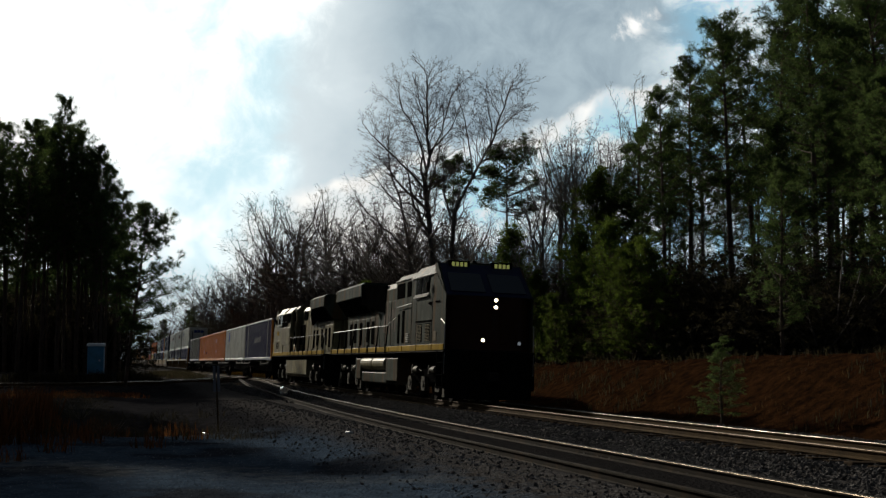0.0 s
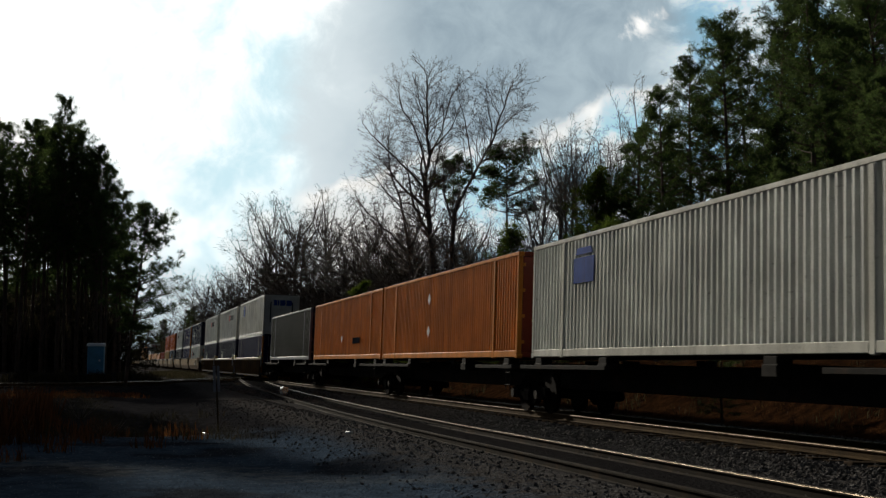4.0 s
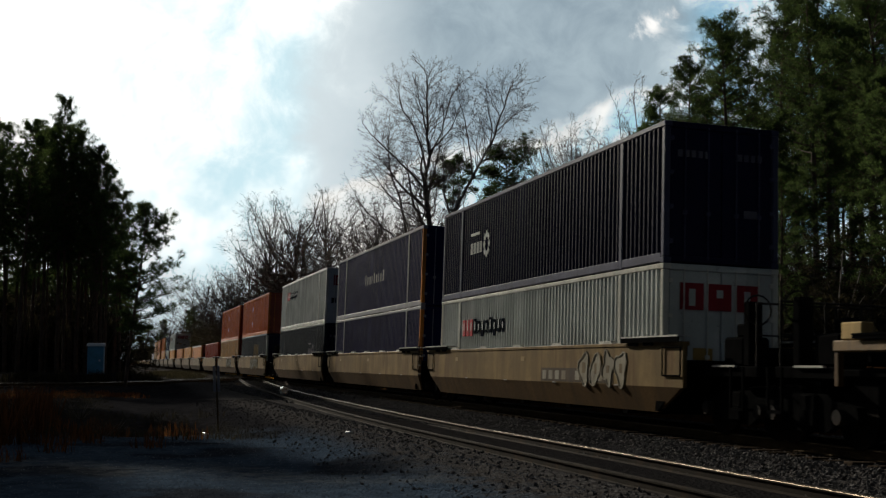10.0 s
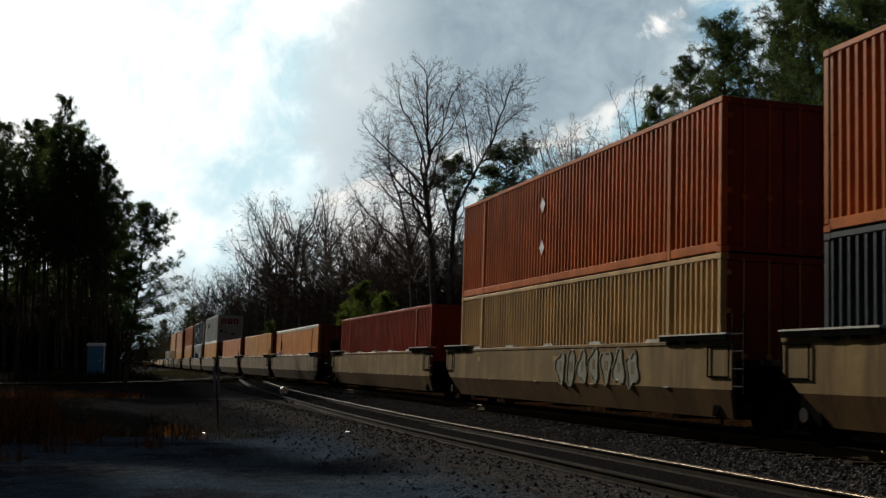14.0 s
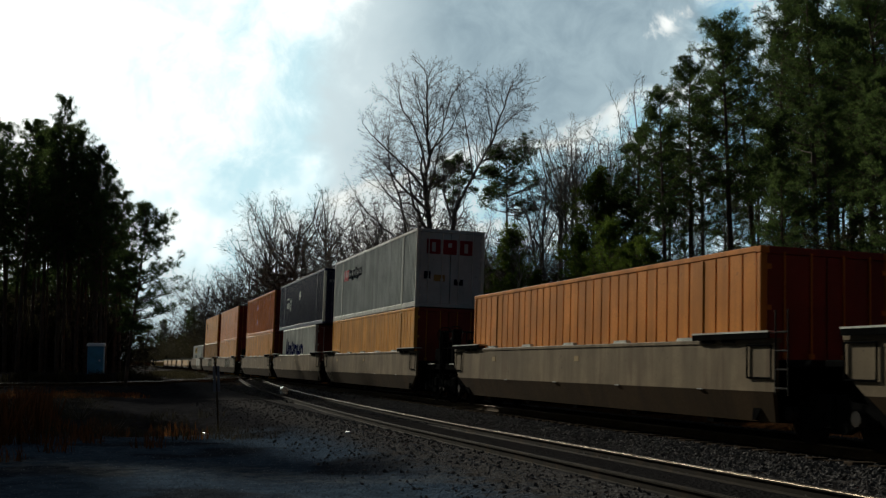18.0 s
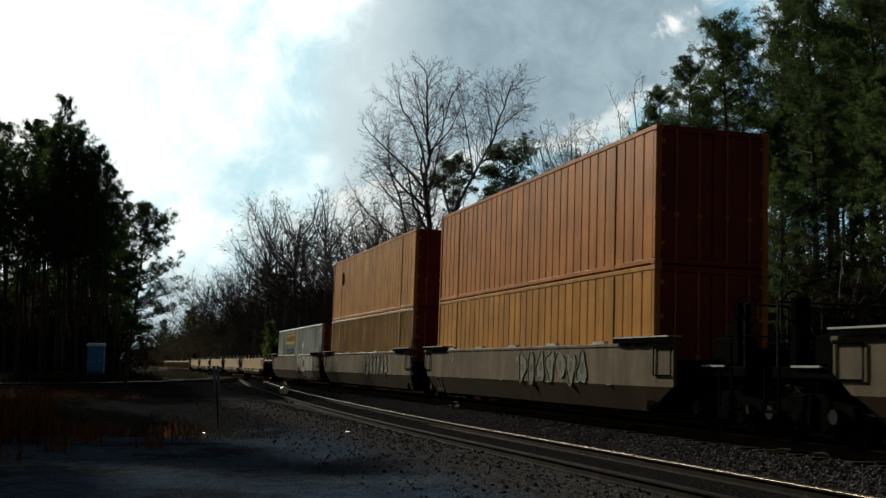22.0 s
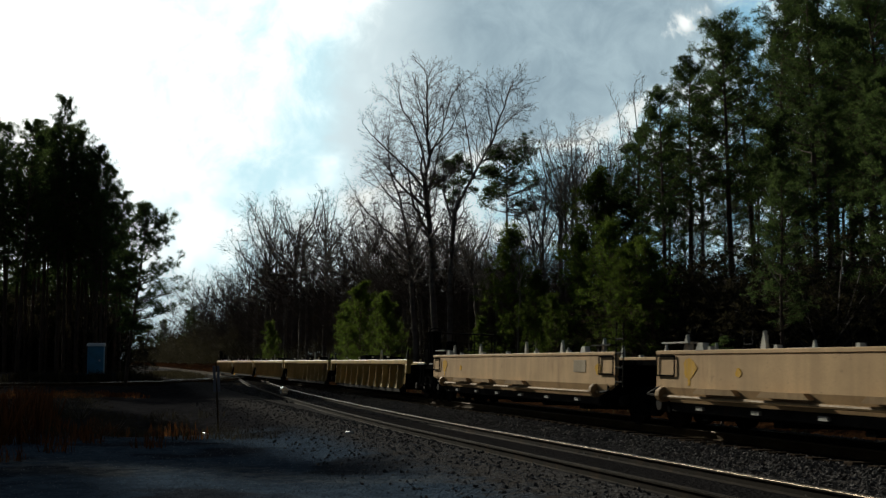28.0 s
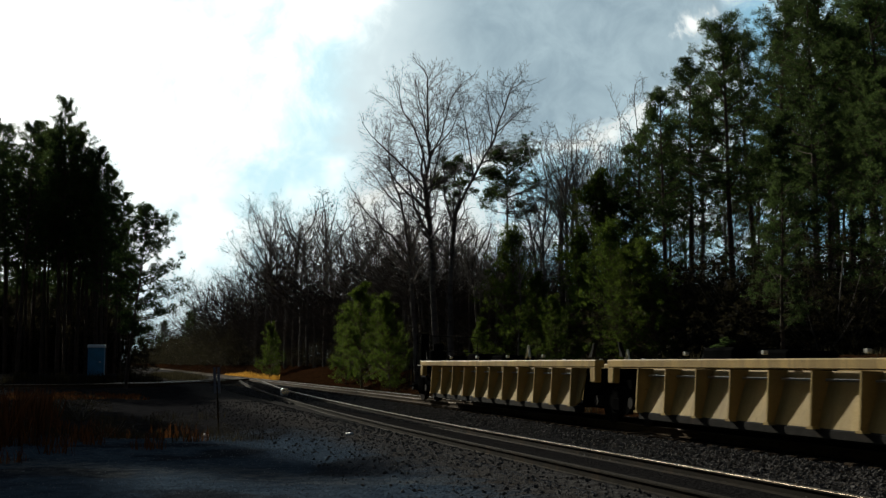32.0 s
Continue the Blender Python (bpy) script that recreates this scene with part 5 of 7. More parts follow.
        part("placard", Geo().box(L - 0.02, L + 0.002, -0.2, 0.2, 0.55, 0.85), "faint_mark", ob)
    if "endplain" in marks:
        for i in range(9):
            part("mark", Geo().box(L - 0.02, L + 0.002, -0.72 + i * 0.165, -0.60 + i * 0.165, 2.36 - 0.03 * (i > 2), 2.54 - 0.03 * (i > 2)), "red_mark" if i < 3 else "dark_mark", ob)
        part("placard", Geo().box(L - 0.02, L + 0.002, -0.15, 0.30, 0.50, 0.72), "faint_mark", ob)
        for z in (0.42, 1.02, 1.22, 1.66, 1.88):
            part("rib", Geo().box(L - 0.02, L + 0.010, -W + 0.3, W - 0.3, z, z + 0.05, 0.01), end, ob)
    if "end53" in marks:
        digits(ob, "53", pose(L + 0.004, 0.45, 1.62, 90, 0, 90), 0.42, "dark_mark" if "endplain" in marks else "grey_paint")
    return ob


def digits(parent, text, m, size, mat, fat=0.0):
    c = bpy.data.curves.new("length_mark", "FONT")
    c.body, c.size, c.extrude, c.offset = text, size, 0.004, fat
    c.materials.append(M[mat])
    ob = new("length_mark", c)
    ob.parent, ob.matrix_basis = parent, m
    return ob


# ---- running gear ----
def wheel_mesh(r):
    g = Geo()
    g.tube((0, -0.065, 0), (0, 0.05, 0), r, n=20).tube((0, 0.05, 0), (0, 0.08, 0), r + 0.028, n=20)
    g.tube((0, -0.10, 0), (0, -0.06, 0), r * 0.35, n=12)
    return g.mesh("wheel", False)


WHEEL, BIGWHEEL = wheel_mesh(0.457), wheel_mesh(0.533)
AXLE = Geo().tube((0, -0.75, 0), (0, 0.75, 0), 0.085, n=8).mesh("axle")
FRAME = Geo().prism([(-1.25, 0.40), (-1.2, 0.62), (-0.62, 0.70), (-0.45, 0.80), (0.45, 0.80), (0.62, 0.70), (1.2, 0.62), (1.25, 0.40), (1.05, 0.33), (0.75, 0.36), (0.42, 0.20), (-0.42, 0.20), (-0.75, 0.36), (-1.05, 0.33)], -0.07, 0.07).mesh("side_frame")
SPRINGS = Geo().box(-0.22, 0.22, -0.09, 0.09, 0.24, 0.58, 0.05).mesh("spring_nest")
CAPS = Geo().tube((0, -0.10, 0), (0, 0.10, 0), 0.12, n=10).mesh("bearing_cap")
BOLSTER = Geo().box(-0.22, 0.22, -1.15, 1.15, 0.42, 0.78, 0.03).mesh("bolster")


def truck(parent, x):
    tr = part("truck", BOLSTER, "black", parent, "dark cast-steel freight truck", m=pose(x, 0, 0))
    for y in (-1, 1):
        part("side_frame", FRAME, "black", tr, m=pose(0, y * 1.02, 0))
        part("spring_nest", SPRINGS, "black", tr, m=pose(0, y * 1.07, 0))
        for dx in (-0.89, 0.89):
            part("wheel", WHEEL, "wheel", tr, m=pose(dx, y * 0.755, 0.457, 0, 0, 0 if y > 0 else 180) if y < 0 else pose(dx, y * 0.755, 0.457, 0, 0, 180))
            part("bearing_cap", CAPS, "black", tr, m=pose(dx, y * 1.13, 0.457))
    for dx in (-0.89, 0.89):
        part("axle", AXLE, "steel", tr, m=pose(dx, 0, 0.457))


def ladder(ob, x, y, z0, z1, mat="well_grey"):
    g = Geo()
    for dx in (-0.17, 0.17):
        g.tube((x + dx, y, z0), (x + dx, y, z1), 0.016, n=6)
    k = z0 + 0.12
    while k < z1 - 0.05:
        g.tube((x - 0.17, y, k), (x + 0.17, y, k), 0.013, n=5)
        k += 0.33
    part("ladder", g, mat, ob, "thin steel grab-iron ladder")


def coupler(ob, x, way):
    part("coupler", Geo().box(x, x + way * 0.55, -0.13, 0.13, 0.70, 0.98, 0.03).box(x + way * 0.5, x + way * 0.8, -0.2, 0.12, 0.68, 1.0, 0.05), "steel", ob)


# ---- well cars ----
WELLS = {}


def slab(p, q):
    """A plate between two outlines of four corners each, outer face p and inner face q."""
    return Geo().add(list(p) + list(q), [(0, 1, 2, 3), (7, 6, 5, 4), (0, 4, 5, 1), (3, 2, 6, 7), (0, 3, 7, 4), (1, 5, 6, 2)])


def well_smooth(half, lead, tail, paint_name="well_tan", graffiti="", mark53=False, empty=False):
    """A well car with plated sides. half: half the length between its truck centres. lead, tail: it carries its own end platform there."""
    key = (half, lead, tail, paint_name, graffiti, mark53, empty)
    if key in WELLS:
        return copy_thing(WELLS[key], Matrix())
    ob = thing("well_car", "%s well car with plated sides%s" % ("empty grey tan" if empty else "weathered tan", " and sprayed graffiti" if graffiti else ""), "well car", "well cars of the train")
    WELLS[key] = ob
    b = half - 1.70
    zt = 1.43 if empty else 1.60
    up = zt - 1.60
    gap = 0.62 if empty else 0.85
    ef = half - (0.35 if lead else gap)      # ends of the side plates, front and back
    eb = half - (0.35 if tail else 1.30 if empty else 0.75)
    front = b if lead or empty else ef - 0.25         # the lower plate is cut back over the trucks
    back = b if tail or empty else eb - 1.1
    for y in (-1, 1):
        ya, yb = y * 1.50, y * 1.42
        cut = 0.0 if empty else 0.50      # the plate rises over the truck at its tail
        part("side_plate", Geo().prism([(-eb + cut, 0.80), (ef, 0.80), (ef, zt), (-eb, zt), (-eb, 0.80 + 0.7 * cut)], min(ya, yb), max(ya, yb)) if cut else slab([(-eb, ya, 0.80), (ef, ya, 0.80), (ef, ya, zt), (-eb, ya, zt)], [(-eb, yb, 0.80), (ef, yb, 0.80), (ef, yb, zt), (-eb, yb, zt)]), paint_name, ob)
        zb = 0.52 if empty else 0.30
        yc, yd = y * (1.40 if empty else 1.32), y * 1.26
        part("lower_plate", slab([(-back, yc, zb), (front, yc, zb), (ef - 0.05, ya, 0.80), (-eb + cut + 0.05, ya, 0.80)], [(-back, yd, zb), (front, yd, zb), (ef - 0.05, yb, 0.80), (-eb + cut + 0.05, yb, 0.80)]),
             paint_name if empty else "well_brown" if paint_name == "well_drab" else "well_brown_lit", ob, "" if empty else "grimy brown lower side plate, its shade painted in")
        part("top_chord", Geo().box(-eb, ef, y * 1.36, y * 1.52, zt - 0.01, zt + 0.07, 0.012), paint_name, ob)
        if empty:
            part("bottom_pipe", Geo().tube((-b - 0.3, y * 1.52, 0.62), (b + 0.3, y * 1.52, 0.62), 0.04, n=8), "well_grey", ob)
            for x in (-b * 0.66, -b * 0.30, b * 0.16):
                part("step_plate", Geo().prism([(x - 0.75, 0.70), (x + 0.75, 0.70), (x + 0.60, 0.80), (x - 0.60, 0.80)], y * 1.50, y * 1.62), "well_grey", ob)
            for x in (-b - 0.1, b + 0.05):
                part("pipe_bracket", Geo().tube((x - 0.07, y * 1.50, 0.66), (x + 0.07, y * 1.50, 0.66), 0.15, n=10), "well_grey", ob)
            part("bottom_sill", Geo().box(-b, b, y * 1.15, y * 1.38, 0.34, 0.52, 0.02), "steel", ob)
            for k in range(6):
                x = -b * 0.8 + k * b * 0.32
                part("sill_lug", Geo().box(x - 0.12, x + 0.12, y * 1.38, y * 1.44, 0.40, 0.47), "bright", ob)
            for x in (-1, 1):      # bent air hoses round the truck
                e = ef if x > 0 else eb
                part("air_hose", Geo().line([(x * (b + 0.3), y * 1.52, 0.62), (x * (b + 0.75), y * 1.50, 0.66), (x * (e - 0.45), y * 1.46, 0.92), (x * (e - 0.15), y * 1.46, 1.0), (x * (e + 0.15), y * 1.40, 0.95)], 0.028, 5), "steel", ob)
        # corner walkways, guides and grab irons
        for x in (-1, 1):
            e = ef if x > 0 else eb
            if not empty:
                part("corner_walkway", Geo().box(x * (e - 2.6), x * (e - 0.05), y * 1.30, y * 1.60, 1.76, 1.79), "bright", ob)
                part("walkway_edge", Geo().box(x * (e - 2.6), x * (e - 0.05), y * 1.56, y * 1.59, 1.66, 1.76), "black", ob)
                for k in (1.9, 1.2):
                    part("walkway_bracket", Geo().box(x * (e - k), x * (e - k - 0.4), y * 1.50, y * 1.56, 1.60, 1.66), "black", ob)
            else:
                part("corner_walkway", Geo().box(x * (e - 1.3), x * (e - 0.25), y * 1.30, y * 1.52, 1.80 + up, 1.83 + up).box(x * (e - 1.2), x * (e - 1.1), y * 1.34, y * 1.40, 1.66 + up, 1.80 + up), "bright" if x < 0 else "steel", ob)
            part("grab_iron", Geo().line([(x * (e - 0.80), y * 1.53, 1.02), (x * (e - 0.80), y * 1.53, 1.56 + up), (x * (e - 0.06), y * 1.53, 1.56 + up), (x * (e - 0.06), y * 1.53, 1.02), (x * (e - 0.80), y * 1.53, 1.02)], 0.016), "black", ob)
            part("corner_lug", Geo().prism([(x * (e - 1.75) - 0.16, 1.66 + up), (x * (e - 1.75) + 0.16, 1.66 + up), (x * (e - 1.75) + 0.12, 1.80 + up), (x * (e - 1.75) - 0.05, 1.80 + up)], y * 1.40, y * 1.52), "pale_rail", ob)
        for k in range(5):
            x = -b * 0.72 + k * b * 0.36
            part("container_guide", Geo().prism([(x - 0.35, 1.66 + up), (x + 0.35, 1.66 + up), (x + 0.28, 1.73 + up), (x - 0.28, 1.73 + up)] if not empty else [(x - 0.06, 1.66 + up), (x + 0.06, 1.66 + up), (x + 0.04, 1.73 + up), (x - 0.04, 1.73 + up)], y * 1.40, y * 1.50), "pale_rail", ob)
        if empty:
            for x in (-b * 0.9, -b * 0.45, b * 0.2, b * 0.62, ef - 0.9):
                part("guide_post", Geo().prism([(x - 0.09, 1.66 + up), (x + 0.09, 1.66 + up), (x + 0.07, 1.82 + up), (x + 0.02, 1.98 + up), (x - 0.04, 1.82 + up)], y * 1.34, y * 1.40), "pale_rail", ob)
        if not lead:      # tall grab posts with rungs at the leading corner
            for k in (0.0, 0.36):
                part("grab_post", Geo().tube((ef + 0.06 + k, y * 1.52, 0.75), (ef + 0.06 + k, y * 1.52, 2.12), 0.015, n=6), "steel", ob)
            for z in (0.86, 1.16, 1.46, 1.76):
                part("rung", Geo().tube((ef + 0.06, y * 1.52, z), (ef + 0.42, y * 1.52, z), 0.016, n=6), "steel", ob)
    part("floor", Geo().box(-b, b, -1.26, 1.26, 0.30, 0.36), "black", ob)
    for x in (-1, 1):
        e = ef if x > 0 else eb
        part("bulkhead", Geo().prism([(x * b, 0.32), (x * (b + 0.1), 0.32), (x * (e - 0.05), 1.05), (x * (e - 0.05), 1.2), (x * (b + 0.15), 1.2)], -1.40, 1.40), "black", ob)
        part("end_platform", Geo().box(x * (b + 0.2), x * (half - 0.05), -1.35, 1.35, 1.20, 1.32, 0.02), "black", ob)
    for k in range(5):
        x = -b * 0.8 + k * b * 0.4
        part("cross_beam", Geo().box(x - 0.12, x + 0.12, -1.30, 1.30, 0.22, 0.31), "black", ob)
    ends(ob, half, lead, tail)
    y = -1.505
    if graffiti in ("a", "c", "b"):     # rounded sprayed letters, half worn away, too worn to read
        rng = random.Random(ord(graffiti))
        x0, n, fill, edge = {"a": (4.6, 4, "pale_spray", "faint_white"), "b": (0.9, 7, "teal_mark", "pale_spray"), "c": (0.9, 7, "teal_mark", "pale_spray")}[graffiti]
        for i in range(n):
            cx, cz, ph, lobes = x0 + i * 0.66, 1.17 + rng.uniform(-0.06, 0.06), rng.uniform(0, 6.28), rng.choice((2, 3, 3, 4))
            rim = []
            for k in range(16):
                t = 2 * math.pi * k / 16
                r = 0.29 * (1 + 0.26 * math.sin(lobes * t + ph))
                rim.append((cx + r * math.cos(t) * 0.95, cz + r * math.sin(t) * 1.18))
            part("graffiti", Geo().prism(rim, y - 0.004, y + 0.003), fill, ob)
            rim.append(rim[0])
            part("graffiti", Geo().line([(px, y - 0.004, pz) for px, pz in rim], 0.022, 4), edge, ob)
            w = rng.uniform(0.05, 0.10)
            part("graffiti", Geo().box(cx - w, cx + w, y - 0.008, y, cz - 0.10, cz + rng.uniform(0.05, 0.16)), "well_drab", ob)
    if graffiti == "d":                 # broad worn white letters with yellow edges, run on down the lower plate
        for dx, ch in ((1.35, "M"), (3.0, "O")):
            wide = Matrix.Diagonal((1.75, 1, 1, 1))
            digits(ob, ch, pose(dx - 0.06, -1.506, 0.79, 90, 0, 0) @ wide, 1.10, "dull_yellow", 0.075)
            digits(ob, ch, pose(dx, -1.512, 0.80, 90, 0, 0) @ wide, 1.08, "chalk", 0.06)
        for dx in (4.62, 5.64):         # two more, past reading
            part("graffiti", Geo().prism([(dx, 0.81), (dx + 0.98, 0.81), (dx + 0.99, 1.40), (dx + 0.9, 1.57), (dx + 0.56, 1.57), (dx + 0.5, 1.38), (dx + 0.44, 1.57), (dx + 0.06, 1.57), (dx - 0.01, 1.3)], -1.510, -1.503), "chalk", ob)
        for a, c, z in ((1.4, 1.95, 0.42), (2.35, 2.95, 0.36), (3.1, 4.5, 0.50), (4.65, 5.55, 0.40), (5.7, 6.6, 0.46)):
            yz = -1.326 - (z - 0.30) * 0.36
            part("graffiti", slab([(a, yz, z), (c, yz, z), (c, -1.506, 0.79), (a, -1.506, 0.79)], [(a, yz + 0.006, z), (c, yz + 0.006, z), (c, -1.50, 0.79), (a, -1.50, 0.79)]), "pale_spray", ob)
    if mark53:
        digits(ob, "53", pose(-eb + 1.4, -1.358, 0.365, 110, 0, 0), 0.70, "faint_white")
    if not empty:
        for x in (-b * 0.55, -b * 0.1, b * 0.35, b * 0.8):
            part("lug", Geo().box(x - 0.1, x + 0.1, y - 0.02, y + 0.02, 0.79, 0.81), "bright", ob)
        if graffiti == "a":            # dark panel with unreadable reporting marks
            part("mark_panel", Geo().box(1.9, 6.2, y - 0.003, y + 0.004, 0.82, 1.14), "well_brown", ob)
            for k in range(9):
                if k != 4:
                    part("mark", Geo().box(2.0 + k * 0.42, 2.0 + k * 0.42 + 0.26, y - 0.007, y, 0.87, 1.08), "faint_white", ob)
        for x in (-5.6, 0.4):
            part("placard", Geo().box(x, x + 0.26, y - 0.004, y + 0.004, 1.30, 1.42), "dull_yellow", ob)
    else:
        for cx, cz, r in ((-eb + 1.35, 1.16, 0.24), (-eb + 3.1, 1.10, 0.10), (ef - 0.9, 1.12, 0.16)):      # sprayed yellow spots
            part("paint_spot", Geo().prism([(cx + r * math.cos(a) * (1 + 0.25 * math.sin(3 * a + cx)), cz + r * math.sin(a) * 0.8) for a in [radians(30 * k) for k in range(12)]], y - 0.003, y + 0.004), "yellow_spray", ob)
        part("paint_drip", Geo().box(-eb + 1.30, -eb + 1.38, y - 0.002, y + 0.004, 0.84, 1.02), "yellow_spray", ob)
        part("placard", Geo().box(ef - 2.3, ef - 1.6, y - 0.004, y + 0.004, 1.05, 1.32), "faint_tan", ob)
    return ob


def ends(ob, half, lead, tail):
    """Shared trucks at the joints, and the platforms, couplers and brake gear at the outer ends."""
    truck(ob, half + (0.9 if lead else 0.0))
    if tail:
        truck(ob, -half - 0.9)
    for way, on in ((1, lead), (-1, tail)):
        if not on:
            part("articulation", Geo().box(way * (half - 0.6), way * half, -0.35, 0.35, 0.62, 1.1, 0.04), "black", ob)
            continue
        x = way * half
        part("outer_platform", Geo().box(x - way * 0.1, x + way * 1.75, -1.2, 1.2, 1.02, 1.22, 0.02).box(x, x + way * 1.7, -0.35, 0.35, 0.62, 1.03), "black", ob)
        part("draft_sill", Geo().box(x + way * 0.6, x + way * 1.8, -0.3, 0.3, 0.66, 1.0, 0.03), "black", ob)
        part("air_tank", Geo().tube((x + way * 0.5, -0.3, 1.42), (x + way * 0.5, 0.95, 1.42), 0.17, n=12), "black", ob)
        part("brake_valve", Geo().box(x + way * 0.25, x + way * 0.95, -1.0, -0.45, 1.22, 1.75, 0.05).box(x + way * 0.35, x + way * 0.7, -0.8, -0.5, 1.75, 2.0, 0.04), "black", ob)
        stand_ = part("brake_stand", Geo().box(x + way * 1.15, x + way * 1.35, -1.12, -0.85, 1.22, 2.35, 0.02), "black", ob)
        ring, faces = [], []
        for i in range(16):
            a = radians(22.5 * i)
            for k in range(5):
                c = radians(72 * k)
                r = 0.26 + 0.017 * math.cos(c)
                ring.append((x + way * 1.40 + 0.017 * math.sin(c), -0.98 + r * math.cos(a), 2.2 + r * math.sin(a)))
                faces.append((i * 5 + k, (i + 1) % 16 * 5 + k, (i + 1) % 16 * 5 + (k + 1) % 5, i * 5 + (k + 1) % 5))
        g = Geo().add(ring, faces)
        part("hand_wheel", g, "steel", stand_)
        for y in (-1.15, -0.3, 0.4, 1.15):
            part("railing_post", Geo().tube((x + way * 1.65, y, 1.2), (x + way * 1.65, y, 2.3), 0.02, n=6), "steel", ob)
        part("end_railing", Geo().tube((x + way * 1.65, -1.15, 2.3), (x + way * 1.65, 1.15, 2.3), 0.02, n=6).tube((x + way * 1.65, -1.15, 1.75), (x + way * 1.65, 1.15, 1.75), 0.016, n=6), "steel", ob)
        part("step", Geo().box(x + way * 1.2, x + way * 1.65, -1.42, -1.2, 0.45, 0.5).box(x + way * 1.2, x + way * 1.24, -1.42, -1.38, 0.45, 1.2).box(x + way * 1.61, x + way * 1.65, -1.42, -1.38, 0.45, 1.2), "black", ob)
        part("tread", Geo().box(x + way * 0.3, x + way * 1.1, -1.26, -1.2, 1.20, 1.235), "bright", ob)
        part("uncoupling_lever", Geo().line([(x + way * 1.7, -1.3, 0.85), (x + way * 1.78, -0.6, 0.92), (x + way * 1.78, -0.1, 0.88)], 0.014, 4), "steel", ob)
        coupler(ob, x + way * 1.75, way)


def well_ribbed(half, lead, tail, chord="well_yellow", empty=False):
    """A well car with an open side: a top chord, leaning plates below and upright ribs in front of them."""
    key = ("ribbed", half, lead, tail, chord, empty)
    if key in WELLS:
        return copy_thing(WELLS[key], Matrix())
    ob = thing("well_car", "%swell car with a yellow top chord and ribbed sides" % ("empty " if empty else "brown-stained "), "well car", "well cars of the train")
    WELLS[key] = ob
    ef, eb = (half - 0.30, half - 0.30) if empty else (half - (0.34 if lead else 1.42), half - 0.34)
    b = half - 1.75
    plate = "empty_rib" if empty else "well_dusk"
    chord = chord if empty else "well_amber"
    for y in (-1, 1):
        zt, zb = (1.18 if empty else 1.42), (0.31 if empty else 0.36)
        top = 1.36 if empty else 1.60
        part("top_chord", Geo().box(-eb, ef, y * 1.30, y * 1.53, zt + 0.01, top, 0.02), chord, ob)
        n = round(2 * b / 1.28)
        step = 2 * b / n
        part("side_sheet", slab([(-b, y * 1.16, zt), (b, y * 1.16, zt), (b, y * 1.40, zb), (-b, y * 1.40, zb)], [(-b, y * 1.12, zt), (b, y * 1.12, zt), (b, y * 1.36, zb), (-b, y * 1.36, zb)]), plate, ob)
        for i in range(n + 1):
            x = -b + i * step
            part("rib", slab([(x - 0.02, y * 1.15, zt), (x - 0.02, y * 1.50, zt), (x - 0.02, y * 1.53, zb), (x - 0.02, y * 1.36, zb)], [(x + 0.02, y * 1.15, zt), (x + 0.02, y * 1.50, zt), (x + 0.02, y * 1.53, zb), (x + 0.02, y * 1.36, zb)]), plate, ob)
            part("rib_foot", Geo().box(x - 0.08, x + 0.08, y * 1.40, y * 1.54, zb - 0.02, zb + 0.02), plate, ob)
        part("bottom_sill", Geo().box(-b - 0.1, b + 0.1, y * 1.18, y * 1.42, zb - 0.16, zb, 0.02), "steel", ob)
        part("inner_pipe", Geo().tube((-b, y * 1.25, zt - 0.14), (b, y * 1.25, zt - 0.14), 0.022, n=6), "bright", ob)
        for x in (-1, 1):
            e = ef if x > 0 else eb
            if not empty:
                part("corner_walkway", Geo().box(x * (e - 2.1), x * (e - 0.55), y * 1.30, y * 1.60, 1.66, 1.69).box(x * (e - 2.1), x * (e - 0.55), y * 1.56, y * 1.59, 1.61, 1.66), "black", ob)
                part("corner_block", Geo().box(x * (e - 0.72), x * (e - 0.22), y * 1.33, y * 1.54, 1.60, 1.86 if x < 0 else 1.70, 0.02), "well_yellow", ob)
                if x > 0:       # grab irons at the leading corner
                    part("grab_iron", Geo().line([(e + 0.06, y * 1.5, 0.95), (e + 0.06, y * 1.5, 1.95), (e + 0.42, y * 1.5, 1.95), (e + 0.42, y * 1.5, 0.95), (e + 0.06, y * 1.5, 0.95)], 0.018, 5).tube((e + 0.06, y * 1.5, 1.5), (e + 0.42, y * 1.5, 1.5), 0.016, n=5), "bright", ob)
                part("end_post", Geo().box(x * (e - 0.10), x * e, y * 1.40, y * 1.50, zt - 0.5, zt, 0.01), plate, ob)
            else:
                part("corner_gusset", Geo().box(x * (e - 0.30), x * (e - 0.02), y * 1.36, y * 1.52, zt - 0.32, zt + 0.02, 0.02), chord, ob)
                part("guide_post", Geo().prism([(x * (e - 0.5) - 0.08, zt + 0.24), (x * (e - 0.5) + 0.08, zt + 0.24), (x * (e - 0.3), zt + 0.55), (x * (e - 0.36), zt + 0.55)], y * 1.36, y * 1.43), "steel", ob)
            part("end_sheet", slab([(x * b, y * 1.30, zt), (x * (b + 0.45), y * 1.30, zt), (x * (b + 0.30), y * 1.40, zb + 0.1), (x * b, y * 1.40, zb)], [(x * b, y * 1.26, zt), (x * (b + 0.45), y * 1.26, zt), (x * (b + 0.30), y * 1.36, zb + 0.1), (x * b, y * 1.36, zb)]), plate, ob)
        if empty:
            part("guide_post", Geo().line([(b * 0.45, y * 1.4, 1.42), (b * 0.45 + 0.16, y * 1.4, 1.75), (b * 0.45 + 0.3, y * 1.4, 1.42)], 0.03, 5), "pale_rail", ob)
            for k in range(4):
                xx = -b * 0.7 + k * b * 0.45
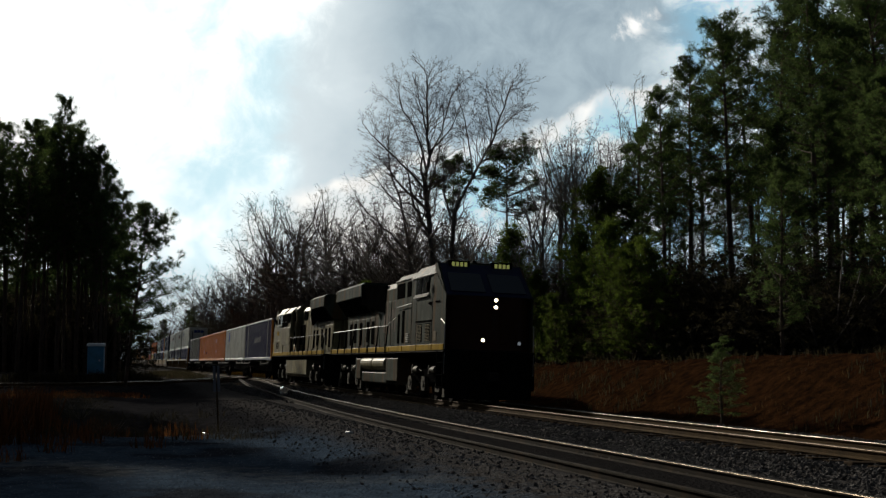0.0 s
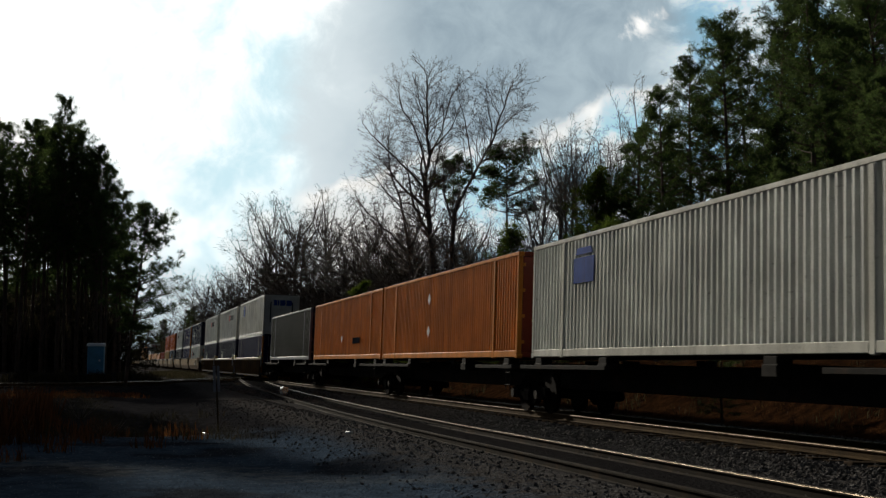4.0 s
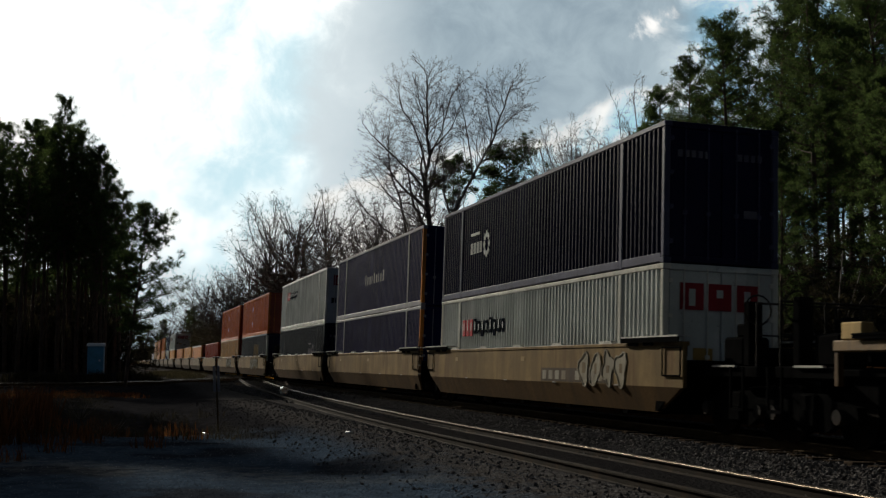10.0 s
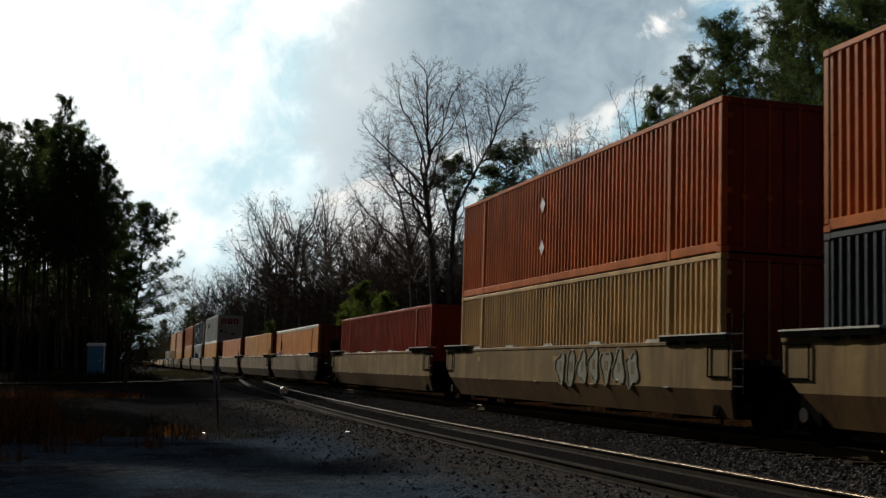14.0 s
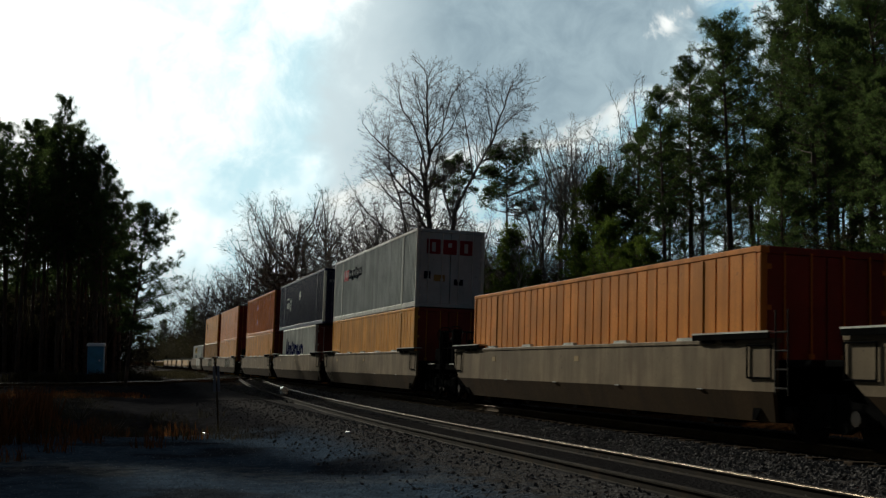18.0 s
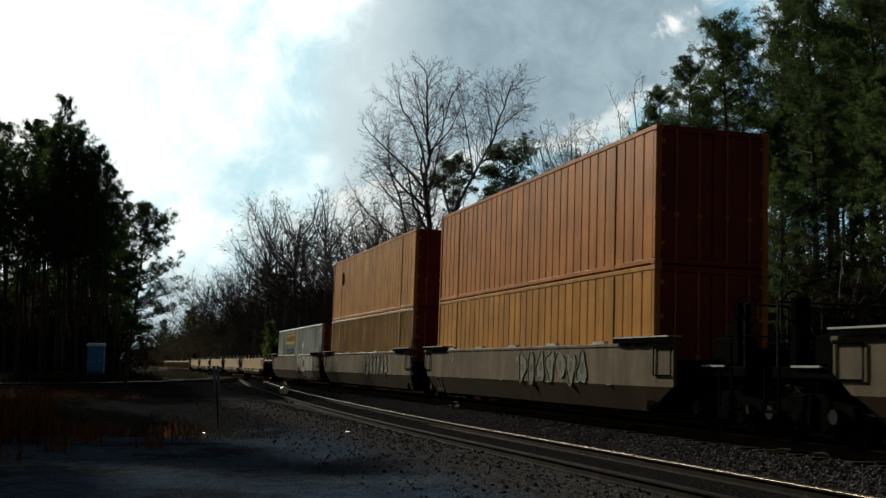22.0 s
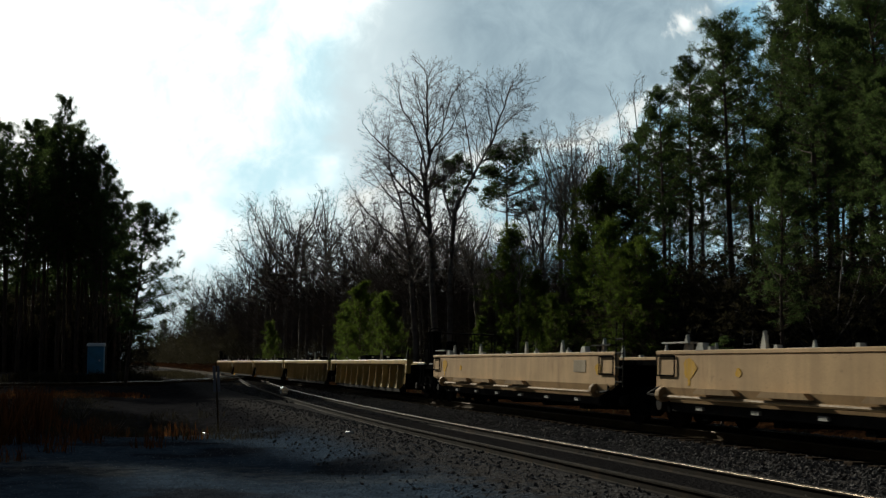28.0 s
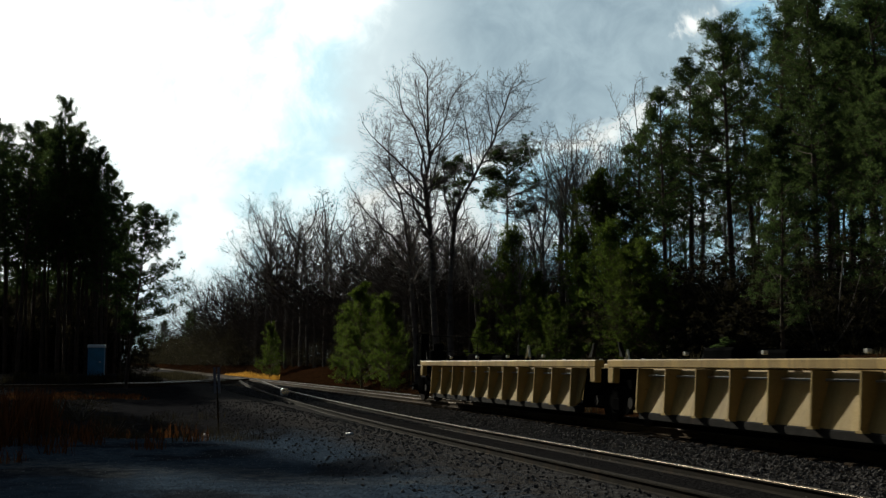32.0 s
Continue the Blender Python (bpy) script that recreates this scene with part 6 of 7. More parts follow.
                part("clevis", Geo().box(xx - 0.05, xx + 0.05, y * 1.34, y * 1.42, 1.43, 1.50, 0.01), "pale_rail", ob)
    part("floor", Geo().box(-b, b, -1.2, 1.2, 0.28, 0.34), "black", ob)
    for x in (-1, 1):
        e = ef if x > 0 else eb
        part("bulkhead", Geo().prism([(x * b, 0.32), (x * (b + 0.1), 0.32), (x * (e - 0.05), 0.95), (x * (e - 0.05), 1.15), (x * (b + 0.15), 1.15)], -1.2, 1.2), "black", ob)
        part("end_platform", Geo().box(x * (b + 0.2), x * (half - 0.05), -1.3, 1.3, 1.06, 1.18, 0.02), "black", ob)
    if empty:
        part("stowed_gear", Geo().box(-b + 1.0, -b + 2.2, -0.6, 0.7, 1.2, 1.62, 0.06).box(-b + 2.3, -b + 3.4, -0.2, 0.9, 1.2, 1.58, 0.06), "black", ob)
    ends(ob, half, lead, tail)
    return ob


def spine_unit(half, lead, tail):
    key = ("spine", half, lead, tail)
    if key in WELLS:
        return copy_thing(WELLS[key], Matrix())
    ob = thing("spine_car", "low dark spine car under a container", "flat car", "spine cars of the train")
    WELLS[key] = ob
    e = half - 0.2
    part("centre_sill", Geo().box(-e, e, -0.38, 0.38, 0.62, 1.22, 0.03), "steel", ob)
    for x in (-e + 0.9, e - 0.9, -3.4, 3.4):
        part("cross_arm", Geo().box(x - 0.25, x + 0.25, -1.38, 1.38, 1.02, 1.26, 0.03), "steel", ob)
        for y in (-1, 1):
            part("pedestal", Geo().box(x - 0.2, x + 0.2, y * 1.05, y * 1.36, 1.24, 1.385, 0.01), "steel", ob)
    for y in (-1, 1):
        part("side_ledge", Geo().box(-e, -e + 5.4, y * 1.30, y * 1.52, 1.10, 1.20, 0.01), "steel", ob)
        part("side_ledge", Geo().box(e - 3.2, e, y * 1.30, y * 1.52, 1.10, 1.20, 0.01), "steel", ob)
        ladder(ob, e - 0.3, y * 1.5, 0.55, 1.2, "steel")
    ends(ob, half, lead, tail)
    return ob


# ---- locomotives ----
BIGFRAME = Geo().prism([(-2.35, 0.42), (-2.3, 0.78), (-1.0, 0.86), (-0.6, 0.95), (0.6, 0.95), (1.0, 0.86), (2.3, 0.78), (2.35, 0.42), (2.05, 0.36), (1.7, 0.55), (0.5, 0.5), (0.3, 0.36), (-0.3, 0.36), (-0.5, 0.5), (-1.7, 0.55), (-2.05, 0.36)], -0.08, 0.08).mesh("side_frame")
BIGBOLSTER = Geo().box(-2.2, 2.2, -0.9, 0.9, 0.62, 1.12, 0.05).mesh("bolster")
AXLEBOX = Geo().prism([(-0.22, 0.26), (0.22, 0.26), (0.26, 0.50), (0.17, 0.76), (-0.17, 0.76), (-0.26, 0.50)], -0.10, 0.10).tube((0, -0.13, 0.50), (0, -0.09, 0.50), 0.13, n=12).mesh("axle_box")
CYLINDER = Geo().tube((-0.34, 0, 0), (0.22, 0, 0), 0.12, n=12).tube((0.22, 0, 0), (0.55, 0, -0.05), 0.025, n=6).box(-0.40, -0.30, -0.13, 0.13, -0.15, 0.15, 0.01).mesh("brake_cylinder")
SAND = Geo().prism([(-0.17, 0.08), (0.17, 0.08), (0.11, 0.20), (0.07, 0.42), (-0.09, 0.42), (-0.11, 0.20)], -0.1, 0.0).tube((0, -0.06, 0.40), (0.05, -0.06, 0.95), 0.035, n=6).mesh("sand_pipe")


def loco(E, sill_mat, side_mat, wing, plain_tank, nose_mat, lit):
    """A six-axle diesel locomotive, E: half its length, cab towards +x. wing: length of the radiator overhang at its rear."""
    word = "dark grey" if lit else "pale grey"
    ob = thing("locomotive", "%s diesel freight locomotive with yellow sills%s" % (word, " and lit headlights" if lit else ""), "locomotive", "locomotives")
    x = lambda d: E - d
    part("underframe", Geo().box(-E + 0.3, E - 0.3, -0.75, 0.75, 1.05, 1.62, 0.04), "black", ob)
    part("deck", Geo().box(-E, E, -1.55, 1.55, 1.60, 1.68, 0.01), "steel", ob)
    for y in (-1, 1):
        k = -E
        while k < E - 0.1:       # sill in lengths, notched at the stanchions
            k2 = min(E, k + 2.06)
            part("sill", Geo().box(k + 0.05, k2 - 0.05, y * 1.50, y * 1.57, 1.66, 1.86, 0.012), sill_mat, ob)
            k = k2
    # long hood
    hood_end = -E + 0.95
    part("hood", Geo().loft([(-0.92, 1.68), (-0.92, 4.25), (-0.72, 4.50), (0.72, 4.50), (0.92, 4.25), (0.92, 1.68)], hood_end, x(8.0)), side_mat, ob)
    n = 11
    for i in range(n):
        a = hood_end + 0.2 + (x(8.2) - hood_end) * i / n
        for y in (-1, 1):
            part("hood_door", Geo().box(a, a + (x(8.2) - hood_end) / n - 0.09, y * 0.915, y * 0.95, 1.85, 3.75 if a > hood_end + wing else 3.2, 0.012), side_mat, ob)
    for i, a in enumerate((hood_end + 0.7, hood_end + 1.7, hood_end + 2.9, hood_end + 4.4, hood_end + 5.4)):
        for y in (-1, 1):
            part("vent_grille", Geo().box(a, a + 0.55, y * 0.94, y * 0.965, 2.05 + 0.1 * (i % 2), 3.05, 0.01), "black", ob)
    # radiator wings
    w0, w1 = hood_end - 0.15, hood_end + wing
    part("radiator_wing", Geo().loft([(-1.0, 3.45), (-1.52, 4.12), (-1.52, 4.60), (-1.35, 4.72), (1.35, 4.72), (1.52, 4.60), (1.52, 4.12), (1.0, 3.45)], w0, w1), "loco_grey", ob)
    part("wing_intake", Geo().add([(w1, -1.48, 3.75), (w1, -1.48, 4.62), (w1, 1.48, 4.62), (w1, 1.48, 3.75), (w1 + 2.3, -0.97, 3.3), (w1 + 2.3, -0.97, 4.45), (w1 + 2.3, 0.97, 4.45), (w1 + 2.3, 0.97, 3.3)],
                                 [(0, 1, 5, 4), (1, 2, 6, 5), (2, 3, 7, 6), (3, 0, 4, 7), (4, 5, 6, 7), (3, 2, 1, 0)]), "black", ob)
    for y in (-1, 1):
        part("wing_screen", Geo().add([(w0 + 0.2, y * 1.03, 3.43), (w1 - 0.1, y * 1.03, 3.43), (w1 - 0.1, y * 1.51, 4.08), (w0 + 0.2, y * 1.51, 4.08)], [(0, 1, 2, 3)]), "black", ob)
    # machinery housing behind the cab
    part("blower_housing", Geo().loft([(-1.25, 1.70), (-1.25, 4.36), (-1.05, 4.58), (1.05, 4.58), (1.25, 4.36), (1.25, 1.70)], x(8.0), x(4.4)), side_mat, ob)
    for y in (-1, 1):
        for a, b in ((7.8, 6.6), (6.2, 5.6), (5.3, 4.75)):
            part("intake_grille", Geo().box(x(a), x(b), y * 1.245, y * 1.27, 3.70, 4.26, 0.01), "black", ob)
        # door recesses as flat black plates, their shade put into the colour
        for a, b, z0, z1 in ((7.6, 7.3, 2.0, 3.1), (6.9, 6.55, 2.0, 3.2), (5.5, 5.2, 2.3, 3.3)):
            part("door_recess", Geo().box(x(a), x(b), y * 1.245, y * 1.265, z0, z1, 0.01), "black", ob)
        for a in (6.2, 4.9):
            for k in range(5):
                part("louvre", Geo().box(x(a), x(a) + 0.42, y * 1.25, y * 1.285, 2.02 + k * 0.07, 2.06 + k * 0.07), "bright", ob)
        part("roof_gutter", Geo().box(x(8.0), x(4.4), y * 1.06, y * 1.28, 4.36, 4.40), "bright", ob)
    # cab
    part("cab", Geo().loft([(-1.52, 1.70), (-1.52, 3.35), (-1.48, 4.25), (-1.15, 4.62), (1.15, 4.62), (1.48, 4.25), (1.52, 3.35), (1.52, 1.70)], x(4.4), x(1.55)), side_mat, ob)
    part("cab_roof", Geo().loft([(-1.54, 4.22), (-1.18, 4.64), (1.18, 4.64), (1.54, 4.22), (1.48, 4.20), (1.15, 4.58), (-1.15, 4.58), (-1.48, 4.20)], x(4.55), x(1.35)), side_mat, ob)
    part("windscreen_frame", Geo().prism([(x(1.56), 3.43), (x(0.14), 3.43), (x(1.33), 4.60), (x(1.56), 4.60)], -1.49, 1.49), side_mat, ob)
    part("windscreen_surround", Geo().add([(x(0.12), -1.46, 3.46), (x(0.12), 1.46, 3.46), (x(1.28), 1.40, 4.56), (x(1.28), -1.40, 4.56), (x(0.2), -1.46, 3.44), (x(0.2), 1.46, 3.44), (x(1.34), 1.40, 4.54), (x(1.34), -1.40, 4.54)],
                                         [(0, 1, 2, 3), (7, 6, 5, 4), (0, 4, 5, 1), (3, 2, 6, 7), (0, 3, 7, 4), (1, 5, 6, 2)]), "loco_blue", ob)
    for y in (-1, 1):
        part("windscreen", Geo().add([(x(0.22), y * 0.12, 3.60), (x(0.22), y * 1.30, 3.60), (x(0.91), y * 1.25, 4.25), (x(0.91), y * 0.12, 4.25),
                                      (x(0.30), y * 0.12, 3.58), (x(0.30), y * 1.30, 3.58), (x(0.97), y * 1.25, 4.22), (x(0.97), y * 0.12, 4.22)],
                                     [(0, 1, 2, 3), (7, 6, 5, 4), (0, 4, 5, 1), (3, 2, 6, 7), (0, 3, 7, 4), (1, 5, 6, 2)]), "glass", ob)
        for a, b in ((3.9, 3.15), (2.95, 2.15)):
            w = part("cab_window", Geo().box(x(a), x(b), y * 1.495, y * 1.525, 3.62, 4.22, 0.015), "glass", ob)
            part("window_frame", Geo().box(x(a) - 0.05, x(b) + 0.05, y * 1.49, y * 1.53, 4.22, 4.27), "bright", w)
            part("window_sill", Geo().box(x(a) - 0.05, x(b) + 0.05, y * 1.49, y * 1.55, 3.56, 3.62), "bright", w)
        part("arm_rest", Geo().box(x(3.95), x(2.1), y * 1.52, y * 1.60, 3.50, 3.55), "bright", ob)
        part("mirror", Geo().box(x(2.0), x(1.94), y * 1.55, y * 1.68, 3.66, 3.98, 0.01), "steel", ob)
        if lit:
            frame_ = part("louvre_panel", Geo().box(x(3.72), x(1.72), y * 1.515, y * 1.528, 1.90, 2.66, 0.006), side_mat, ob)
            part("panel_lip", Geo().box(x(3.74), x(1.70), y * 1.525, y * 1.56, 2.66, 2.685), "black", frame_)
            for a in (3.50, 2.45):
                part("louvre_backing", Geo().box(x(a) - 0.02, x(a) + 0.60, y * 1.526, y * 1.532, 1.97, 2.58), "black", frame_)
                for k in range(12):
                    part("louvre", Geo().box(x(a), x(a) + 0.58, y * 1.53, y * 1.55, 1.99 + k * 0.049, 2.007 + k * 0.049), "loco_pale", frame_)
            part("sticker", Geo().box(x(1.42), x(1.08), y * 1.522, y * 1.534, 1.98, 2.30), "loco_pale", ob, "pale rectangular sticker")
            part("vent_hole", Geo().box(x(1.25), x(0.75), y * 1.515, y * 1.535, 3.24, 3.30, 0.01), "black", ob)
            part("lifting_eye", Geo().box(x(2.0), x(1.78), y * 1.515, y * 1.57, 3.20, 3.30, 0.02), "black", ob)
            for a in (4.44, 3.78, 1.66):
                part("panel_seam", Geo().box(x(a), x(a) + 0.018, y * 1.515, y * 1.527, 1.72, 3.45), "black", ob)
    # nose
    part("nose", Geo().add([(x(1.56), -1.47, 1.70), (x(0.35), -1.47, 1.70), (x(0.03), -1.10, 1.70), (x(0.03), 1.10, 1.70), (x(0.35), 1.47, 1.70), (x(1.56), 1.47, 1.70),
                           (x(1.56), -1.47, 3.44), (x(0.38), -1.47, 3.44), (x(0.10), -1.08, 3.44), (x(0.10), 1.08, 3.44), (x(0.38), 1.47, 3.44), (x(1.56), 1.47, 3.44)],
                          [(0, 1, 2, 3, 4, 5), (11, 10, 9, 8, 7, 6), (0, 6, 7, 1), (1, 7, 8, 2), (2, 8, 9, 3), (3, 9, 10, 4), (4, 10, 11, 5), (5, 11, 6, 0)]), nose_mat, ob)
    for y in (-1, 1):
        part("nose_side", Geo().add([(x(1.56), y * 1.525, 1.70), (x(0.10), y * 1.50, 1.70), (x(0.10), y * 1.50, 3.47), (x(1.30), y * 1.515, 4.24), (x(1.56), y * 1.52, 4.24),
                                     (x(1.56), y * 1.48, 1.70), (x(0.10), y * 1.475, 1.70), (x(0.10), y * 1.475, 3.47), (x(1.30), y * 1.475, 4.24), (x(1.56), y * 1.475, 4.24)],
                                    [(0, 1, 2, 3, 4), (9, 8, 7, 6, 5), (0, 5, 6, 1), (1, 6, 7, 2), (2, 7, 8, 3), (3, 8, 9, 4), (4, 9, 5, 0)]), side_mat, ob)
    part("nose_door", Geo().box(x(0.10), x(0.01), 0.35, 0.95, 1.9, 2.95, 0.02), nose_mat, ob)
    part("step_well", Geo().box(x(0.05), x(-0.02), -1.4, 1.4, 1.0, 1.66, 0.02), "black", ob)
    lamp = "lamp" if lit else "lampdim"
    for y, z, m_ in ((0.16, 3.33, lamp), (0.16, 3.10, lamp), (-0.25, 2.02, lamp), (1.0, 1.95, "lampdim")):
        h = part("headlight", Geo().tube((x(0.30), y, z), (x(-0.02), y, z), 0.09, n=14), "black", ob)
        part("lens", Geo().tube((x(-0.02), y, z), (x(-0.035), y, z), 0.058, n=14), m_, h)
    for y in (-1, 1):
        nb = part("number_board", Geo().box(x(1.45), x(1.20), y * 0.75 - 0.36, y * 0.75 + 0.36, 4.44, 4.68, 0.01), "black", ob)
        for k in range(4):
            part("character_bar", Geo().box(x(1.20), x(1.19), y * 0.75 - 0.27 + k * 0.145, y * 0.75 - 0.17 + k * 0.145, 4.49, 4.63), "numlamp", nb)
    # pilot and plough, steps, coupler
    for way in (1, -1):
        part("pilot", Geo().add([(way * E, -1.5, 0.95), (way * E, 1.5, 0.95), (way * E, 1.5, 1.62), (way * E, -1.5, 1.62), (way * (E - 0.12), -1.5, 0.95), (way * (E - 0.12), 1.5, 0.95), (way * (E - 0.12), 1.5, 1.62), (way * (E - 0.12), -1.5, 1.62)],
                               [(0, 1, 2, 3), (7, 6, 5, 4), (0, 4, 5, 1), (3, 2, 6, 7), (0, 3, 7, 4), (1, 5, 6, 2)]), "black", ob)
        part("plough", Geo().add([(way * E, -1.45, 0.12), (way * (E + 0.45), 0, 0.12), (way * E, 1.45, 0.12), (way * E, -1.45, 0.95), (way * (E + 0.15), 0, 0.95), (way * E, 1.45, 0.95)], [(0, 1, 4, 3), (1, 2, 5, 4), (0, 3, 5, 2), (3, 4, 5), (0, 2, 1)]), "black", ob)
        coupler(ob, way * (E - 0.1), way)
        for y in (-1, 1):
            g = Geo()
            for z in (0.45, 0.85, 1.25):
                g.box(way * (E - 0.75), way * (E - 0.1), y * 1.35, y * 1.56, z, z + 0.03)
            g.box(way * (E - 0.08), way * (E - 0.04), y * 1.30, y * 1.57, 0.42, 1.64).box(way * (E - 0.80), way * (E - 0.76), y * 1.30, y * 1.57, 0.42, 1.64)
            part("steps", g, "black", ob)
            part("grab_rail", Geo().line([(way * (E - 0.05), y * 1.52, 0.9), (way * (E - 0.05), y * 1.52, 2.5), (way * (E - 0.6), y * 1.50, 2.7)], 0.018), "bright", ob)
    # walkway railings
    for y in (-1, 1):
        xs = [hood_end - 0.6 + i * (x(8.2) - hood_end + 0.6) / 7 for i in range(8)]
        for a in xs:
            part("stanchion", Geo().box(a - 0.045, a + 0.045, y * 1.575, y * 1.60, 1.62, 1.95).tube((a, y * 1.55, 1.90), (a, y * 1.50, 2.68), 0.032, n=6), "black", ob)
        part("hand_rail", Geo().tube((xs[0], y * 1.50, 2.68), (xs[-1], y * 1.50, 2.68), 0.012, n=6).tube((xs[-1], y * 1.50, 2.68), (x(7.7), y * (1.30 if lit else 1.52), 3.0 if lit else 2.7), 0.016, n=6), "bright", ob)
        part("hand_rail", Geo().tube((x(7.6), y * 1.32, 3.35), (x(4.7), y * 1.36, 3.42), 0.016, n=6), "bright", ob) if lit else None
    # tank, reservoirs, boxes
    part("fuel_tank", Geo().loft([(-1.2, 0.42), (-1.45, 0.60), (-1.45, 1.38), (1.45, 1.38), (1.45, 0.60), (1.2, 0.42)], x(13.5), x(5.9)) if plain_tank else
         Geo().loft([(-0.95, 0.40), (-1.05, 0.55), (-1.05, 1.30), (1.05, 1.30), (1.05, 0.55), (0.95, 0.40)], x(14.3), x(6.4)), "loco_pale" if plain_tank else "loco_grey", ob)
    if not plain_tank:
        for y in (-1, 1):
            for a, b in ((13.0, 10.9), (10.7, 8.6)):
                part("air_reservoir", Geo().tube((x(a), y * 1.28, 1.22), (x(b), y * 1.28, 1.22), 0.26, n=16).tube((x(a) - 0.08, y * 1.28, 1.22), (x(a), y * 1.28, 1.22), 0.16, 0.26, n=16).tube((x(b), y * 1.28, 1.22), (x(b) + 0.08, y * 1.28, 1.22), 0.26, 0.16, n=16), "loco_pale", ob, "round pale air reservoir")
            part("battery_box", Geo().box(x(8.4), x(6.5), y * 1.02, y * 1.48, 0.55, 1.42, 0.03), "loco_grey", ob)
            part("battery_box", Geo().box(x(14.3), x(13.2), y * 1.02, y * 1.46, 0.55, 1.42, 0.03), "loco_grey", ob)
            part("tank_skirt", Geo().box(x(13.1), x(8.5), y * 1.03, y * 1.42, 0.45, 0.86, 0.03), "loco_grey", ob)
    # trucks
    for c in (E - 3.4, 3.4 - E):
        tr = part("truck", BIGBOLSTER, "black", ob, "dark three-axle truck", m=pose(c, 0, 0))
        for y in (-1, 1):
            part("side_frame", BIGFRAME, "black", tr, m=pose(0, y * 1.08, 0.08))
            for dx in (-1.85, 0.0, 1.85):
                part("wheel", BIGWHEEL, "wheel", tr, m=pose(dx, y * 0.755, 0.533, 0, 0, 0 if y < 0 else 180))
                part("bearing_cap", CAPS, "steel", tr, m=pose(dx, y * 1.16, 0.533))
                part("axle_box", AXLEBOX, "truck_lit", tr, m=pose(dx, y * 1.20, 0.03, 0, 0, 0 if y < 0 else 180))
            for dx in (-1.15, 1.15):
                part("brake_cylinder", CYLINDER, "truck_lit", tr, m=pose(dx, y * 1.20, 1.02))
            for dx in (-2.45, 2.45):
                part("sand_pipe", SAND, "truck_lit", tr, m=pose(dx, y * 1.15, 0.05))
    # roof things
    part("horn", Geo().tube((x(3.2), 0.3, 4.62), (x(3.2), 0.3, 4.78), 0.03).tube((x(3.5), 0.3, 4.80), (x(2.9), 0.3, 4.80), 0.03, 0.09), "steel", ob)
    part("air_conditioner", Geo().box(x(4.3), x(3.6), -0.5, 0.5, 4.58, 4.80, 0.04), side_mat, ob)
    part("exhaust", Geo().box(x(11.2), x(10.2), -0.35, 0.35, 4.26, 4.50, 0.04), "black", ob)
    if not lit:
        for y in (-1, 1):
            panel = part("switch_panel", Geo().box(x(2.9), x(1.5), y * 1.515, y * 1.54, 1.95, 2.62, 0.01), side_mat, ob)
            for a in (2.7, 2.15):
                part("panel_recess", Geo().box(x(a), x(a) + 0.34, y * 1.535, y * 1.548, 2.1, 2.5), "black", panel)
        part("cab_extension", Geo().loft([(-1.50, 1.70), (-1.50, 3.40), (-1.46, 4.25), (-1.13, 4.60), (1.13, 4.60), (1.46, 4.25), (1.50, 3.40), (1.50, 1.70)], x(7.25), x(4.4)), side_mat, ob)
        for y in (-1, 1):
            part("window_band", slab([(x(6.2), y * 1.535, 3.44), (x(3.5), y * 1.535, 3.44), (x(3.5), y * 1.50, 4.20), (x(6.2), y * 1.50, 4.20)], [(x(6.2), y * 1.45, 3.44), (x(3.5), y * 1.45, 3.44), (x(3.5), y * 1.42, 4.20), (x(6.2), y * 1.42, 4.20)]), "black", ob, "dark recessed window band")
            part("hand_rail", Geo().tube((x(6.3), y * 1.58, 3.72), (x(3.5), y * 1.58, 3.74), 0.009, n=6), "bright", ob)
            for a, b_ in ((6.45, 6.72), (6.88, 7.15)):
                part("side_window", Geo().box(x(b_), x(a), y * 1.47, y * 1.515, 3.62, 4.18, 0.01), "black", ob)
            part("side_panel", Geo().box(x(7.1), x(3.55), y * 1.50, y * 1.525, 2.30, 3.36, 0.012), side_mat, ob)
            # flat black plate painted as the shade of a recess
            part("step_recess", Geo().box(x(9.7), x(7.3), y * 0.93, y * 0.985, 1.75, 3.45, 0.01), "black", ob, "black plate for the shaded recess behind the cab")
            kit_ = part("equipment_box", Geo().box(x(9.1), x(7.95), y * 0.99, y * 1.38, 1.69, 2.28, 0.02), side_mat, ob)
            part("sticker", Geo().box(x(8.65), x(8.4), y * 1.38, y * 1.386, 1.95, 2.15), "orange_paint", kit_)
            part("intake_grille", Geo().box(x(10.2), x(9.2), y * 0.93, y * 0.99, 3.72, 4.24, 0.01), "black", ob)
            part("roof_rail", Geo().tube((x(7.2), y * 1.40, 4.42), (x(2.2), y * 1.40, 4.42), 0.010, n=6), "bright", ob)
    if lit:
        for a, z0, h, w in ((9.0, 2.9, 0.9, 0.30), (9.4, 2.5, 1.2, 0.22), (9.9, 2.6, 0.8, 0.34), (10.3, 2.4, 1.1, 0.20), (10.8, 2.7, 1.0, 0.30), (11.3, 2.5, 0.7, 0.24)):
            part("faded_mark", Geo().box(x(a), x(a) + w, -0.957, -0.951, z0, z0 + h), "rust_mark", ob)
    else:
        part("nose_stripe", Geo().add([(x(0.8), 1.535, 1.72), (x(0.12), 1.52, 1.72), (x(0.12), 1.52, 3.2), (x(0.5), 1.53, 2.3)], [(0, 1, 2, 3)]), "loco_yellow", ob)
        for k in range(3):
            part("character_bar", Geo().box(x(2.6) + k * 0.22, x(2.6) + k * 0.22 + 0.15, 1.53, 1.55, 2.95, 3.2), "loco_yellow", ob)
    return ob


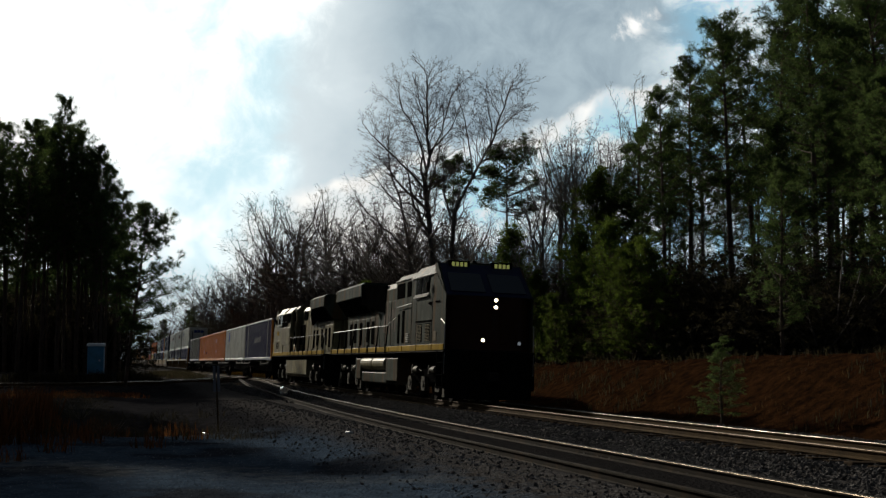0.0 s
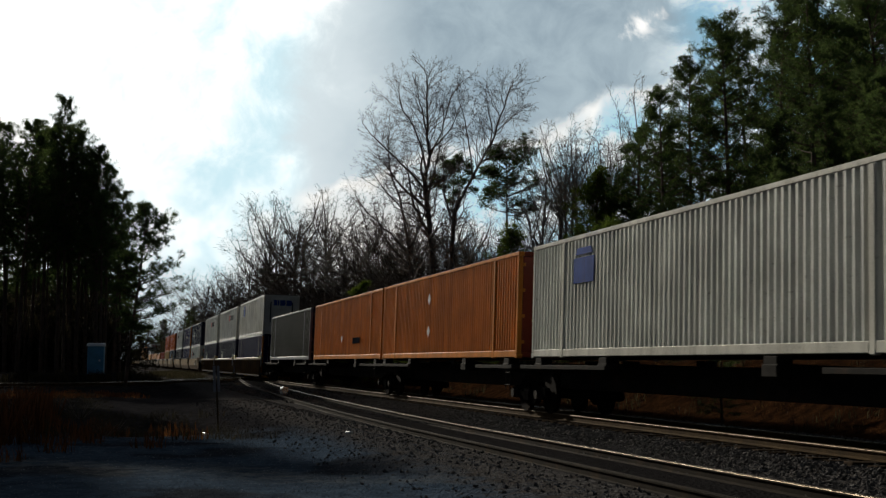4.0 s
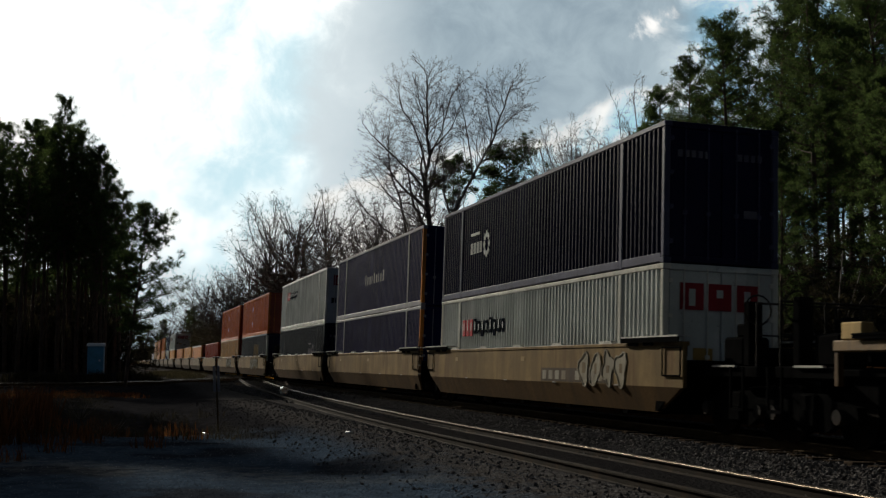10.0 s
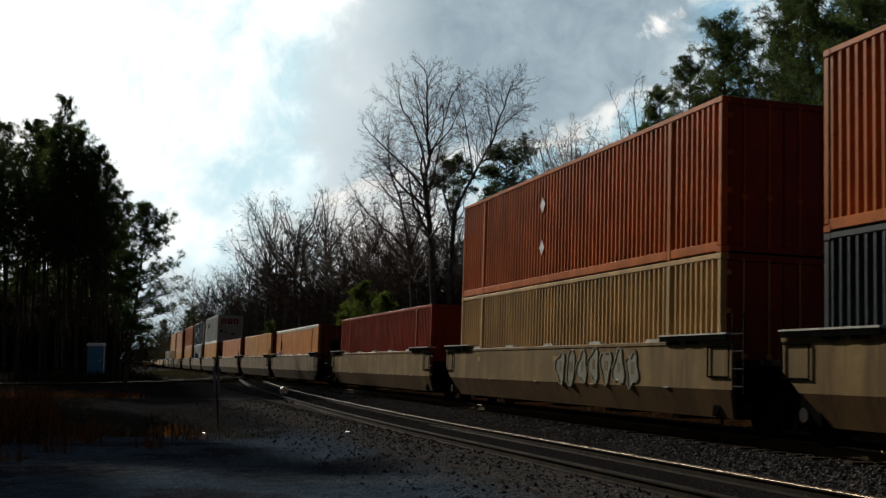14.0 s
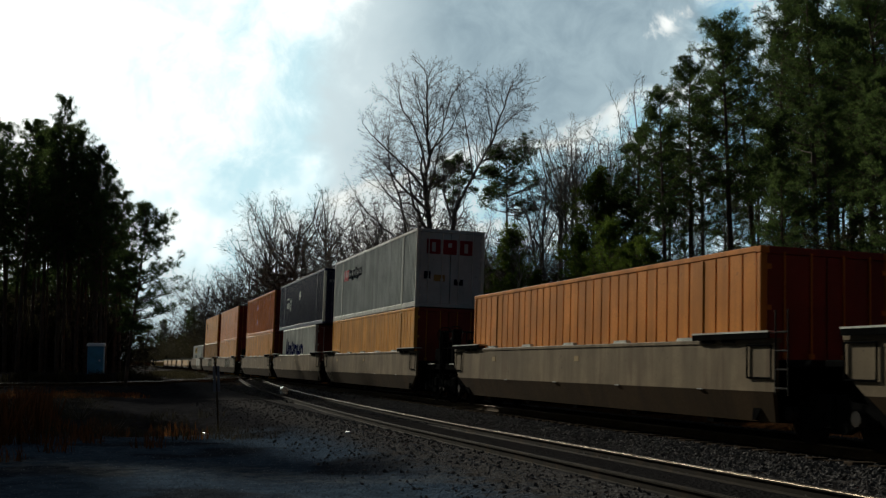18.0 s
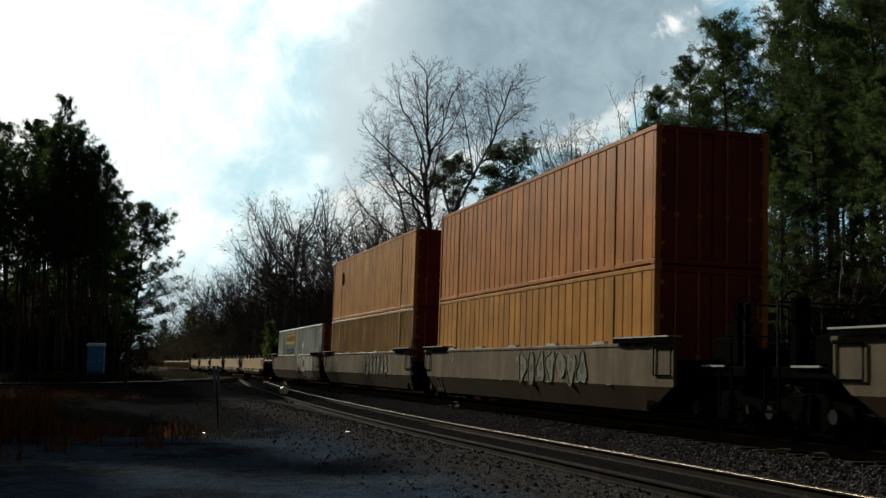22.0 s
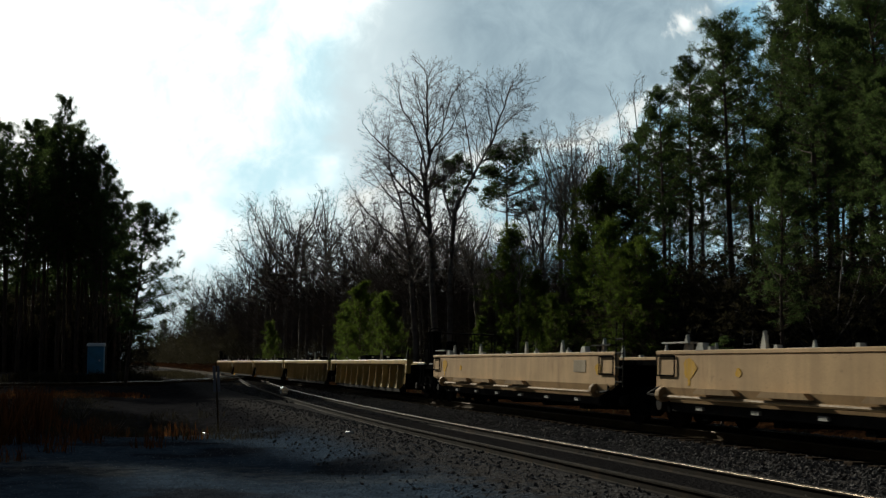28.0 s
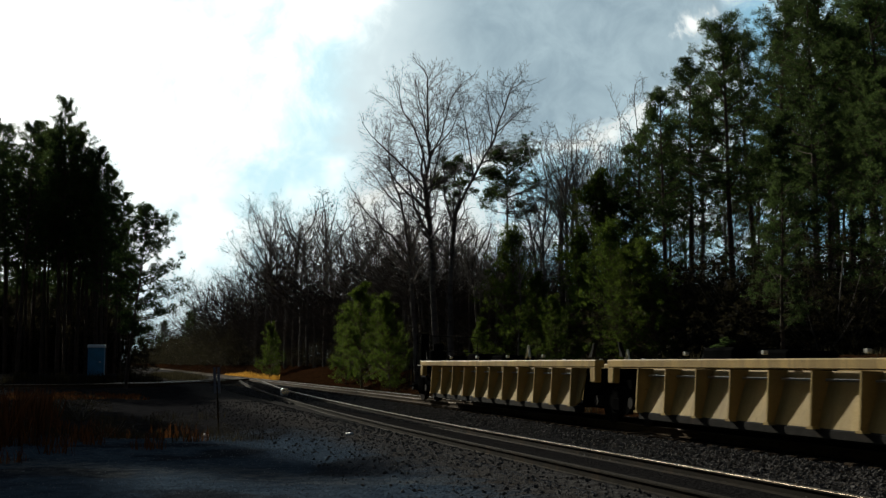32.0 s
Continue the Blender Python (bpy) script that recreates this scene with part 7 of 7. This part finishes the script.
def make_train():
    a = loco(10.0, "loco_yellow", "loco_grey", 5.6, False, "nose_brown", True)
    ride(a, -46.3)
    b = loco(9.7, "loco_yellow", "loco_pale", 4.0, True, "loco_yellow", False)
    ride(b, -67.85, flip=True)
    # spine car of five units, one container each
    fronts = (-80.3, -97.2, -114.5, -131.0, -148.75)
    boxes = (("blue", "rib", "widename", "orange_paint"), ("white", "rib", "badge", ""), ("orange", "rib", "diamonds", ""), ("orange", "rib", "onediamond smallbar", ""), ("green", "rib", "", ""))
    for i, (f, (kit, style, marks, posts)) in enumerate(zip(fronts, boxes)):
        c = f - 8.075
        ride(spine_unit(8.5, i == 0, i == 4), c)
        ride(container(kit, style, marks=marks, posts=posts), c, 1.385)
    # well cars in sets of three: the front of the load, upper box, lower box, side of the car
    low, high = 0.37, 3.27
    loads = (
        (-169.8, ("white", "rib", 16.15, "badge endblue", ""), ("blue", "rib", 16.15, "end53", "orange_paint"), "ribbed", ""),
        (-188.8, ("grey", "rib", 16.15, "redname front endplain", ""), ("black", "rib", 16.15, "whitename rear", ""), "ribbed", ""),
        (-208.0, ("grey", "rib", 16.15, "redname endplain end53", ""), ("black", "rib", 16.15, "whitename rear", ""), "ribbed", ""),
        (-231.4, ("black", "rib", 16.15, "whitename rear", ""), ("grey", "rib", 16.15, "redname rear low endname", ""), "smooth", "a"),
        (-250.3, ("blue", "rib", 16.15, "widename end53", "orange_paint"), ("blue", "rib", 16.15, "end53", "orange_paint"), "smooth", ""),
        (-269.7, ("grey", "rib", 16.15, "redname rear endname", ""), ("slate", "rib", 16.15, "whitename onediamond", ""), "smooth", ""),
        (-292.7, ("red", "rib", 16.15, "diamonds", ""), ("slate", "rib", 16.15, "yellowlines", "grey_paint"), "smooth", "c"),
        (-312.0, ("red", "rib", 16.15, "diamonds", ""), ("tan", "rib", 16.15, "smallbar", ""), "smooth", "b"),
        (-331.7, None, ("maroon", "rib", 16.15, "onediamond", ""), "smooth", ""),
        (-354.35, None, ("orange", "smooth", 16.15, "leftbar outline", ""), "smooth", ""),
        (-373.3, None, ("amber", "plate", 16.15, "", ""), "smooth", ""),
        (-392.9, None, ("orange", "plate", 16.15, "", ""), "smooth", ""),
        (-416.3, ("grey", "rib", 16.15, "redname rear endname end53", ""), ("amber", "plate", 16.15, "", ""), "smooth", "53"),
        (-435.5, ("black", "rib", 16.15, "whitename rear rearplacard", "pale_rail"), ("pale", "rib", 12.19, "bluename", ""), "smooth", ""),
        (-454.8, ("orange", "rib", 16.15, "diamonds", ""), ("amber", "plate", 16.15, "", ""), "smooth", "53"),
        (-478.5, ("orange", "plate", 16.15, "", ""), ("amber", "plate", 16.15, "", ""), "smooth", "c"),
        (-498.1, ("amber", "plate", 16.15, "outline", ""), ("tan", "rib", 16.15, "smallbar onediamond", ""), "smooth", "b"),
        (-517.1, None, ("ivory", "rib", 16.15, "yellowbadge", ""), "smooth", "d"),
    )
    for i, (f, upper, lower, side, extra) in enumerate(loads):
        c = f - 8.075
        lead, tail = i % 3 == 0, i % 3 == 2
        if side == "ribbed":
            ride(well_ribbed(9.68, lead, tail), c)
        else:
            ride(well_smooth(9.68, lead, tail, "well_tan" if i < 9 else "well_drab", extra if extra != "53" else "", extra in ("53", "d", "c") and i > 9), c)
        kit, style, length, marks, posts = lower
        ride(container(kit, style, length, marks=marks, posts=posts), c, low)
        if upper:
            kit, style, length, marks, posts = upper
            ride(container(kit, style, length, marks=marks, posts=posts), c, high)
    for i in range(5):
        ride(well_smooth(7.7, i == 0, i == 4, "empty_tan", empty=True), -546.5 - 15.42 * i)
    for i in range(5):
        ride(well_ribbed(7.85, i == 0, i == 4, empty=True), -626.65 - 15.76 * i)


make_train()


# ---- things beside the line ----
def small_things():
    # blue portable toilet by the branch
    x, y = -24.3, 81.6
    ob = thing("portable_toilet", "blue plastic portable toilet with a pale roof", "toilet")
    M["blue_plastic"] = surface("blue_plastic", (0.10, 0.36, 0.62), 0.4, 0, 0.15, 2, 30, 0.05)
    M["pale_plastic"] = surface("pale_plastic", (0.75, 0.80, 0.84), 0.4, 0, 0.1, 2, 30, 0.05)
    part("cabin", Geo().box(-0.55, 0.55, -0.55, 0.55, 0.1, 2.05, 0.04), "blue_plastic", ob)
    part("base", Geo().box(-0.58, 0.58, -0.6, 0.6, 0.0, 0.1, 0.02), "steel", ob)
    part("roof", Geo().loft([(-0.6, 2.05), (-0.5, 2.2), (0, 2.28), (0.5, 2.2), (0.6, 2.05)], -0.6, 0.6), "pale_plastic", ob)
    d = part("door", Geo().box(-0.36, 0.36, -0.575, -0.55, 0.2, 1.95, 0.01), "blue_plastic", ob)
    part("latch", Geo().box(0.22, 0.32, -0.60, -0.575, 1.0, 1.12), "pale_plastic", d)
    part("vent_pipe", Geo().tube((0.4, 0.4, 2.1), (0.4, 0.4, 2.45), 0.05), "steel", ob)
    ob.matrix_basis = pose(x, y, ground_height(x, y), 0, 0, 12)
    # slender marker post at the edge of the lot
    x, y = -5.75, 30.0
    g0 = ground_height(x, y)
    ob = thing("marker_post", "thin pale metal marker post leaning by the lot", "post")
    part("post", Geo().box(-0.02, 0.02, -0.012, 0.012, -0.2, 1.0).box(-0.015, 0.015, -0.008, 0.008, 0.9, 1.2), "rail", ob)
    part("reflector_strip", Geo().box(-0.085, -0.02, -0.02, 0.0, 1.05, 1.72, 0.004), "dusty_blue", ob)
    part("reflector_strip", Geo().box(0.02, 0.085, -0.02, 0.0, 1.05, 1.72, 0.004), "dusty_blue", ob)
    part("bracket", Geo().box(-0.085, 0.085, -0.012, 0.0, 1.2, 1.24).box(-0.085, 0.085, -0.012, 0.0, 1.55, 1.59), "steel", ob)
    ob.matrix_basis = pose(x, y, g0, 0, -3, 0)
    # added white box, standing in for a bright glint beside the siding
    p = at(-55.2, -2.55)
    ob = thing("switch_box", "small white box standing in for a glint beside the rail", "switch box")
    part("box", Geo().box(-0.24, 0.24, -0.16, 0.16, 0.0, 0.26, 0.05), "white_mark", ob)
    # lid rounded and polished so that it catches the sun as the glint
    M["glint_white"] = surface("glint_white", (0.90, 0.89, 0.84), 0.18, 0.9, 0.06, 3, 40, 0.02, spec=0.8)
    part("lid", Geo().tube((-0.27, 0, 0.20), (0.27, 0, 0.20), 0.17, n=18), "glint_white", ob, "rounded glossy white lid")
    ob.matrix_basis = pose(p.x, p.y, -0.20, 0, 0, YAW)
    # switch stand at the turnout
    p = at(-93.0, -2.3)
    ob = thing("switch_stand", "low black switch stand at the turnout", "switch stand")
    part("base", Geo().box(-0.3, 0.3, -0.2, 0.2, 0, 0.15, 0.02), "black", ob)
    part("mast", Geo().tube((0, 0, 0.1), (0, 0, 0.9), 0.035), "black", ob)
    part("target", Geo().box(-0.18, 0.18, -0.01, 0.01, 0.75, 0.95, 0.004), "steel", ob)
    ob.matrix_basis = pose(p.x, p.y, ground_height(p.x, p.y), 0, 0, YAW)
    # pale stones and litter on the lot
    for s, q, r in ((-26.0, -5.5, 0.09), (-30.6, -8.3, 0.10), (-38.0, -5.2, 0.08)):
        p = at(s, q)
        g = Geo().box(-r, r, -r * 0.7, r * 0.7, -r * 0.2, r * 0.6, r * 0.3)
        ob = bare("stone", g, "white_mark", "pale broken stone lying on the lot", "stone", "pale stones")
        ob.matrix_basis = pose(p.x, p.y, ground_height(p.x, p.y), 8, 5, random.uniform(0, 180))
    # dark heap of old ties far by the branch
    p = at(-128.0, -13.0)
    ob = thing("tie_heap", "dark heap of old ties beside the branch", "heap")
    for k in range(7):
        part("tie", TIE, "tie", ob, m=pose(random.uniform(-0.6, 0.6), random.uniform(-0.4, 0.4), 0.2 + 0.16 * (k // 3), 0, 0, random.uniform(-25, 25)))
    ob.matrix_basis = pose(p.x, p.y, ground_height(p.x, p.y))


small_things()


def motions():
    """The whole train runs along the main line."""
    times = [0.0, 4.0, 8.0, 12.0, 16.0, 20.0, 24.0, 28.0, 32.0]
    for ob, offset, lift, flip in MOVING:
        walk(ob, [(t, train_pose(offset, t, lift, flip)) for t in times])
    walk(clouds, [(t, pose(0, 0, EYE, 0, 0, 1.4 - 2.8 * t / 32)) for t in (0.0, 16.0, 32.0)])


motions()
